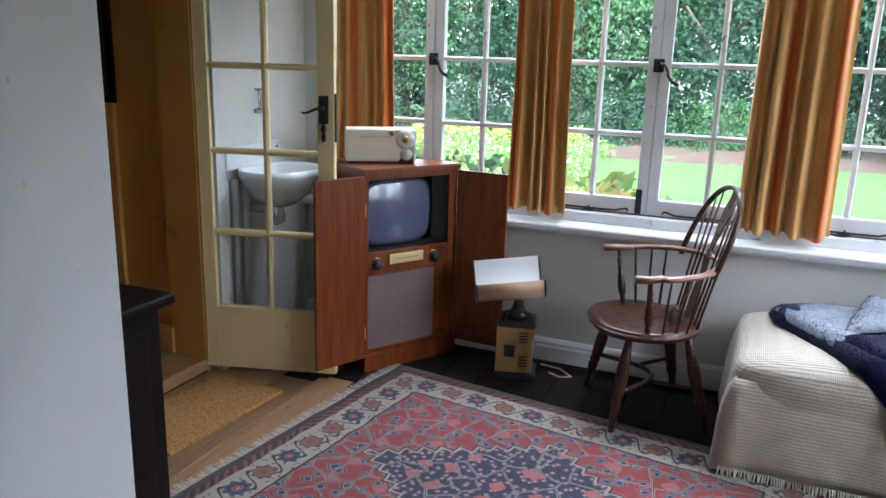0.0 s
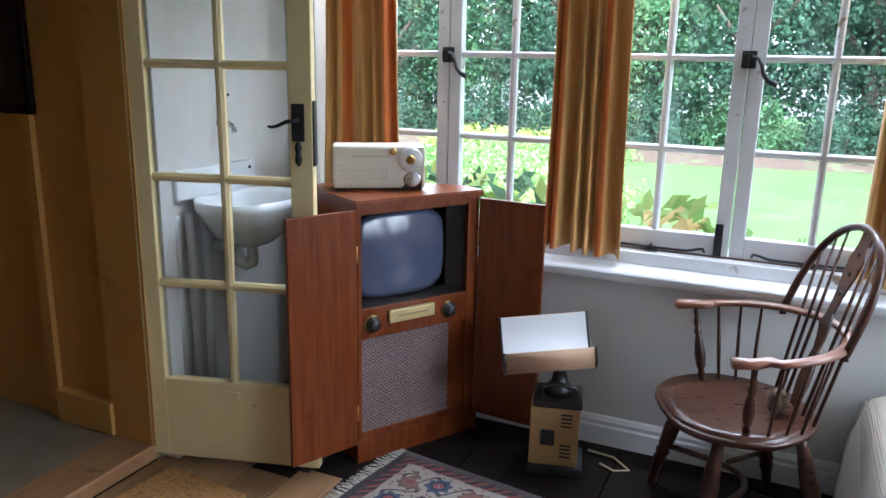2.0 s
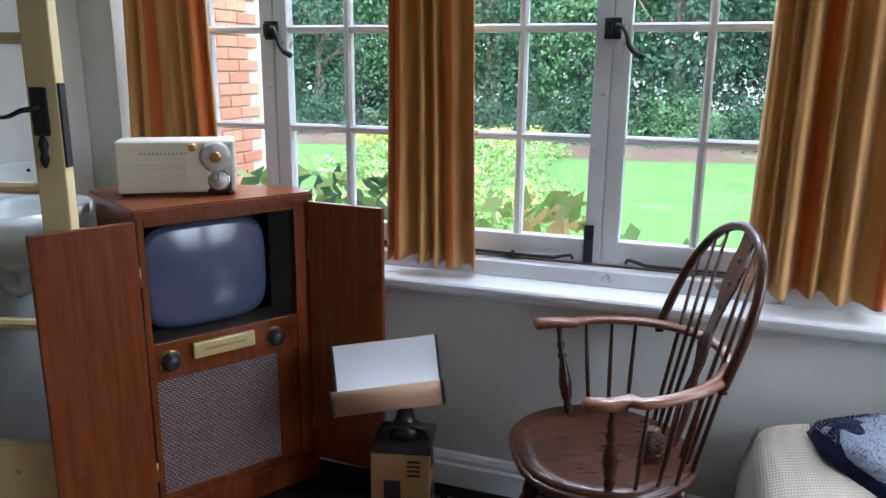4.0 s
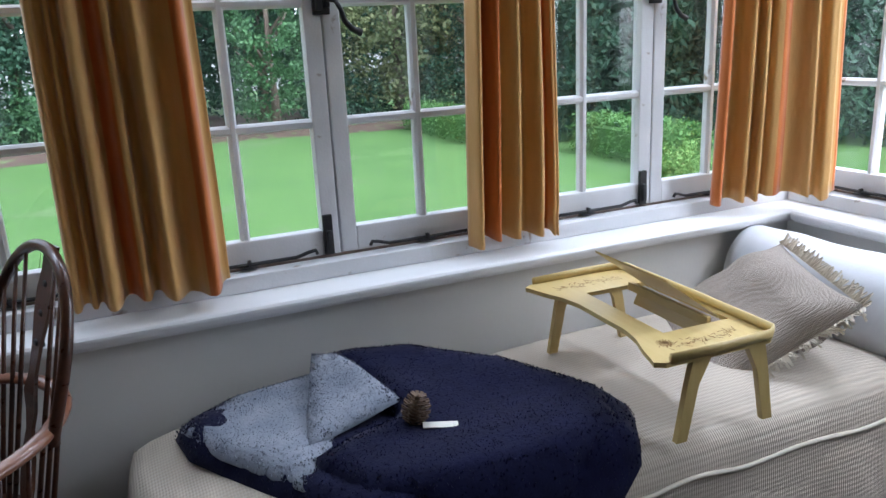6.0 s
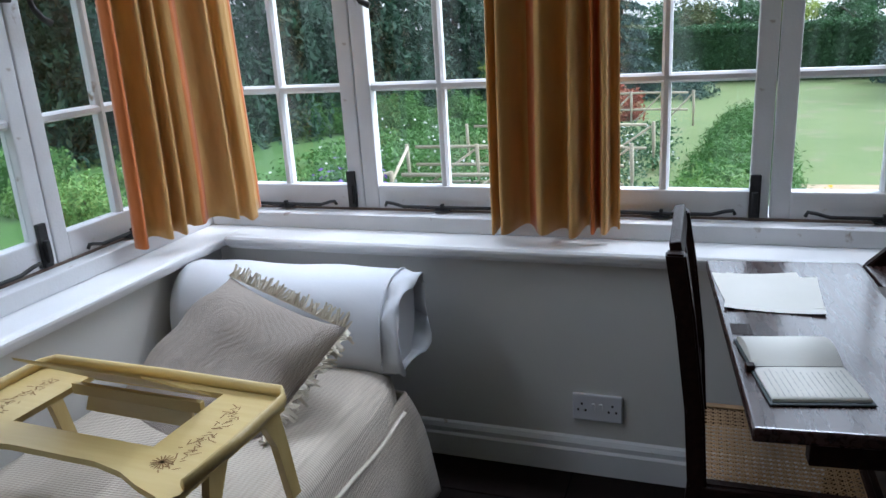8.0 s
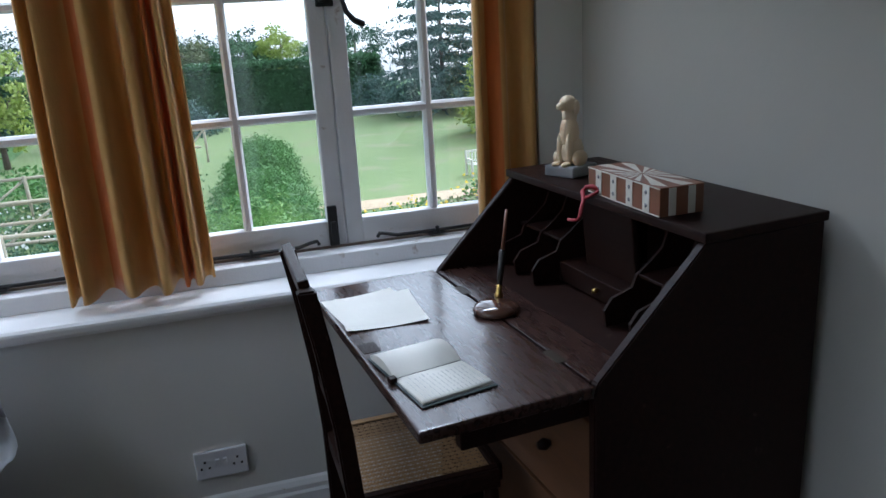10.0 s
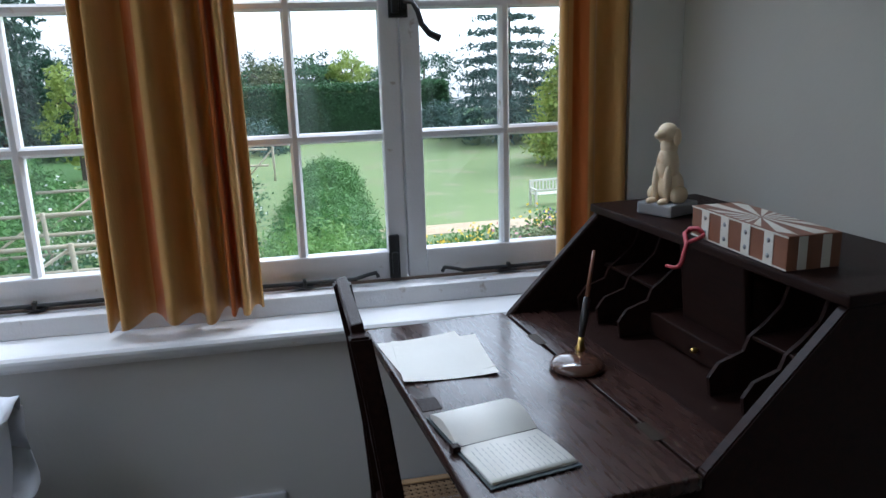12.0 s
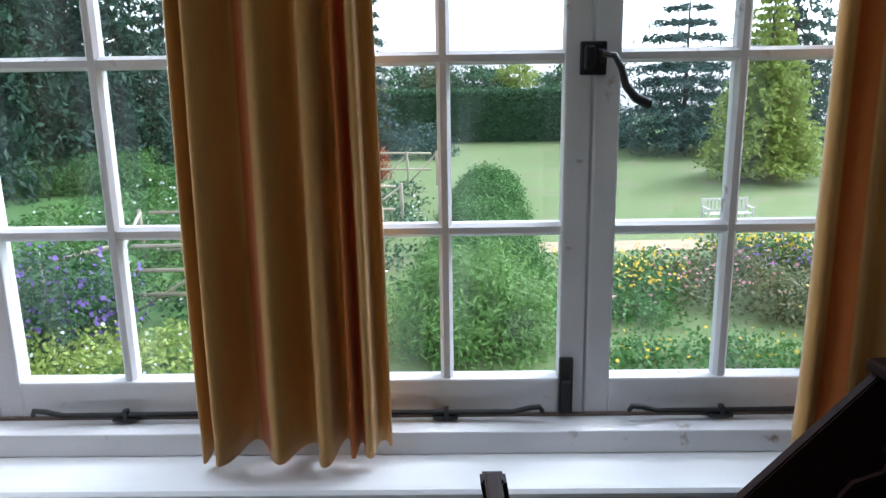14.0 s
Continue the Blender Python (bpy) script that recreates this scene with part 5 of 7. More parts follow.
upper = [(1.02, 3.88), (1.28, 3.86), (1.5, 3.70), (1.64, 3.42), (1.57, 3.25), (1.38, 3.17), (1.12, 3.17), (0.95, 3.27), (0.89, 3.44), (0.98, 3.48), (1.12, 3.52), (1.10, 3.68)]
fur_sheet("blanket_fold", upper, lambda x, y: bed_top(x, y) + 0.026 + 0.045 * max(0.0, min(1.0, (y - 3.4) * 2.2)) * max(0.0, min(1.0, (1.62 - x) * 2)), 0.042, fur_navy, "navy fur side", 0.004, 3, 7000)
corner = [(1.015, 3.885), (1.07, 3.80), (1.15, 3.56), (1.05, 3.53), (0.90, 3.49), (0.93, 3.62)]
fur_sheet("turned_corner", corner, lambda x, y: bed_top(x, y) + 0.052 + 0.075 * max(0.0, min(1.0, (x - 0.88) * 4.5)) * max(0.0, min(1.0, (y - 3.45) * 3)), 0.016, fur_grey, "pale fleece corner turned over", 0.004, 4, 2000, 0.025)
whole("pine_cone", cone(pose(1.135, 3.45, 0.545, 0, 14, 0), 0.07, 0.032), cone_brown, "open brown pine cone lying on the fur blanket", "pine cone", "pine cones")
card = rbox(-0.04, 0.04, -0.012, 0.012, 0, 0.002, 0.0005, 1)
whole("paper_tag", turned(card, pose(1.185, 3.41, 0.546, 4, 4, -18)), paper, "small white paper tag beside the pine cone", "tag")

# ---- double socket ----
sock = thing("wall_socket", "white double wall socket with switches above the skirting", "socket", pose(EX, 2.727, 0.222, 0, 0, -90))
part("face_plate", rbox(-0.073, 0.073, -0.012, -0.0005, -0.043, 0.043, 0.004), plate_white, sock)
for x in (-0.011, 0.011):
    part("switch", rbox(x - 0.005, x + 0.005, -0.0155, -0.011, -0.004, 0.016, 0.001, 1), plate_white, sock)
for cx_ in (-0.045, 0.045):
    for dx, dz in ((0, 0.012), (-0.011, -0.008), (0.011, -0.008)):
        hb = bmesh.new()
        box(hb, cx_ + dx - 0.003, cx_ + dx + 0.003, -0.0126, -0.0118, dz - 0.0035, dz + 0.0035)
        part("pin_hole", hb, black, sock)

# ---- bureau ----
BU = pose(1.918, 2.03, 0, 0, 0, 5.6)
bureau = thing("bureau", "dark oak fall-front bureau with its flap open, against the wall", "bureau", BU)
bw, hz, tzb, dep = 0.772, 0.765, 1.006, 0.52
side = [(0.0, 0.03), (0.0, hz - 0.02), (-0.006, hz), (-0.236, tzb - 0.016), (-dep, tzb - 0.016), (-dep, 0.03)]
for x in (0, bw - 0.022):
    s = prism(side, "x", x, x + 0.022)
    bmesh.ops.bevel(s, geom=s.edges[:], offset=0.003, segments=2, affect="EDGES")
    part("side", s, oak_dark, bureau)
part("top", rbox(-0.006, bw + 0.006, -dep - 0.004, -0.226, tzb - 0.0165, tzb + 0.004, 0.005), oak_dark, bureau)
part("back", rbox(0.022, bw - 0.022, -dep + 0.001, -dep + 0.014, 0.05, tzb - 0.017, 0.002), oak_dark, bureau)
part("writing_bed", rbox(0.022, bw - 0.022, -dep + 0.015, -0.003, hz - 0.026, hz - 0.002, 0.003), oak_dark, bureau)
part("writing_board", rbox(0.022, bw - 0.022, -0.105, -0.003, hz - 0.002, hz + 0.0005, 0.001, 1), oak_gloss, bureau)
flap = part("flap", rbox(-0.004, bw + 0.004, 0.001, 0.335, hz - 0.024, hz, 0.006, 3), oak_gloss, bureau, "open fall-front flap, worn and glossy")
for x in (0.14, 0.58):
    part("hinge", rbox(x - 0.03, x + 0.03, -0.011, 0.011, hz - 0.0005, hz + 0.0012, 0.0005, 1), surface("blackened_brass", (0.02, 0.014, 0.009), (0.035, 0.024, 0.014), 20, 0.4, 0.1, metal=0.3, gloss=0.2), flap, "brass flap hinge")
part("lock", rbox(0.335, 0.385, 0.288, 0.325, hz - 0.0005, hz + 0.001, 0.0005, 1), oak_dark, flap, "iron lock plate")
for x in (0.04, bw - 0.04):
    part("loper", rbox(x - 0.014, x + 0.014, -0.2, 0.25, hz - 0.075, hz - 0.027, 0.004), oak_dark, bureau, "pulled-out support")
# pigeonholes with scrolled dividers
og = [(-dep + 0.016, hz), (-0.17, hz), (-0.165, hz + 0.035), (-0.185, hz + 0.06), (-0.235, hz + 0.075), (-0.245, hz + 0.10), (-0.275, hz + 0.12), (-0.31, hz + 0.15), (-0.325, hz + 0.19), (-dep + 0.016, hz + 0.2)]
for x in (0.035, 0.13, 0.22, 0.53, 0.625, 0.715):
    part("divider", prism(og, "x", x - 0.004, x + 0.004), oak_dark, bureau, "scrolled pigeonhole divider")
for a, b in ((0.026, 0.22), (0.53, bw - 0.026)):
    part("shelf", rbox(a, b, -dep + 0.016, -0.25, hz + 0.095, hz + 0.102, 0.001, 1), oak_dark, bureau)
part("centre_board", turned(rbox(-0.10, 0.10, -0.008, 0.008, 0.0, 0.215, 0.004), pose(0.375, -0.30, hz + 0.001, -6, 0, 0)), oak_dark, bureau, "upright plain board")
dk = part("drawer", rbox(0.225, 0.525, -0.34, -0.24, hz + 0.0008, hz + 0.05, 0.004), oak_dark, bureau)
part("drawer_knob", lathe([(0, 0.004), (0.5, 0.007), (1, 0.004)], (0.355, -0.24, hz + 0.025), (0.355, -0.225, hz + 0.025), 8), brass, dk)
# drawers below, set back
pine_front = surface("oak_drawer", (0.11, 0.05, 0.022), (0.15, 0.07, 0.032), 6, 0.35, 0.1, 60, stretch=(2, 12, 12))
for i, (a, b) in enumerate(((0.42, 0.66), (0.2, 0.41))):
    d = part("drawer", rbox(0.026, bw - 0.026, -0.30, -0.02, a, b, 0.004), pine_front, bureau, "plain oak drawer")
    for x in (0.2, 0.52):
        part("drawer_knob", lathe([(0, 0.007), (0.5, 0.014), (1, 0.008)], (x, -0.021, (a + b) / 2), (x, 0.008, (a + b) / 2), 10), oak_dark, d)
for x in (0.04, bw - 0.04):
    for y in (-0.04, -dep + 0.04):
        part("bun_foot", lathe([(0, 0.02), (0.4, 0.034), (0.8, 0.03), (1, 0.022)], (x, y, 0), (x, y, 0.035), 12), oak_dark, bureau)

# things on the bureau
FL = BU @ pose(0, 0, hz)


def sheet(w, h, m, curl=0.004, name="sheet"):
    bm = bmesh.new()
    n_ = 8
    vs = [[bm.verts.new((w * (i / n_ - 0.5), h * (j / n_ - 0.5), 0.0006 + curl * (abs(2 * i / n_ - 1) ** 3) * (abs(2 * j / n_ - 1) ** 2))) for j in range(n_ + 1)] for i in range(n_ + 1)]
    for i in range(n_):
        for j in range(n_):
            bm.faces.new((vs[i][j], vs[i + 1][j], vs[i + 1][j + 1], vs[i][j + 1]))
    return turned(bm, m)


sh1 = whole("letter_sheet", sheet(0.215, 0.18, FL @ pose(0.57, 0.235, 0.0005, 0, 0, 4)), paper, "aged blank sheet of paper on the flap", "paper", "loose sheets")
sh2 = whole("letter_sheet", sheet(0.215, 0.185, FL @ pose(0.553, 0.222, 0.0014, 0, 0, -7)), paper, "aged blank sheet of paper lying on another", "paper", "loose sheets")
for o in (sh1, sh2):
    o.modifiers.new("thick", "SOLIDIFY").thickness = 0.0006
NB = FL @ pose(0.197, 0.237, 0, 0, 0, 6) @ Matrix.Diagonal((0.87, 0.87, 1, 1))
book = thing("notebook", "open notebook with pencilled pages and a dark cover, on the flap", "notebook", NB)
part("cover", rbox(-0.145, 0.135, -0.085, 0.09, 0.0008, 0.0038, 0.001, 1), surface("dark_green_board", (0.02, 0.028, 0.03), (0.03, 0.04, 0.04), 9, 0.6, 0.2), book, "dark board cover")


def pages(x0, x1, h0, h1, h2):
    bm = bmesh.new()
    n_ = 10
    tops, bots = [], []
    for i in range(n_ + 1):
        t = i / n_
        x = x0 + (x1 - x0) * t
        z = 0.004 + h0 * (1 - t) ** 4 + h1 * math.sin(math.pi * t) + h2 * t
        tops.append([bm.verts.new((x, y, z)) for y in (-0.08, 0.084)])
        bots.append([bm.verts.new((x, y, 0.0039)) for y in (-0.08, 0.084)])
    for i in range(n_):
        bm.faces.new((tops[i][0], tops[i + 1][0], tops[i + 1][1], tops[i][1])).smooth = True
        for s in (0, 1):
            bm.faces.new((tops[i][s], bots[i][s], bots[i + 1][s], tops[i + 1][s]))
    bm.faces.new((tops[-1][0], bots[-1][0], bots[-1][1], tops[-1][1]))
    bmesh.ops.recalc_face_normals(bm, faces=bm.faces[:])
    return bm


part("page", pages(0.0, -0.135, 0.001, 0.002, 0.004), paper, book, "blank pencilled page")
part("page", pages(0.0, 0.128, 0.002, 0.016, 0.007), paper, book, "curling page")
wr = bmesh.new()
rng = random.Random(5)
for i in range(14):
    y = 0.07 - i * 0.0105
    x = -0.126
    while x < -0.03:
        L = rng.uniform(0.006, 0.018)
        box(wr, x, x + L, y, y + 0.0012, 0.0092 if x < -0.09 else 0.0084, 0.0094 if x < -0.09 else 0.0088)
        x += L + 0.005
part("handwriting", wr, ink_grey, book, "faint pencil writing")
part("clip", rbox(-0.012, 0.006, 0.082, 0.098, 0.001, 0.012, 0.002), oak_dark, book, "small dark clasp")
PEN = FL @ pose(0.41, -0.008, 0)
stand = thing("pen_stand", "brown glass pen stand with a dip pen, on the bureau", "pen stand", PEN)
part("base", lathe([(0, 0.05), (0.2, 0.054), (0.55, 0.05), (0.85, 0.036), (1, 0.012)], (0, 0, 0.001), (0, 0, 0.026), 30), surface("agate", (0.05, 0.02, 0.012), (0.09, 0.045, 0.03), 14, 0.08, 0.0, coat=0.6), stand, "glossy brown domed base")
part("socket", lathe([(0, 0.008), (0.3, 0.011), (0.5, 0.007), (1, 0.006)], (0.028, -0.02, 0.018), (0.033, -0.026, 0.05), 12), brass, stand, "brass pen socket")
pen = part("pen", lathe([(0, 0.006), (0.2, 0.008), (0.45, 0.007), (0.46, 0.0045), (0.95, 0.003), (1, 0.001)], (0.033, -0.026, 0.05), (0.062, -0.065, 0.215), 12), bakelite, stand, "black and red dip pen")
part("pen_holder", lathe([(0, 0.0047), (1, 0.003)], (0.0465, -0.0442, 0.127), (0.062, -0.065, 0.216), 10), rosewood, pen)
# dog figure, one plain mesh
TOPM = BU @ pose(0, 0, tzb + 0.004)
dog = bmesh.new()


def blob(c, r, n_=12):
    b = bmesh.new()
    bmesh.ops.create_uvsphere(b, u_segments=n_, v_segments=n_ - 2, radius=1)
    for f in b.faces:
        f.smooth = True
    return turned(b, Matrix.Translation(c) @ Matrix.Diagonal((*r, 1)))


for c, r in (((0, 0, 0.055), (0.030, 0.034, 0.04)), ((0, 0.008, 0.10), (0.024, 0.026, 0.05)), ((0, 0.006, 0.145), (0.018, 0.02, 0.028)), ((0, 0.012, 0.178), (0.021, 0.024, 0.022)), ((0, 0.036, 0.174), (0.011, 0.018, 0.011)), ((0.019, 0.004, 0.168), (0.006, 0.012, 0.02)), ((-0.019, 0.004, 0.168), (0.006, 0.012, 0.02)), ((0.014, 0.026, 0.06), (0.009, 0.011, 0.045)), ((-0.014, 0.026, 0.06), (0.009, 0.011, 0.045)), ((0.03, 0.005, 0.035), (0.014, 0.026, 0.022)), ((-0.03, 0.005, 0.035), (0.014, 0.026, 0.022)), ((0.015, 0.04, 0.022), (0.01, 0.016, 0.008)), ((-0.015, 0.04, 0.022), (0.01, 0.016, 0.008))):
    join(dog, blob(c, r))
DOG = TOPM @ pose(0.602, -0.325, 0) @ Matrix.Diagonal((1, 1, 0.94, 1))
whole("dog_figure", turned(dog, DOG @ pose(0, 0, 0.012, 0, 0, 20)), alabaster, "small alabaster sitting dog figure on a plinth", "figurine")
whole("figure_plinth", turned(rbox(-0.046, 0.046, -0.045, 0.052, 0, 0.03, 0.006), DOG @ pose(0, 0, 0.0005, 0, 0, 20)), slate, "rough grey marble plinth under the dog figure", "plinth")
# inlaid box
IB = TOPM @ pose(0.262, -0.288, 0.0005, 0, 0, -4) @ Matrix.Diagonal((0.93, 1, 0.88, 1))
ibox = thing("inlaid_box", "rosewood box inlaid with bone stripes, on the bureau", "box", IB)
part("body", rbox(-0.15, 0.15, -0.05, 0.05, 0, 0.066, 0.002), rosewood, ibox)
st = 0.30 / 9
for i in range(9):
    if i % 2:
        x0 = -0.15 + i * st
        for (a, b) in ((0.05, 0.0512), (-0.0512, -0.05)):
            s = bmesh.new()
            box(s, x0 + 0.004, x0 + st - 0.004, a, b, 0.002, 0.064)
            o = part("bone_strip", s, bone, ibox)
        for z in (0.018, 0.048):
            part("bone_dot", lathe([(0, 0.005), (1, 0.005)], (x0 + st / 2, 0.0511, z), (x0 + st / 2, 0.0518, z), 10), slate, ibox)
for y0 in (-0.03, 0.014):
    s = bmesh.new()
    box(s, -0.1512, -0.15, y0, y0 + 0.016, 0.002, 0.064)
    part("bone_strip", s, bone, ibox)
lid = bmesh.new()
for i in range(16):
    a0, a1 = math.tau * i / 16, math.tau * (i + 0.5) / 16
    r0 = 0.006

    def reach(a):
        return min(0.146 / max(1e-6, abs(math.cos(a))), 0.046 / max(1e-6, abs(math.sin(a))))

    pts = [(r0 * math.cos(a0), r0 * math.sin(a0)), (reach(a0) * math.cos(a0), reach(a0) * math.sin(a0)), (reach(a1) * math.cos(a1), reach(a1) * math.sin(a1)), (r0 * math.cos(a1), r0 * math.sin(a1))]
    lid.faces.new([lid.verts.new((x, y, 0.0666)) for x, y in pts])
part("bone_star", lid, bone, ibox, "bone star on the lid")
edge_b = bmesh.new()
for z in (0.001, 0.0625):
    box(edge_b, -0.1505, 0.1505, 0.0495, 0.0514, z, z + 0.0028)
part("bone_edging", edge_b, bone, ibox)
# red cord ornament hanging over the edge
cord = tube([(0.0, 0.0, 0.012), (0.012, 0.008, 0.02), (0.03, 0.012, 0.016), (0.034, 0.02, 0.006), (0.02, 0.028, 0.004), (0.004, 0.036, -0.006), (-0.004, 0.046, -0.018), (-0.008, 0.052, -0.034), (-0.004, 0.055, -0.046), (0.008, 0.058, -0.05), (0.03, 0.06, -0.052)], lambda u: 0.0055 - 0.002 * u, 8)
join(cord, tube([(0.0, 0.0, 0.012), (-0.006, 0.01, 0.008), (0.0, 0.022, 0.002), (0.006, 0.034, -0.004)], 0.004, 8))
whole("red_cord", turned(cord, TOPM @ pose(0.36, -0.245, 0.0, 0, 0, 0)), red_bead, "twisted red cord ornament hanging over the bureau edge", "ornament")

# ---- cane-seated side chair ----
SC = pose(2.345, 2.275, 0, 0, 0, 1)
sc = thing("side_chair", "dark oak side chair with a cane seat, pushed under the flap", "chair", SC)
for s in (-1, 1):
    pts = [(s * 0.155, 0.185, 0.0), (s * 0.158, 0.165, 0.25), (s * 0.158, 0.165, 0.46), (s * 0.157, 0.175, 0.62), (s * 0.156, 0.198, 0.81), (s * 0.155, 0.218, 0.93)]
    post_bm = bmesh.new()
    rings = []
    for x, y, z in pts:
        rings.append([post_bm.verts.new((x + a * 0.016, y + b * 0.018, z)) for a, b in ((-1, -1), (1, -1), (1, 1), (-1, 1))])
    for lo, hi in zip(rings, rings[1:]):
        for i in range(4):
            post_bm.faces.new((lo[i], lo[(i + 1) % 4], hi[(i + 1) % 4], hi[i]))
    post_bm.faces.new(rings[0][::-1])
    post_bm.faces.new(rings[-1])
    bmesh.ops.bevel(post_bm, geom=post_bm.edges[:], offset=0.004, segments=2, affect="EDGES")
    part("back_post", post_bm, oak_dark, sc)
    part("leg", lathe(turn_leg, (s * 0.15, -0.135, 0), (s * 0.15, -0.135, 0.435), 14), oak_dark, sc)
    part("side_rail", rbox(s * 0.16 - 0.014, s * 0.16 + 0.014, -0.15, 0.16, 0.42, 0.462, 0.004), oak_dark, sc)
    part("stretcher", tube([(s * 0.15, -0.13, 0.16), (s * 0.155, 0.17, 0.16)], 0.01, 8), oak_dark, sc)
part("front_rail", rbox(-0.15, 0.15, -0.165, -0.135, 0.42, 0.462, 0.005), oak_dark, sc)
part("back_rail", rbox(-0.145, 0.145, 0.15, 0.175, 0.42, 0.462, 0.004), oak_dark, sc)
part("crest_rail", turned(rbox(-0.142, 0.142, -0.011, 0.011, -0.025, 0.02, 0.004), pose(0, 0.217, 0.925, -9, 0, 0)), oak_dark, sc)
part("lower_rail", turned(rbox(-0.142, 0.142, -0.009, 0.009, -0.018, 0.018, 0.004), pose(0, 0.172, 0.60, -6, 0, 0)), oak_dark, sc)
for x in (-0.07, 0.0, 0.07):
    part("back_slat", tube([(x, 0.173, 0.61), (x, 0.19, 0.76), (x, 0.214, 0.91)], 0.009, 8, 0.7), oak_dark, sc)
part("stretcher", tube([(-0.15, 0.0, 0.16), (0.15, 0.0, 0.16)], 0.01, 8), oak_dark, sc)
# cane: strands both ways and on both slants, leaving eight-sided holes
cn = bmesh.new()
step = 0.0155
for i in range(19):
    o = -0.14 + i * step
    for k in (-0.0022, 0.0022):
        box(cn, o + k - 0.0012, o + k + 0.0012, -0.138, 0.152, 0.4575, 0.459)
for i in range(19):
    o = -0.137 + i * step
    for k in (-0.0022, 0.0022):
        box(cn, -0.146, 0.146, o + k - 0.0012, o + k + 0.0012, 0.459, 0.4605)
for sgn in (1, -1):
    for i in range(-18, 19):
        c = i * step
        # clip the slanting line to the seat
        x0, x1 = -0.146, 0.146
        ya, yb = sgn * x0 + c, sgn * x1 + c
        pts = []
        for t in range(41):
            x = x0 + (x1 - x0) * t / 40
            y = sgn * x + c
            if -0.138 <= y <= 0.152:
                pts.append((x, y))
        if len(pts) < 2:
            continue
        (xa, yaa), (xb, ybb) = pts[0], pts[-1]
        w = 0.0011
        z = 0.4612 + 0.0006 * sgn
        cn.faces.new([cn.verts.new(p) for p in ((xa - w, yaa + sgn * w, z), (xa + w, yaa - sgn * w, z), (xb + w, ybb - sgn * w, z), (xb - w, ybb + sgn * w, z))])
tagged(part("cane_seat", cn, cane, sc, "woven cane seat"), kind="stuff")
for a, b, c, d in ((-0.165, -0.146, -0.15, 0.16), (0.146, 0.165, -0.15, 0.16), (-0.146, 0.146, -0.15, -0.138), (-0.146, 0.146, 0.152, 0.163)):
    part("cane_edging", rbox(a, b, c, d, 0.4622, 0.4655, 0.0012, 1), cane if a > -0.14 else oak_dark, sc)

# ---- rug ----


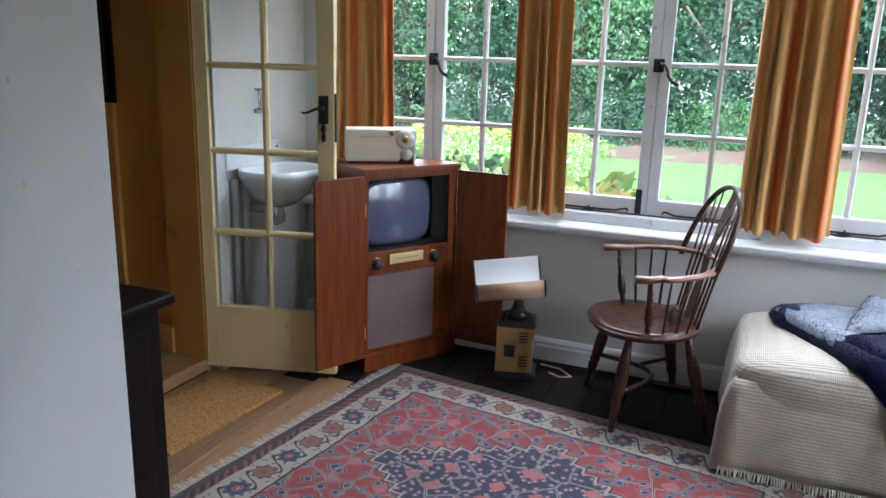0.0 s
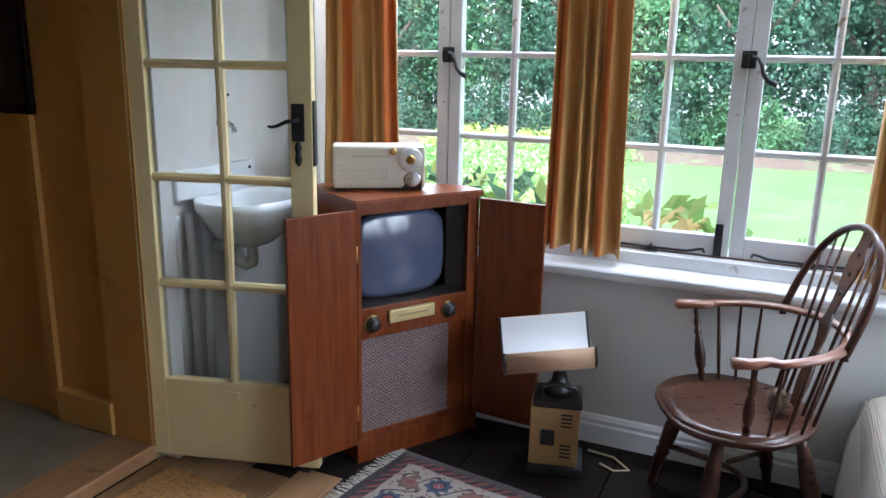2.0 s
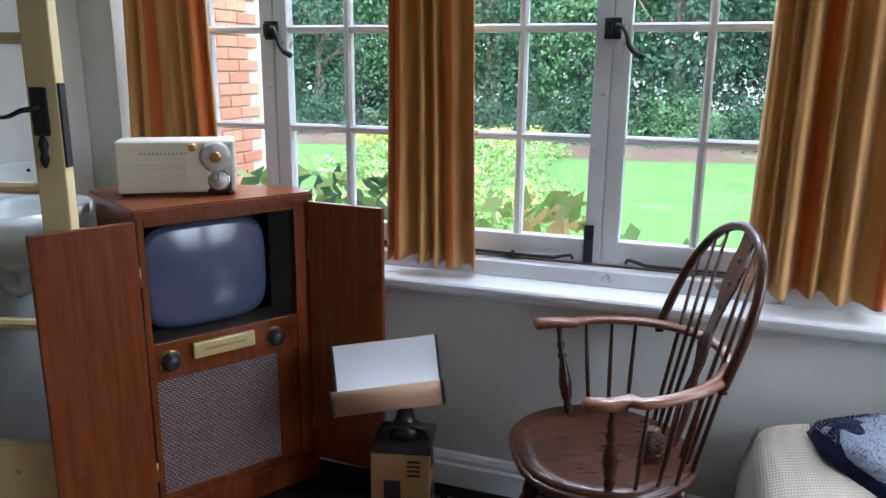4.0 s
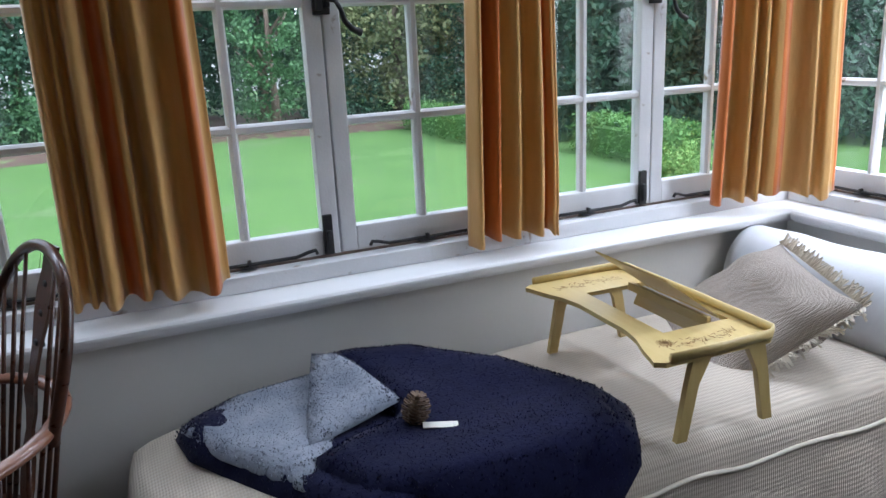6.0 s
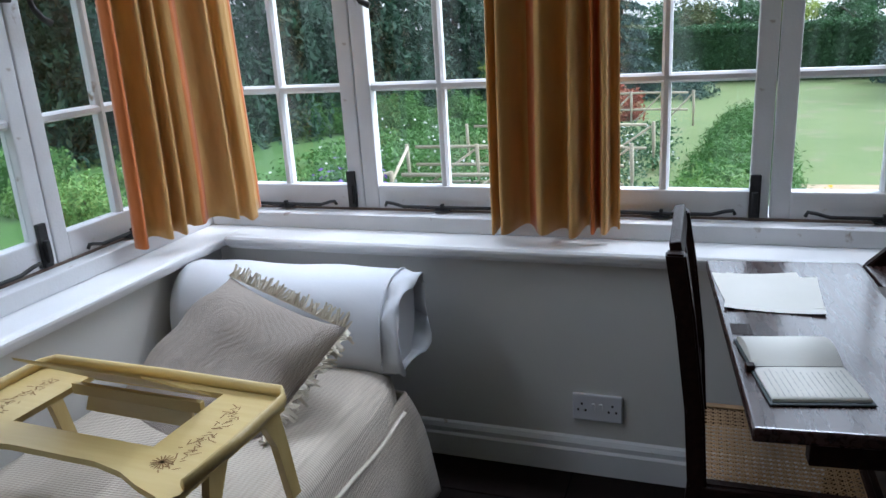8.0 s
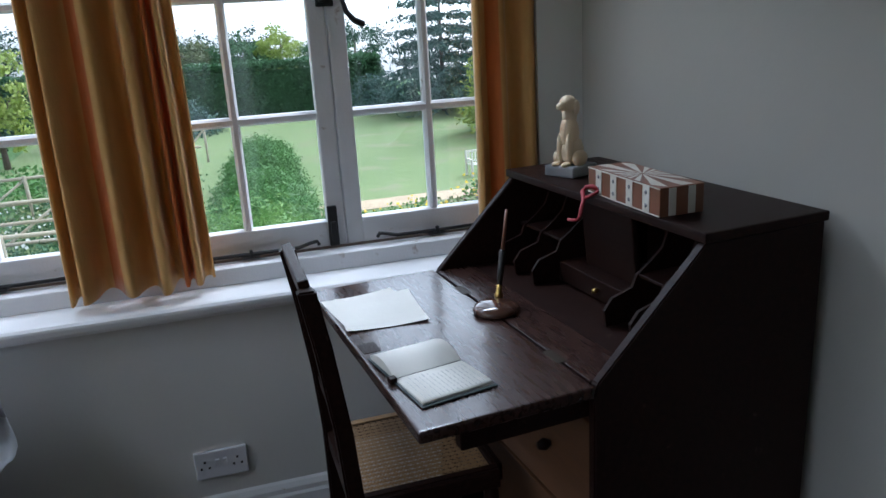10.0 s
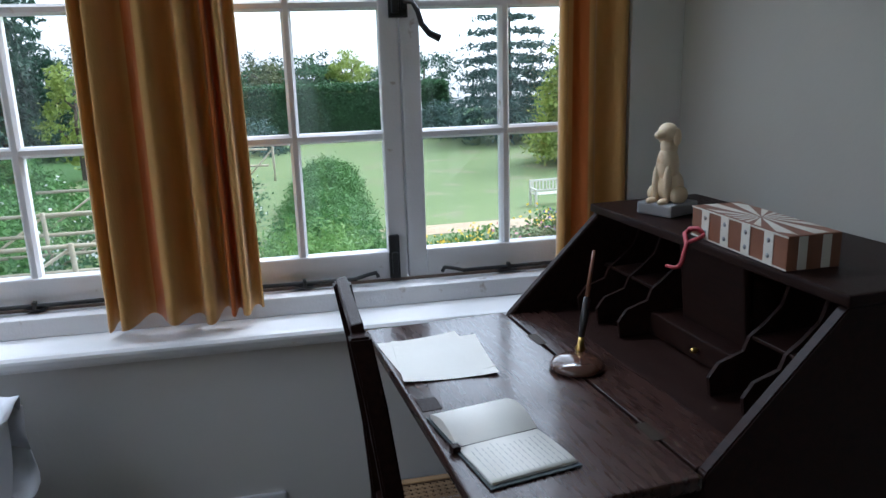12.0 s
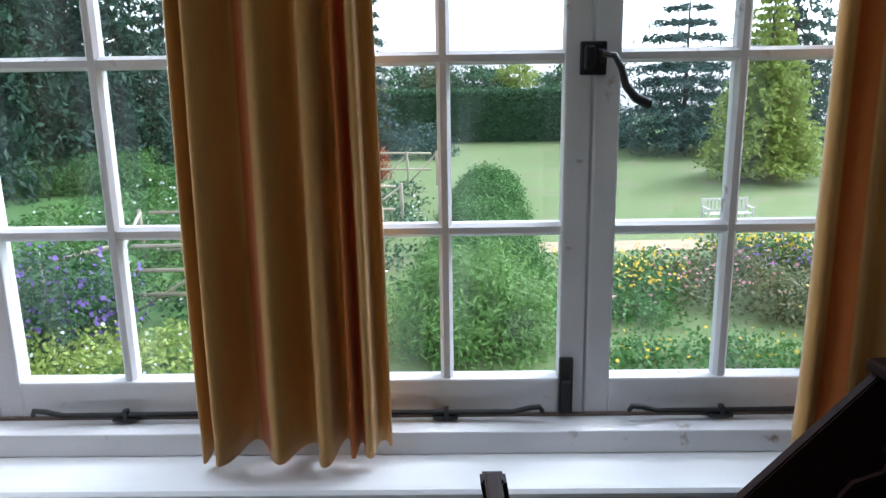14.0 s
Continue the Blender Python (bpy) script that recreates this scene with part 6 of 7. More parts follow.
def rug_material():
    m = bpy.data.materials.new("persian_wool")
    m.use_nodes = True
    n, l = m.node_tree.nodes, m.node_tree.links
    p = n["Principled BSDF"]
    p.inputs["Roughness"].default_value = 0.95
    p.inputs["Sheen Weight"].default_value = 0.15
    tc = n.new("ShaderNodeTexCoord")
    sep = n.new("ShaderNodeSeparateXYZ")
    l.new(tc.outputs["Object"], sep.inputs[0])

    def op(kind, a, b=None, c=None):
        x = n.new("ShaderNodeMath")
        x.operation = kind
        for i, v in enumerate((a, b, c)):
            if v is None:
                continue
            if isinstance(v, (int, float)):
                x.inputs[i].default_value = v
            else:
                l.new(v, x.inputs[i])
        return x.outputs[0]

    def mix(f, a, b):
        x = n.new("ShaderNodeMix")
        x.data_type = "RGBA"
        l.new(f, x.inputs["Factor"])
        for k, v in (("A", a), ("B", b)):
            if isinstance(v, tuple):
                x.inputs[k].default_value = (*v, 1)
            else:
                l.new(v, x.inputs[k])
        return x.outputs["Result"]

    def stops(f, rows):
        r = n.new("ShaderNodeValToRGB")
        r.color_ramp.interpolation = "CONSTANT"
        e = r.color_ramp.elements
        e[0].position, e[0].color = rows[0][0], (*rows[0][1], 1)
        e[1].position, e[1].color = rows[1][0], (*rows[1][1], 1)
        for pos, col in rows[2:]:
            k = e.new(pos)
            k.color = (*col, 1)
        l.new(f, r.inputs[0])
        return r.outputs[0]

    red, rose, navy_, blue = (0.36, 0.038, 0.042), (0.50, 0.14, 0.13), (0.018, 0.022, 0.06), (0.06, 0.11, 0.22)
    cream, dark, sand = (0.50, 0.43, 0.36), (0.035, 0.014, 0.018), (0.24, 0.12, 0.075)
    # a little waviness, as hand knotting has
    wob = n.new("ShaderNodeTexNoise")
    wob.inputs["Scale"].default_value = 9
    l.new(tc.outputs["Object"], wob.inputs["Vector"])
    wv = op("MULTIPLY", op("SUBTRACT", wob.outputs["Fac"], 0.5), 0.03)
    ax = op("ADD", op("ABSOLUTE", sep.outputs["X"]), wv)
    ay = op("ADD", op("ABSOLUTE", sep.outputs["Y"]), wv)
    edge = op("MINIMUM", op("SUBTRACT", 0.98, ax), op("SUBTRACT", 0.78, ay))
    comb = n.new("ShaderNodeCombineXYZ")
    l.new(ax, comb.inputs[0])
    l.new(ay, comb.inputs[1])

    def cells(scale, rnd, metric="MANHATTAN", feature="F1"):
        v = n.new("ShaderNodeTexVoronoi")
        v.voronoi_dimensions = "2D"
        v.feature = feature
        if feature == "F1":
            v.distance = metric
        v.inputs["Scale"].default_value = scale
        v.inputs["Randomness"].default_value = rnd
        l.new(comb.outputs[0], v.inputs["Vector"])
        return v

    big = cells(5.5, 0.5)
    small = cells(26, 0.8)
    mid = cells(14, 0.6)
    line = cells(8.0, 0.85, feature="DISTANCE_TO_EDGE")
    lim = op("ADD", op("MULTIPLY", ax, 1.0), op("MULTIPLY", ay, 1.35))
    tooth = op("MULTIPLY", op("PINGPONG", op("SUBTRACT", ax, ay), 0.05), 1.2)
    lim = op("ADD", lim, tooth)
    small_c = stops(small.outputs["Distance"], [(0.0, cream), (0.14, rose), (0.26, blue), (0.36, navy_), (0.9, dark)])
    mid_c = stops(mid.outputs["Distance"], [(0.0, navy_), (0.14, blue), (0.24, cream), (0.30, navy_), (0.40, rose), (0.5, red)])
    field = mix(op("LESS_THAN", lim, 0.62), mid_c, small_c)
    field = mix(op("LESS_THAN", big.outputs["Distance"], 0.2), field, rose)
    field = mix(op("LESS_THAN", line.outputs["Distance"], 0.036), field, cream)
    field = mix(op("LESS_THAN", line.outputs["Distance"], 0.015), field, navy_)
    # medallion with stepped rim
    ring = op("MULTIPLY", op("GREATER_THAN", lim, 0.615), op("LESS_THAN", lim, 0.635))
    field = mix(ring, field, cream)
    field = mix(op("MULTIPLY", op("GREATER_THAN", lim, 0.635), op("LESS_THAN", lim, 0.65)), field, dark)
    # cream border: rosettes of two kinds in turn, tied by a vine
    end = op("LESS_THAN", op("SUBTRACT", 0.98, ax), op("SUBTRACT", 0.78, ay))
    along = op("ADD", ax, op("MULTIPLY", end, op("SUBTRACT", ay, ax)))
    step_ = op("MULTIPLY", along, 7.5)
    uu = op("DIVIDE", op("SUBTRACT", op("FRACT", step_), 0.5), 7.5)
    vv = op("SUBTRACT", edge, 0.147)
    rad = op("SQRT", op("ADD", op("MULTIPLY", uu, uu), op("MULTIPLY", vv, vv)))
    petal = op("COSINE", op("MULTIPLY", op("ARCTAN2", vv, uu), 8.0))
    rad = op("MULTIPLY", op("MULTIPLY", rad, 15.0), op("ADD", 1.0, op("MULTIPLY", petal, 0.13)))
    kind_a = stops(rad, [(0.0, cream), (0.08, red), (0.2, rose), (0.27, navy_), (0.5, blue), (0.62, navy_), (0.68, cream)])
    kind_b = stops(rad, [(0.0, red), (0.15, sand), (0.3, rose), (0.36, sand), (0.6, dark), (0.66, cream)])
    odd = op("LESS_THAN", op("FRACT", op("MULTIPLY", step_, 0.5)), 0.5)
    bor = mix(odd, kind_a, kind_b)
    vine_ = op("ABSOLUTE", op("SUBTRACT", vv, op("MULTIPLY", op("SINE", op("MULTIPLY", step_, 6.2832)), 0.05)))
    out_ = op("GREATER_THAN", rad, 0.68)
    bor = mix(op("MULTIPLY", op("LESS_THAN", vine_, 0.008), out_), bor, dark)
    fleck = cells(30, 0.9)
    bor = mix(op("MULTIPLY", op("LESS_THAN", fleck.outputs["Distance"], 0.2), out_), bor, sand)
    guard = stops(op("FRACT", op("MULTIPLY", op("ADD", ax, ay), 22)), [(0.0, dark), (0.55, sand), (0.75, red)])
    col = mix(op("LESS_THAN", edge, 0.235), field, dark)
    col = mix(op("LESS_THAN", edge, 0.225), col, bor)
    col = mix(op("LESS_THAN", edge, 0.068), col, guard)
    col = mix(op("LESS_THAN", edge, 0.03), col, dark)
    # worn patches and pile
    wear = n.new("ShaderNodeTexNoise")
    wear.inputs["Scale"].default_value, wear.inputs["Detail"].default_value = 5, 8
    l.new(tc.outputs["Object"], wear.inputs["Vector"])
    hs = n.new("ShaderNodeHueSaturation")
    mr = n.new("ShaderNodeMapRange")
    mr.inputs["To Min"].default_value, mr.inputs["To Max"].default_value = 0.36, 0.66
    l.new(wear.outputs["Fac"], mr.inputs["Value"])
    l.new(mr.outputs[0], hs.inputs["Value"])
    l.new(col, hs.inputs["Color"])
    l.new(hs.outputs[0], p.inputs["Base Color"])
    nb = n.new("ShaderNodeTexNoise")
    nb.inputs["Scale"].default_value = 320
    l.new(tc.outputs["Object"], nb.inputs["Vector"])
    bp = n.new("ShaderNodeBump")
    bp.inputs["Strength"].default_value, bp.inputs["Distance"].default_value = 0.6, 0.003
    l.new(nb.outputs["Fac"], bp.inputs["Height"])
    l.new(bp.outputs[0], p.inputs["Normal"])
    return m


ang = -8.0
RUG = pose(-1.0, 3.57, 0, 0, 0, ang) @ pose(0.985, -0.785, 0)
rug = thing("rug", "red and navy persian rug with cream border and fringes", "rug", RUG)
rb = bmesh.new()
nx, ny = 44, 34
vs = [[rb.verts.new((-0.98 + 1.96 * i / nx, -0.78 + 1.56 * j / ny, 0.0095 + 0.0035 * noise.noise((i * 0.2, j * 0.2, 0)))) for j in range(ny + 1)] for i in range(nx + 1)]
for i in range(nx):
    for j in range(ny):
        rb.faces.new((vs[i][j], vs[i + 1][j], vs[i + 1][j + 1], vs[i][j + 1])).smooth = True
pile = part("knotted_face", rb, rug_material(), rug)
pile.modifiers.new("thick", "SOLIDIFY").thickness = 0.008
fringe_c = surface("rug_fringe", (0.52, 0.47, 0.40), (0.4, 0.35, 0.3), 30, 0.9, 0.3, 150)
rng = random.Random(11)
for s in (-1, 1):
    fr_ = bmesh.new()
    for i in range(330):
        y = -0.78 + 1.56 * i / 329 + rng.uniform(-0.003, 0.003)
        L = rng.uniform(0.035, 0.06)
        dy = rng.uniform(-0.022, 0.022)
        z0, z1 = 0.009, rng.uniform(0.003, 0.010)
        pts = ((s * 0.975, y - 0.0026, z0), (s * 0.975, y + 0.0026, z0), (s * (0.98 + L), y + dy + 0.0018, z1), (s * (0.98 + L), y + dy - 0.0018, z1))
        fr_.faces.new([fr_.verts.new(p) for p in pts])
    tagged(part("fringe", fr_, fringe_c, rug, "cream cotton fringe"), kind="stuff")

# coir doormat before the step
coir = surface("coir", (0.34, 0.165, 0.045), (0.45, 0.235, 0.07), 60, 0.95, 1.0, 260, spot=(0.22, 0.12, 0.045), spot_scale=70, spot_at=0.55)
MT = pose(-1.545, 2.745, 0, 0, 0, -5)
mb = bmesh.new()
box(mb, -0.18, 0.18, -0.34, 0.31, 0.001, 0.017)
bmesh.ops.subdivide_edges(mb, edges=mb.edges[:], cuts=14, use_grid_fill=True)
for v in mb.verts:
    k = noise.noise(v.co * 30) * 0.003
    v.co += Vector((k, k, k * 0.5 if v.co.z > 0.01 else 0))
whole("doormat", turned(mb, MT), coir, "tan coir doormat before the threshold step", "doormat")
# thin black sheet laid down as the shadow gap by the door foot
whole("floor_shadow", rbox(-1.60, -1.24, 3.27, 3.44, 0.0, 0.004, 0.001, 1), black_iron, "flat black sheet on the boards, standing for shadow by the door foot", "floor plate")

# ---- floorboards ----
floor_ob = bpy.data.objects["floor"]
bw_ = 0.172
x = WX + 0.002
i = 0
meshes = {}


def board(x0, w, y0, y1, material, key):
    L = round(y1 - y0, 3)
    k = (key, w, L)
    if k not in meshes:
        bm = bmesh.new()
        box(bm, 0, w - 0.004, 0, L - 0.003, -0.014, 0.0)
        bmesh.ops.bevel(bm, geom=[e for e in bm.edges if all(v.co.z > -0.001 for v in e.verts)], offset=0.0025, segments=1, affect="EDGES")
        d = bpy.data.meshes.new("board")
        bm.to_mesh(d)
        bm.free()
        d.materials.append(material)
        meshes[k] = d
    o = new("board", meshes[k])
    o.parent = floor_ob
    o.location = (x0, y0, 0)


while x < EX - 0.01:
    w = min(bw_, EX - x)
    w = round(w, 3)
    if x < -0.2:
        cut = 3.30 if i % 2 else 3.22
        board(x, w, -1.5, 1.2, dark_boards, "d")
        board(x, w, 1.2, cut, pine_boards, "p")
        board(x, w, cut, NY - 0.004, dark_boards, "d")
    else:
        board(x, w, -1.5, 2.2 + 0.3 * (i % 3), dark_boards, "d")
        board(x, w, 2.2 + 0.3 * (i % 3), NY - 0.004, dark_boards, "d")
    x += w
    i += 1

# ---- the garden below ----
lawn = surface("lawn", (0.044, 0.112, 0.017), (0.064, 0.14, 0.026), 0.35, 0.9, 0.8, 60, spot=(0.075, 0.135, 0.04), spot_scale=0.5, spot_at=0.6, detail=10)
bm = bmesh.new()
c = bm.verts.new((5, 15, GROUND))
ring = [bm.verts.new((5 + 70 * math.cos(k * math.tau / 48), 15 + 70 * math.sin(k * math.tau / 48), GROUND)) for k in range(48)]
# the land falls away beyond the garden
rim = [bm.verts.new((5 + 900 * math.cos(k * math.tau / 48), 15 + 900 * math.sin(k * math.tau / 48), GROUND - 60)) for k in range(48)]
for k in range(48):
    bm.faces.new((c, ring[k], ring[(k + 1) % 48]))
    bm.faces.new((ring[k], rim[k], rim[(k + 1) % 48], ring[(k + 1) % 48]))
structure("ground", bm, lawn, "green mown lawn", "lawn")
dry_lawn = surface("dry_lawn", (0.115, 0.165, 0.05), (0.15, 0.195, 0.068), 0.3, 0.9, 0.8, 60, spot=(0.17, 0.185, 0.085), spot_scale=0.6, spot_at=0.58, detail=10)
bm = bmesh.new()
bm.faces.new([bm.verts.new((x_, y_, GROUND + 0.012)) for x_, y_ in ((11, -16), (48, -16), (50, 12), (32, 11), (11, 6))])
structure("lawn_east", bm, dry_lawn, "pale dry mown lawn by the path", "lawn")
path_m = surface("gravel_path", (0.44, 0.34, 0.22), (0.36, 0.27, 0.17), 3, 0.95, 0.8, 40)
bm = bmesh.new()
pp = []
for i in range(21):
    t = i / 20
    pp.append((20.2 + 0.3 * math.sin(t * 2.2), 1.6 - 18 * t))
lo = [bm.verts.new((a - 0.55, b, GROUND + 0.03)) for a, b in pp]
hi = [bm.verts.new((a + 0.55, b, GROUND + 0.03)) for a, b in pp]
for i in range(20):
    bm.faces.new((lo[i], hi[i], hi[i + 1], lo[i + 1]))
structure("path", bm, path_m, "pale gravel garden path", "path")
soil = surface("bare_soil", (0.06, 0.036, 0.026), (0.085, 0.052, 0.038), 2, 0.95, 0.8, 30, spot=(0.1, 0.14, 0.05), spot_scale=1.5, spot_at=0.58)
bm = bmesh.new()
a = [bm.verts.new((x_, 39.6 + 0.9 * math.sin(x_ * 0.3), GROUND + 0.01)) for x_ in range(-30, 17, 2)]
b = [bm.verts.new((x_, 43.0 + 0.5 * math.sin(x_ * 0.5), GROUND + 0.3)) for x_ in range(-30, 17, 2)]
d = [bm.verts.new((x_, 52.0, GROUND + 0.4)) for x_ in range(-30, 17, 2)]
for r, s in ((a, b), (b, d)):
    for i in range(len(r) - 1):
        bm.faces.new((r[i], r[i + 1], s[i + 1], s[i]))
structure("bank", bm, soil, "bare reddish earth bank under the trees", "bank")

leaf_dark = leafy("leaf_dark", (0.014, 0.042, 0.024), (0.036, 0.085, 0.048))
leaf_mid = leafy("leaf_mid", (0.03, 0.08, 0.032), (0.07, 0.15, 0.06))
leaf_light = leafy("leaf_light", (0.10, 0.21, 0.05), (0.2, 0.32, 0.09))
leaf_yellow = leafy("leaf_yellow", (0.2, 0.28, 0.05), (0.34, 0.4, 0.1))
leaf_blue = leafy("leaf_blue", (0.035, 0.075, 0.06), (0.085, 0.14, 0.12))
leaf_olive = leafy("leaf_olive", (0.08, 0.11, 0.045), (0.16, 0.17, 0.08))
leaf_red = leafy("leaf_red", (0.22, 0.05, 0.03), (0.3, 0.1, 0.05))
leaf_fresh = leafy("leaf_fresh", (0.055, 0.14, 0.035), (0.12, 0.24, 0.065))
leaf_vine = leafy("leaf_vine", (0.14, 0.26, 0.05), (0.32, 0.36, 0.12))
leaf_autumn = leafy("leaf_autumn", (0.45, 0.28, 0.10), (0.5, 0.36, 0.16))
fl_purple = leafy("flower_purple", (0.14, 0.08, 0.32), (0.24, 0.15, 0.45))
fl_yellow = leafy("flower_yellow", (0.62, 0.42, 0.03), (0.75, 0.55, 0.06))
fl_white = leafy("flower_white", (0.6, 0.6, 0.56), (0.75, 0.75, 0.7))
fl_pink = leafy("flower_pink", (0.5, 0.2, 0.22), (0.6, 0.32, 0.34))
bark = surface("bark", (0.075, 0.055, 0.04), (0.12, 0.09, 0.07), 6, 0.95, 0.8, 20, stretch=(3, 3, 0.6))
pole_wood = surface("rustic_pole", (0.34, 0.29, 0.2), (0.42, 0.37, 0.28), 6, 0.9, 0.5, 30)
nrng = np.random.default_rng(7)


def leaves(name, centres, normals, size, material, parent=None, aspect=0.55, droop=0.0, flat=0.0):
    """One mesh of small four-cornered leaves at the given places, facing roughly along normals."""
    n_ = len(centres)
    r = nrng.normal(size=(n_, 3)) * (1 - flat) + normals
    r[:, 2] += 0.2
    r /= np.linalg.norm(r, axis=1)[:, None] + 1e-9
    t = np.cross(r, nrng.normal(size=(n_, 3)))
    t /= np.linalg.norm(t, axis=1)[:, None] + 1e-9
    t[:, 2] -= droop
    b_ = np.cross(r, t)
    s = size * nrng.uniform(0.6, 1.35, (n_, 1))
    v = np.stack([centres - t * s * 0.5, centres + b_ * s * 0.5 * aspect, centres + t * s * 0.5, centres - b_ * s * 0.5 * aspect], 1).reshape(-1, 3)
    f = np.arange(4 * n_).reshape(-1, 4)
    d_ = bpy.data.meshes.new(name)
    d_.from_pydata(v.tolist(), [], f.tolist())
    d_.materials.append(material)
    o = new(name, d_)
    if parent is not None:
        o.parent = parent
    return o


def clumps(radii, count, per, spread, squash=1.0, low=-0.6):
    """Places and outward directions of leaves, in clumps over an ellipsoid."""
    k = nrng.normal(size=(count * 3, 3))
    k /= np.linalg.norm(k, axis=1)[:, None]
    k = k[k[:, 2] > low][:count]
    depth = nrng.uniform(0.5, 1.05, (len(k), 1))
    c_ = k * depth * np.array(radii)
    p_ = np.repeat(c_, per, 0) + nrng.normal(size=(len(k) * per, 3)) * spread * np.array([1, 1, squash])
    return p_, np.repeat(k, per, 0)


def broad_tree(x, y, h, r, material, label, clump=90, per=38, size=0.42, trunk=True, low=-0.75, name="tree"):
    t = thing(name, label, "tree", pose(x, y, GROUND), "garden trees")
    if trunk:
        tb_ = tube([(0, 0, -0.2), (0.1, 0.05, h * 0.2), (0.05, 0.1, h * 0.45), (0.1, 0, h * 0.75)], lambda u: 0.03 * h * (1 - 0.7 * u), 8)
        for k in range(5):
            a_ = k * 1.3 + x
            z_ = h * (0.25 + 0.09 * k)
            join(tb_, tube([(0.05, 0.05, z_), (0.4 * r * math.cos(a_), 0.4 * r * math.sin(a_), z_ + 0.12 * h), (0.75 * r * math.cos(a_), 0.75 * r * math.sin(a_), z_ + 0.2 * h)], lambda u: 0.012 * h * (1 - 0.7 * u), 6))
        part("trunk", tb_, bark, t)
    p_, n_ = clumps((r, r, h * 0.5), clump, per, r * 0.11, 0.7, low)
    p_[:, 2] += h * 0.52
    p_ = p_[p_[:, 2] > 0.1]
    n_ = n_[: len(p_)]
    leaves("crown", p_, n_, size, material, t)
    return t


def conifer(x, y, h, r, material, label, tiers=16, per=90, size=0.5, droop=0.35, name="conifer", base=0.06):
    t = thing(name, label, "tree", pose(x, y, GROUND), "garden trees")
    part("trunk", tube([(0, 0, -0.2), (0, 0, h * 0.5), (0, 0, h * 0.97)], lambda u: 0.015 * h * (1 - 0.95 * u) + 0.01, 8), bark, t)
    ps, ns = [], []
    for i in range(tiers):
        u = base + (1 - base) * i / tiers
        rad = r * (1 - u) ** 0.8 + 0.1
        nb_ = max(5, int(13 * (1 - u) + 4))
        for k in range(nb_):
            a_ = math.tau * (k + nrng.uniform(-0.3, 0.3)) / nb_ + i
            L = rad * nrng.uniform(0.7, 1.1)
            m_ = max(10, int(per * L / r))
            s = nrng.uniform(0.1, 1, m_) ** 0.7
            q = np.stack([np.cos(a_) * s * L, np.sin(a_) * s * L, h * u - droop * s * s * L * 0.7 + 0.05 * L], 1)
            q += nrng.normal(size=q.shape) * np.array([0.10, 0.10, 0.06]) * L * 0.8
            ps.append(q)
            ns.append(np.tile([math.cos(a_) * 0.4, math.sin(a_) * 0.4, 0.9], (m_, 1)))
    leaves("crown", np.concatenate(ps), np.concatenate(ns), size, material, t, 0.35, droop)
    return t


def shrub(x, y, r, h, material, label, count=70, per=45, size=0.14, name="shrub", aspect=0.4, category="shrub"):
    t = thing(name, label, category, pose(x, y, GROUND), "garden shrubs")
    part("stem", tube([(0, 0, -0.05), (0.02, 0, h * 0.3), (0, 0.03, h * 0.6)], 0.04, 6), bark, t)
    p_, n_ = clumps((r, r, h), count, per, r * 0.11, 1.0, -0.05)
    keep = p_[:, 2] > 0.02
    leaves("crown", p_[keep], n_[keep], size, material, t, aspect)
    return t


def hedge(x0, x1, y0, y1, h, material, label, density=60, size=0.16):
    t = thing("hedge", label, "hedge", pose(0, 0, GROUND), "garden hedges")
    area = max(0.5, ((x1 - x0) + (y1 - y0)) * 2 * h + (x1 - x0) * (y1 - y0))
    n_ = int(density * area)
    p_ = np.stack([nrng.uniform(x0, x1, n_), nrng.uniform(y0, y1, n_), nrng.uniform(0, h, n_)], 1)
    # push the leaves to the faces
    f = nrng.integers(0, 3, n_)
    p_[f == 0, 2] = h
    p_[f == 1, 1] = np.where(nrng.random((f == 1).sum()) < 0.5, y0, y1)
    p_[f == 2, 0] = np.where(nrng.random((f == 2).sum()) < 0.5, x0, x1)
    p_ += nrng.normal(size=p_.shape) * 0.11
    core = bmesh.new()
    box(core, x0 + 0.4, x1 - 0.4, y0 + 0.4, y1 - 0.4, 0, h - 0.35)
    part("core", core, material, t)
    leaves("foliage", p_, np.zeros_like(p_) + [0, 0, 0.4], size, material, t)
    return t


def plants(name, x0, x1, y0, y1, h, material, label, n_, size, flower=None, fl_n=0, fl_size=0.07, tall=1.0, category="flower bed"):
    """A patch of border plants nobody could count."""
    cx_, cy_ = nrng.uniform(x0, x1, n_ // 40), nrng.uniform(y0, y1, n_ // 40)
    hh = nrng.uniform(0.5, 1.0, n_ // 40) * h
    k = nrng.integers(0, len(cx_), n_)
    z_ = nrng.uniform(0.0, 1.0, n_) ** 0.7 * hh[k]
    sp = 0.28 * (1 - 0.4 * z_ / h)
    p_ = np.stack([cx_[k] + nrng.normal(size=n_) * sp, cy_[k] + nrng.normal(size=n_) * sp, GROUND + z_], 1)
    o = leaves(name, p_, np.zeros_like(p_) + [0, 0, 0.5], size, material)
    tagged(o, label, category, kind="stuff")
    if flower is not None:
        k = nrng.integers(0, len(cx_), fl_n)
        p_ = np.stack([cx_[k] + nrng.normal(size=fl_n) * 0.25, cy_[k] + nrng.normal(size=fl_n) * 0.25, GROUND + hh[k] * nrng.uniform(0.75, 1.12, fl_n)], 1)
        o = leaves("blossom", p_, np.zeros_like(p_) + [-0.5, 0, 0.8], fl_size, flower, None, 0.95, 0, 0.4)
        tagged(o, "small bright blossoms over the border plants", "flowers", kind="stuff")


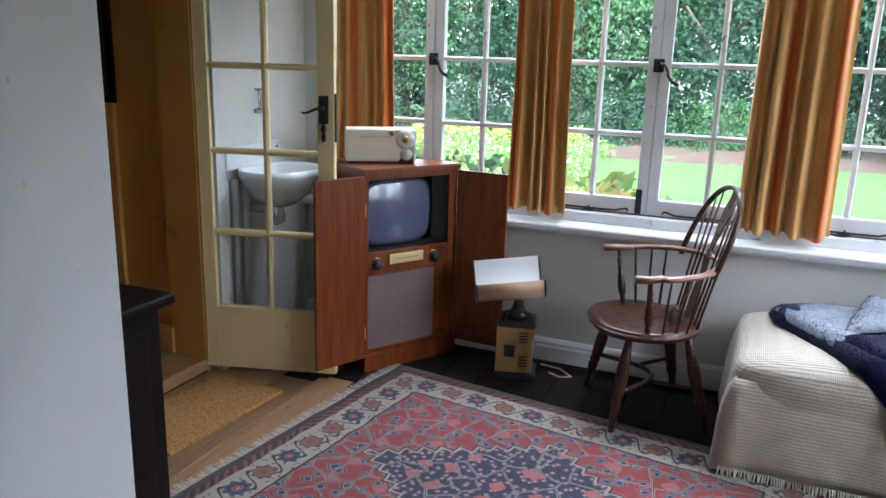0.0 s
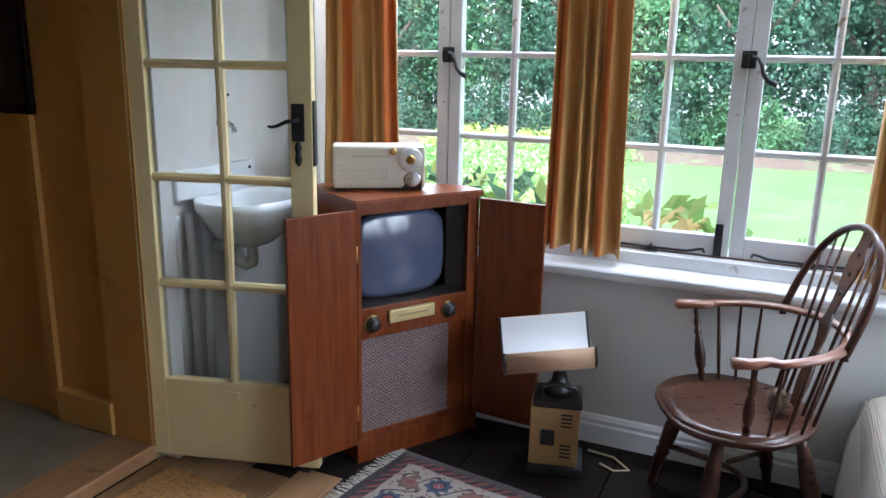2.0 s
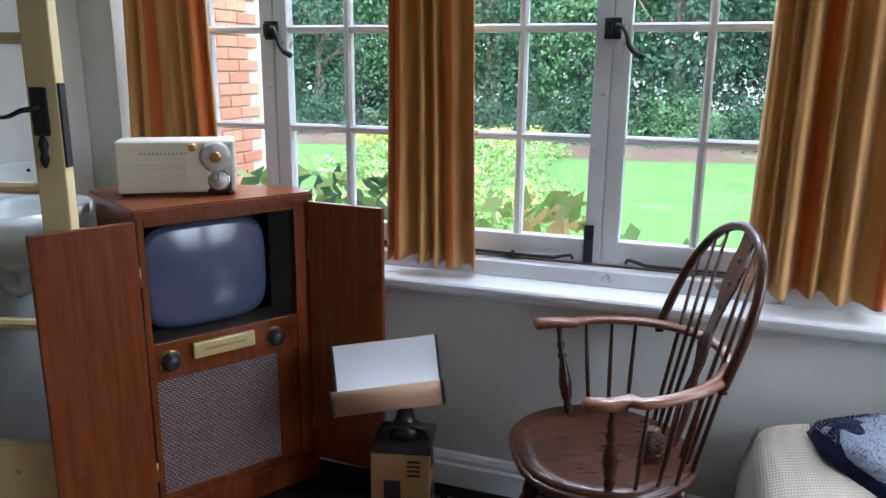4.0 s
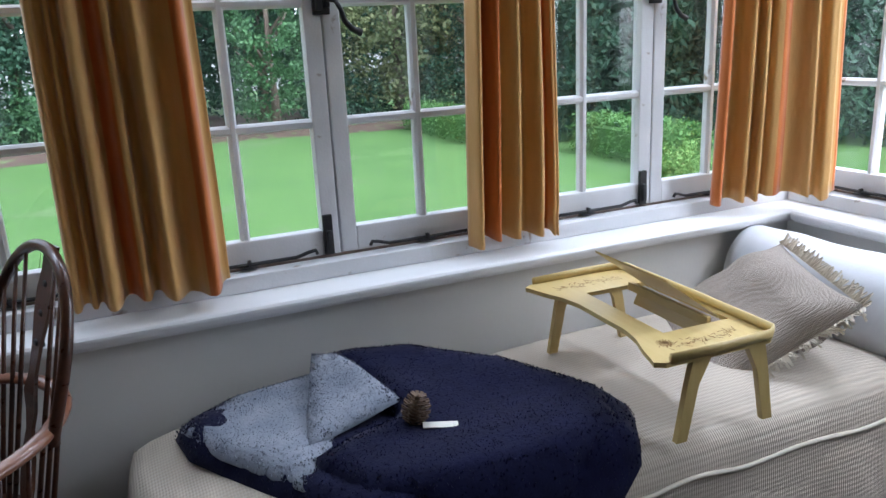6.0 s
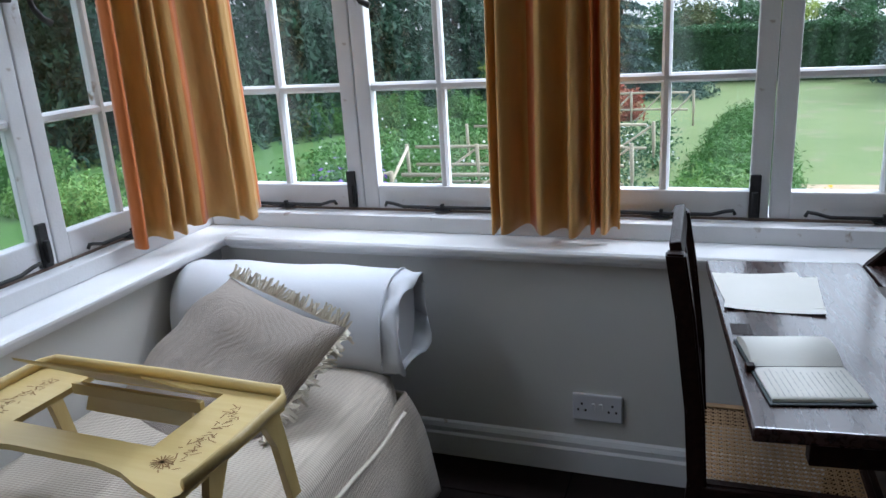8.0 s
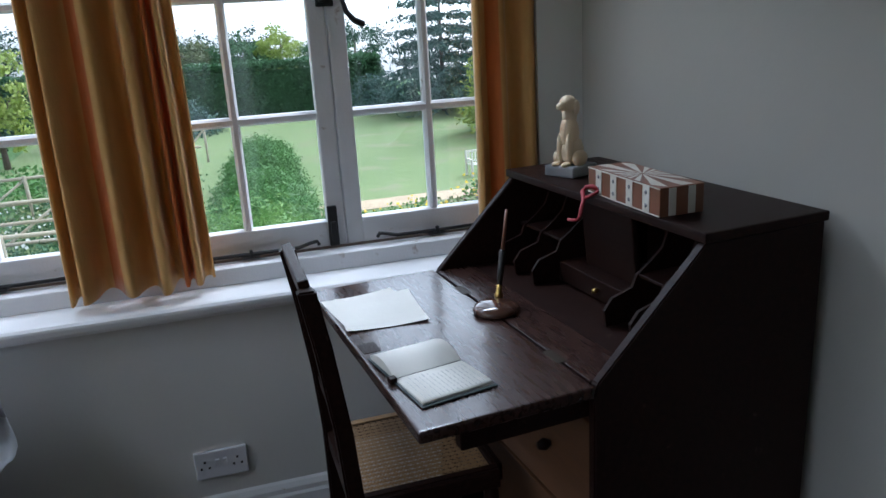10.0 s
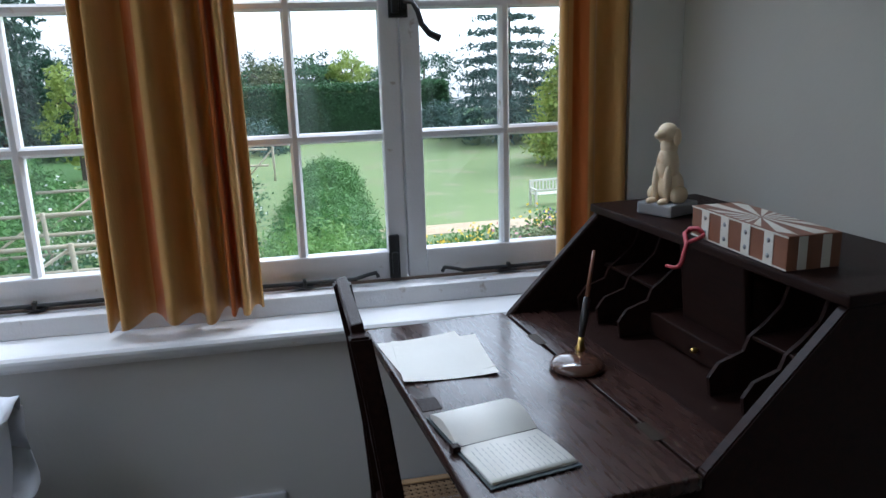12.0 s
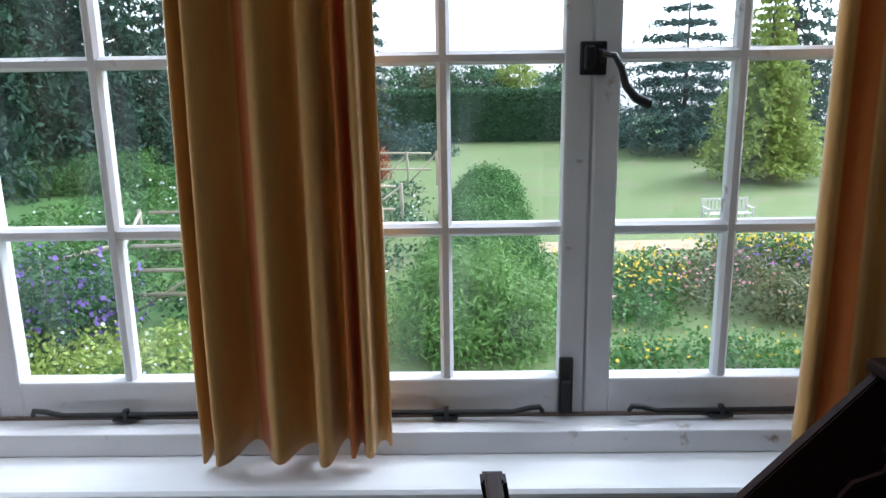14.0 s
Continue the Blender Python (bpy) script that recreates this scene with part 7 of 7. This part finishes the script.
# trees beyond the north lawn
for x_, y_, h_, r_, mt, lb in (
        (-33, 52, 18, 6.5, leaf_mid, "tall broadleaf tree"), (-25, 48, 16, 6.2, leaf_dark, "dark broadleaf tree"), (-18.5, 51, 17, 6.0, leaf_mid, "tall broadleaf tree"),
        (-13, 47.5, 15, 5.5, leaf_dark, "dark broadleaf tree"), (-7.5, 49, 12, 5.2, leaf_mid, "round broadleaf tree"), (-2.0, 47.5, 17, 5.8, leaf_dark, "tall dark broadleaf tree"),
        (4.0, 50, 18, 6.0, leaf_dark, "tall dark broadleaf tree"), (9.5, 48, 14, 5.4, leaf_dark, "dark broadleaf tree"), (16.8, 44.5, 13, 4.6, leaf_olive, "olive-green broadleaf tree"),
        (22.0, 42, 14, 5.0, leaf_dark, "tall dark broadleaf tree"), (27, 38, 15, 5.2, leaf_dark, "tall dark broadleaf tree"), (31, 33, 14, 5.0, leaf_dark, "dark broadleaf tree")):
    broad_tree(x_, y_, h_, r_, mt, lb + " at the lawn's far edge", clump=230, per=62, size=0.3, low=-0.95)
broad_tree(8.8, 41.8, 9.5, 2.4, leaf_mid, "weeping birch with hanging shoots on the lawn's edge", clump=130, per=50, size=0.22, name="weeping_birch", low=-0.9)
for x_ in (-30, -23, -17, -11.5, -6.5, -2.0, 3.0, 13.5, 19.0, 23.5):
    shrub(x_, 45.2 - max(0, x_ - 12) * 0.5, 2.8, 3.4, leaf_dark if x_ % 2 else leaf_mid, "dark evergreen shrub under the trees", count=110, per=44, size=0.26)
hedge(14.7, 16.0, 31.0, 38.5, 1.25, leaf_fresh, "clipped bright green box hedge", 170, 0.14)
shrub(15.7, 28.8, 1.2, 2.2, leaf_blue, "rounded blue-green shrub by the hedge", size=0.16)
hedge(17.0, 18.4, 20.8, 26.5, 1.3, leaf_fresh, "clipped low green hedge by the spruces", 170, 0.14)
for x_, y_ in ((16.2, 19.6), (18.6, 18.4), (15.6, 17.6)):
    shrub(x_, y_, 1.2, 1.1, leaf_light, "low bright green garden shrub", size=0.14)
# borders below the north windows
plants("border_plants", -15, -6.6, 27, 40, 1.0, leaf_light, "lush mixed border plants", 9000, 0.2, fl_white, 400, 0.13)
plants("border_plants", -18, -8.5, 38, 44, 1.2, leaf_yellow, "yellow-green border plants", 5000, 0.22, fl_pink, 160, 0.14)
plants("border_plants", -11, -4.0, 17, 27.5, 0.9, leaf_light, "lush mixed border plants", 8000, 0.18, fl_pink, 140, 0.13)
plants("border_plants", -11, -4.4, 18, 27, 1.0, leaf_yellow, "yellow-green border plants", 2500, 0.18, fl_white, 160, 0.1)

# wall climber whose leaves reach up to the north windows
vine = thing("wall_climber", "broad-leaved climber with yellowing leaves outside the windows", "climber", Matrix())
part("stem", tube([(-1.2, 4.36, GROUND), (-1.0, 4.4, -1.0), (-0.6, 4.45, 0.3), (-0.2, 4.6, 0.62)], 0.02, 6), bark, vine)
part("stem", tube([(-1.0, 4.4, -1.0), (-1.3, 4.5, 0.2), (-1.25, 4.7, 0.7)], 0.015, 6), bark, vine)
for x0_, x1_, z_, n_l, mt in ((-1.75, -0.75, 0.90, 100, leaf_mid), (-1.5, -0.7, 0.94, 50, leaf_vine), (-0.62, -0.06, 0.88, 90, leaf_vine), (-0.05, 0.5, 0.74, 30, leaf_light), (-0.42, -0.08, 0.86, 22, leaf_autumn)):
    p_ = np.stack([nrng.uniform(x0_, x1_, n_l), nrng.uniform(4.42, 4.95, n_l), z_ - nrng.uniform(0, 1, n_l) ** 1.5 * 0.45], 1)
    leaves("leaf_spray", p_, np.zeros_like(p_) + [0, -0.6, 0.7], 0.12, mt, vine, 0.5)

# east garden
for x_, y_, h_, r_ in ((26.5, 23.5, 15, 4.6), (31.5, 21.0, 16, 4.8), (36.5, 18.5, 16, 4.6), (28, 29.5, 15, 4.6), (21.5, 29.0, 13, 3.8), (39.5, 23, 16, 4.8), (43, 16.5, 15, 4.4)):
    conifer(x_, y_, h_, r_, leaf_dark, "tall dark spruce with drooping branches", tiers=20, per=170, size=0.36)
conifer(40.5, 7.0, 11, 1.7, leaf_blue, "narrow blue-green conifer in the garden", per=100, size=0.3)
conifer(41.0, -9.3, 9.3, 4.4, leaf_blue, "spreading blue-green cedar beyond the lawn", tiers=12, per=190, size=0.3, droop=0.1, name="cedar")
conifer(43, -15.5, 12, 4.2, leaf_blue, "tall blue-green conifer in the garden", per=90, size=0.4)
conifer(31.2, -9.5, 7.6, 2.5, leaf_yellow, "yellow-green feathery garden conifer", tiers=24, per=130, size=0.26, droop=0.12, name="cypress")
broad_tree(34, 10.8, 4.7, 1.3, leaf_yellow, "light green young tree in the garden", clump=80, per=40, size=0.2)
hedge(47.0, 48.6, -7.0, 16, 2.9, leaf_mid, "long dark hedge across the lawn", 190, 0.22)
shrub(44.5, -6.4, 1.8, 1.9, leaf_blue, "low spreading blue-green shrub by the hedge", size=0.2)
for x_, y_, h_, r_, mt in ((60, 1.0, 4.6, 2.3, leaf_mid), (61, -2.6, 5.4, 2.0, leaf_yellow), (62, 6.6, 4.7, 2.6, leaf_mid), (59, -6.0, 4.9, 2.3, leaf_mid), (64, 12, 5.4, 3.0, leaf_dark), (63, -0.4, 5.0, 2.2, leaf_dark), (66, 4.0, 5.0, 3.2, leaf_dark), (58, 9.6, 4.4, 2.0, leaf_olive), (60, 3.9, 4.6, 2.0, leaf_olive), (65, -9, 5.2, 3.0, leaf_dark), (64, 17, 6, 3.2, leaf_dark)):
    broad_tree(x_, y_, h_, r_, mt, "distant rounded tree beyond the hedge", clump=80, per=44, size=0.26, low=-0.9)
for k in range(12):
    broad_tree(-60 + k * 11, 58 + 5 * (k % 3), 15 + (k * 3 % 4), 7, leaf_dark, "dark distant woodland tree", clump=200, per=44, size=0.6, low=-0.95)
shrub(33.0, 6.4, 1.3, 1.5, leaf_red, "red-leaved maple shrub by the lawn", size=0.2)
shrub(40.5, 4.4, 1.9, 1.6, leaf_blue, "low spreading grey-green shrub", size=0.2)
# feathery domes beside the lawn
for x_, y_, r_, h_ in ((13.7, 2.25, 1.5, 1.65), (16.9, 1.9, 1.35, 1.3), (20.4, 1.8, 1.3, 1.15), (24.3, 1.6, 1.25, 1.1), (28.5, 1.3, 1.1, 1.0)):
    shrub(x_, y_, r_, h_, leaf_light if x_ < 15 else leaf_fresh, "feathery green domed shrub", count=260, per=70, size=0.15, aspect=0.2)
for x_, y_, r_, h_ in ((30.2, 18.6, 1.5, 1.5), (30.5, 16.2, 1.4, 1.4), (29.6, 14.2, 1.4, 1.6), (31.2, 12.4, 1.3, 1.3)):
    shrub(x_, y_, r_, h_, leaf_fresh, "rounded bright green shrub", count=130, per=50, size=0.15)
shrub(13.9, 9.3, 1.35, 1.75, leaf_mid, "clematis in purple flower over a frame", count=130, per=50, size=0.12, name="clematis")
p_, n_ = clumps((1.45, 1.45, 1.85), 150, 4, 0.12, 1.0, 0.0)
o = leaves("clematis_flower", p_ + np.array([13.9, 9.3, GROUND]), n_, 0.1, fl_purple, None, 0.95, 0, 0.4)
tagged(o, "purple clematis flowers in the garden", "flowers", kind="stuff")
plants("border_plants", 11.6, 13.4, 6.0, 10.8, 0.6, leaf_yellow, "pale green border plants below the clematis", 5000, 0.1, fl_white, 100, 0.07)
plants("border_plants", 14.5, 29.0, 3.6, 8.4, 0.55, leaf_mid, "rose bed plants among the rustic fences", 9000, 0.13, fl_white, 420, 0.08)
plants("border_plants", 16.0, 29.5, 8.0, 15.0, 0.8, leaf_fresh, "green shrubby plants beyond the fences", 11000, 0.16, fl_white, 160, 0.09)
plants("border_plants", 15.2, 17.4, -1.9, 0.4, 0.75, leaf_fresh, "tall yellow daisies in the border", 3000, 0.11, fl_yellow, 240, 0.09)
plants("border_plants", 14.1, 16.0, -1.2, 0.6, 0.5, leaf_fresh, "low green border plants", 2500, 0.1, fl_pink, 40, 0.07)
plants("border_plants", 14.2, 17.5, -3.8, -1.6, 0.75, leaf_olive, "rosy seed heads and grasses in the border", 3500, 0.11, fl_pink, 130, 0.08)
plants("border_plants", 16.2, 19.0, -6.6, -3.4, 0.7, leaf_olive, "lavender in the flower border", 3500, 0.11, fl_purple, 260, 0.07)
plants("border_plants", 17.6, 19.2, -5.4, -3.2, 0.8, leaf_fresh, "yellow flowers in the border", 1600, 0.11, fl_yellow, 200, 0.09)
plants("border_plants", 13.6, 16.0, -6.8, -3.4, 0.8, leaf_olive, "pale feathery grasses in the border", 4000, 0.12, fl_yellow, 60, 0.06)
plants("border_plants", 11.9, 13.0, -4.2, 0.8, 0.45, leaf_fresh, "light green front border plants", 3000, 0.1, fl_yellow, 70, 0.06)


def rustic_fence(x_, ya, yb, posts, rails, h_, brace=True):
    f_ = thing("rustic_fence", "rustic pole fence with crossed braces", "fence", pose(x_, 0, GROUND), "rustic fences")
    for k in range(posts):
        y_ = ya + (yb - ya) * k / (posts - 1)
        part("post", tube([(0, y_, -0.05), (0.02, y_, h_ * 0.5), (0, y_ + 0.02, h_ + 0.08)], 0.05, 8), pole_wood, f_)
    for k in range(rails):
        z_ = h_ * (k + 1) / rails
        part("rail", tube([(0.04, ya - 0.2, z_), (0.05, (ya + yb) / 2, z_ + 0.02), (0.04, yb + 0.2, z_ - 0.01)], 0.042, 8), pole_wood, f_)
    if brace:
        for k in range(posts - 1):
            y0_, y1_ = ya + (yb - ya) * k / (posts - 1), ya + (yb - ya) * (k + 1) / (posts - 1)
            part("brace", tube([(0.07, y0_, 0.05), (0.07, y1_, h_)], 0.032, 7), pole_wood, f_)
    return f_


rustic_fence(15.0, 8.7, 4.2, 3, 3, 1.4)
rustic_fence(18.6, 9.8, 4.2, 4, 3, 1.35)
rustic_fence(22.4, 9.4, 4.0, 4, 2, 1.3)
rustic_fence(30.8, 6.6, 3.2, 4, 2, 1.25)
side_f = thing("rustic_fence", "sloping rustic poles beside the clematis", "fence", pose(15.0, 8.7, GROUND), "rustic fences")
part("rail", tube([(0, 0, 1.45), (0.1, 1.2, 1.15), (0.1, 2.6, 0.75)], 0.045, 8), pole_wood, side_f)
part("rail", tube([(0, 0, 1.3), (3.6, 1.1, 1.35)], 0.04, 8), pole_wood, side_f)
part("post", tube([(0.1, 1.6, -0.05), (0.1, 1.6, 1.02)], 0.05, 8), pole_wood, side_f)

# brick wing of the house outside the north-west window
brick_red = surface("red_brick", (0.30, 0.105, 0.065), (0.40, 0.16, 0.10), 9, 0.9, 0.5, 60, per=0.25, spot=(0.22, 0.09, 0.06), spot_scale=12, spot_at=0.62)
mortar = surface("lime_mortar", (0.36, 0.32, 0.27), (0.30, 0.27, 0.23), 12, 0.95, 0.5, 70)
bm = bmesh.new()
box(bm, -2.95, -2.612, 4.29, 6.45, GROUND, 3.2)
wing = structure("wall_wing", bm, mortar, "red brick wing wall of the house", "wall")
brick_mesh = bpy.data.meshes.new("brick")
bm = rbox(0, 0.016, 0, 0.213, 0, 0.065, 0.003, 1)
bm.to_mesh(brick_mesh)
bm.free()
brick_mesh.materials.append(brick_red)
for row in range(24):
    for k in range(5):
        o = new("brick", brick_mesh)
        o.parent = wing
        o.location = (-2.613, 5.12 + k * 0.223 + (0.11 if row % 2 else 0.0), 0.5 + row * 0.075)

# garden bench across the path
BE = pose(22.7, -5.2, GROUND + 0.012, 0, 0, 96) @ Matrix.Diagonal((1.12, 0.9, 0.82, 1))
bench = thing("garden_bench", "pale weathered wooden garden bench on the lawn", "bench", BE)
pale_wood = surface("pale_teak", (0.5, 0.48, 0.42), (0.58, 0.56, 0.5), 6, 0.85, 0.3, 40)
for k in range(4):
    part("seat_slat", rbox(-0.6, 0.6, -0.22 + k * 0.12, -0.13 + k * 0.12, 0.42, 0.445, 0.004, 1), pale_wood, bench)
for sx in (-0.58, 0.58):
    part("back_leg", rbox(sx - 0.03, sx + 0.03, -0.27, -0.21, 0, 0.92, 0.004, 1), pale_wood, bench)
    part("front_leg", rbox(sx - 0.03, sx + 0.03, 0.2, 0.26, 0, 0.62, 0.004, 1), pale_wood, bench)
    part("armrest", rbox(sx - 0.035, sx + 0.035, -0.24, 0.28, 0.62, 0.65, 0.004, 1), pale_wood, bench)
part("top_rail", rbox(-0.6, 0.6, -0.265, -0.225, 0.84, 0.92, 0.006, 1), pale_wood, bench)
part("bottom_rail", rbox(-0.6, 0.6, -0.26, -0.23, 0.48, 0.53, 0.004, 1), pale_wood, bench)
for k in range(11):
    part("back_slat", rbox(-0.5 + k * 0.1 - 0.02, -0.5 + k * 0.1 + 0.02, -0.255, -0.235, 0.53, 0.84, 0.002, 1), pale_wood, bench)
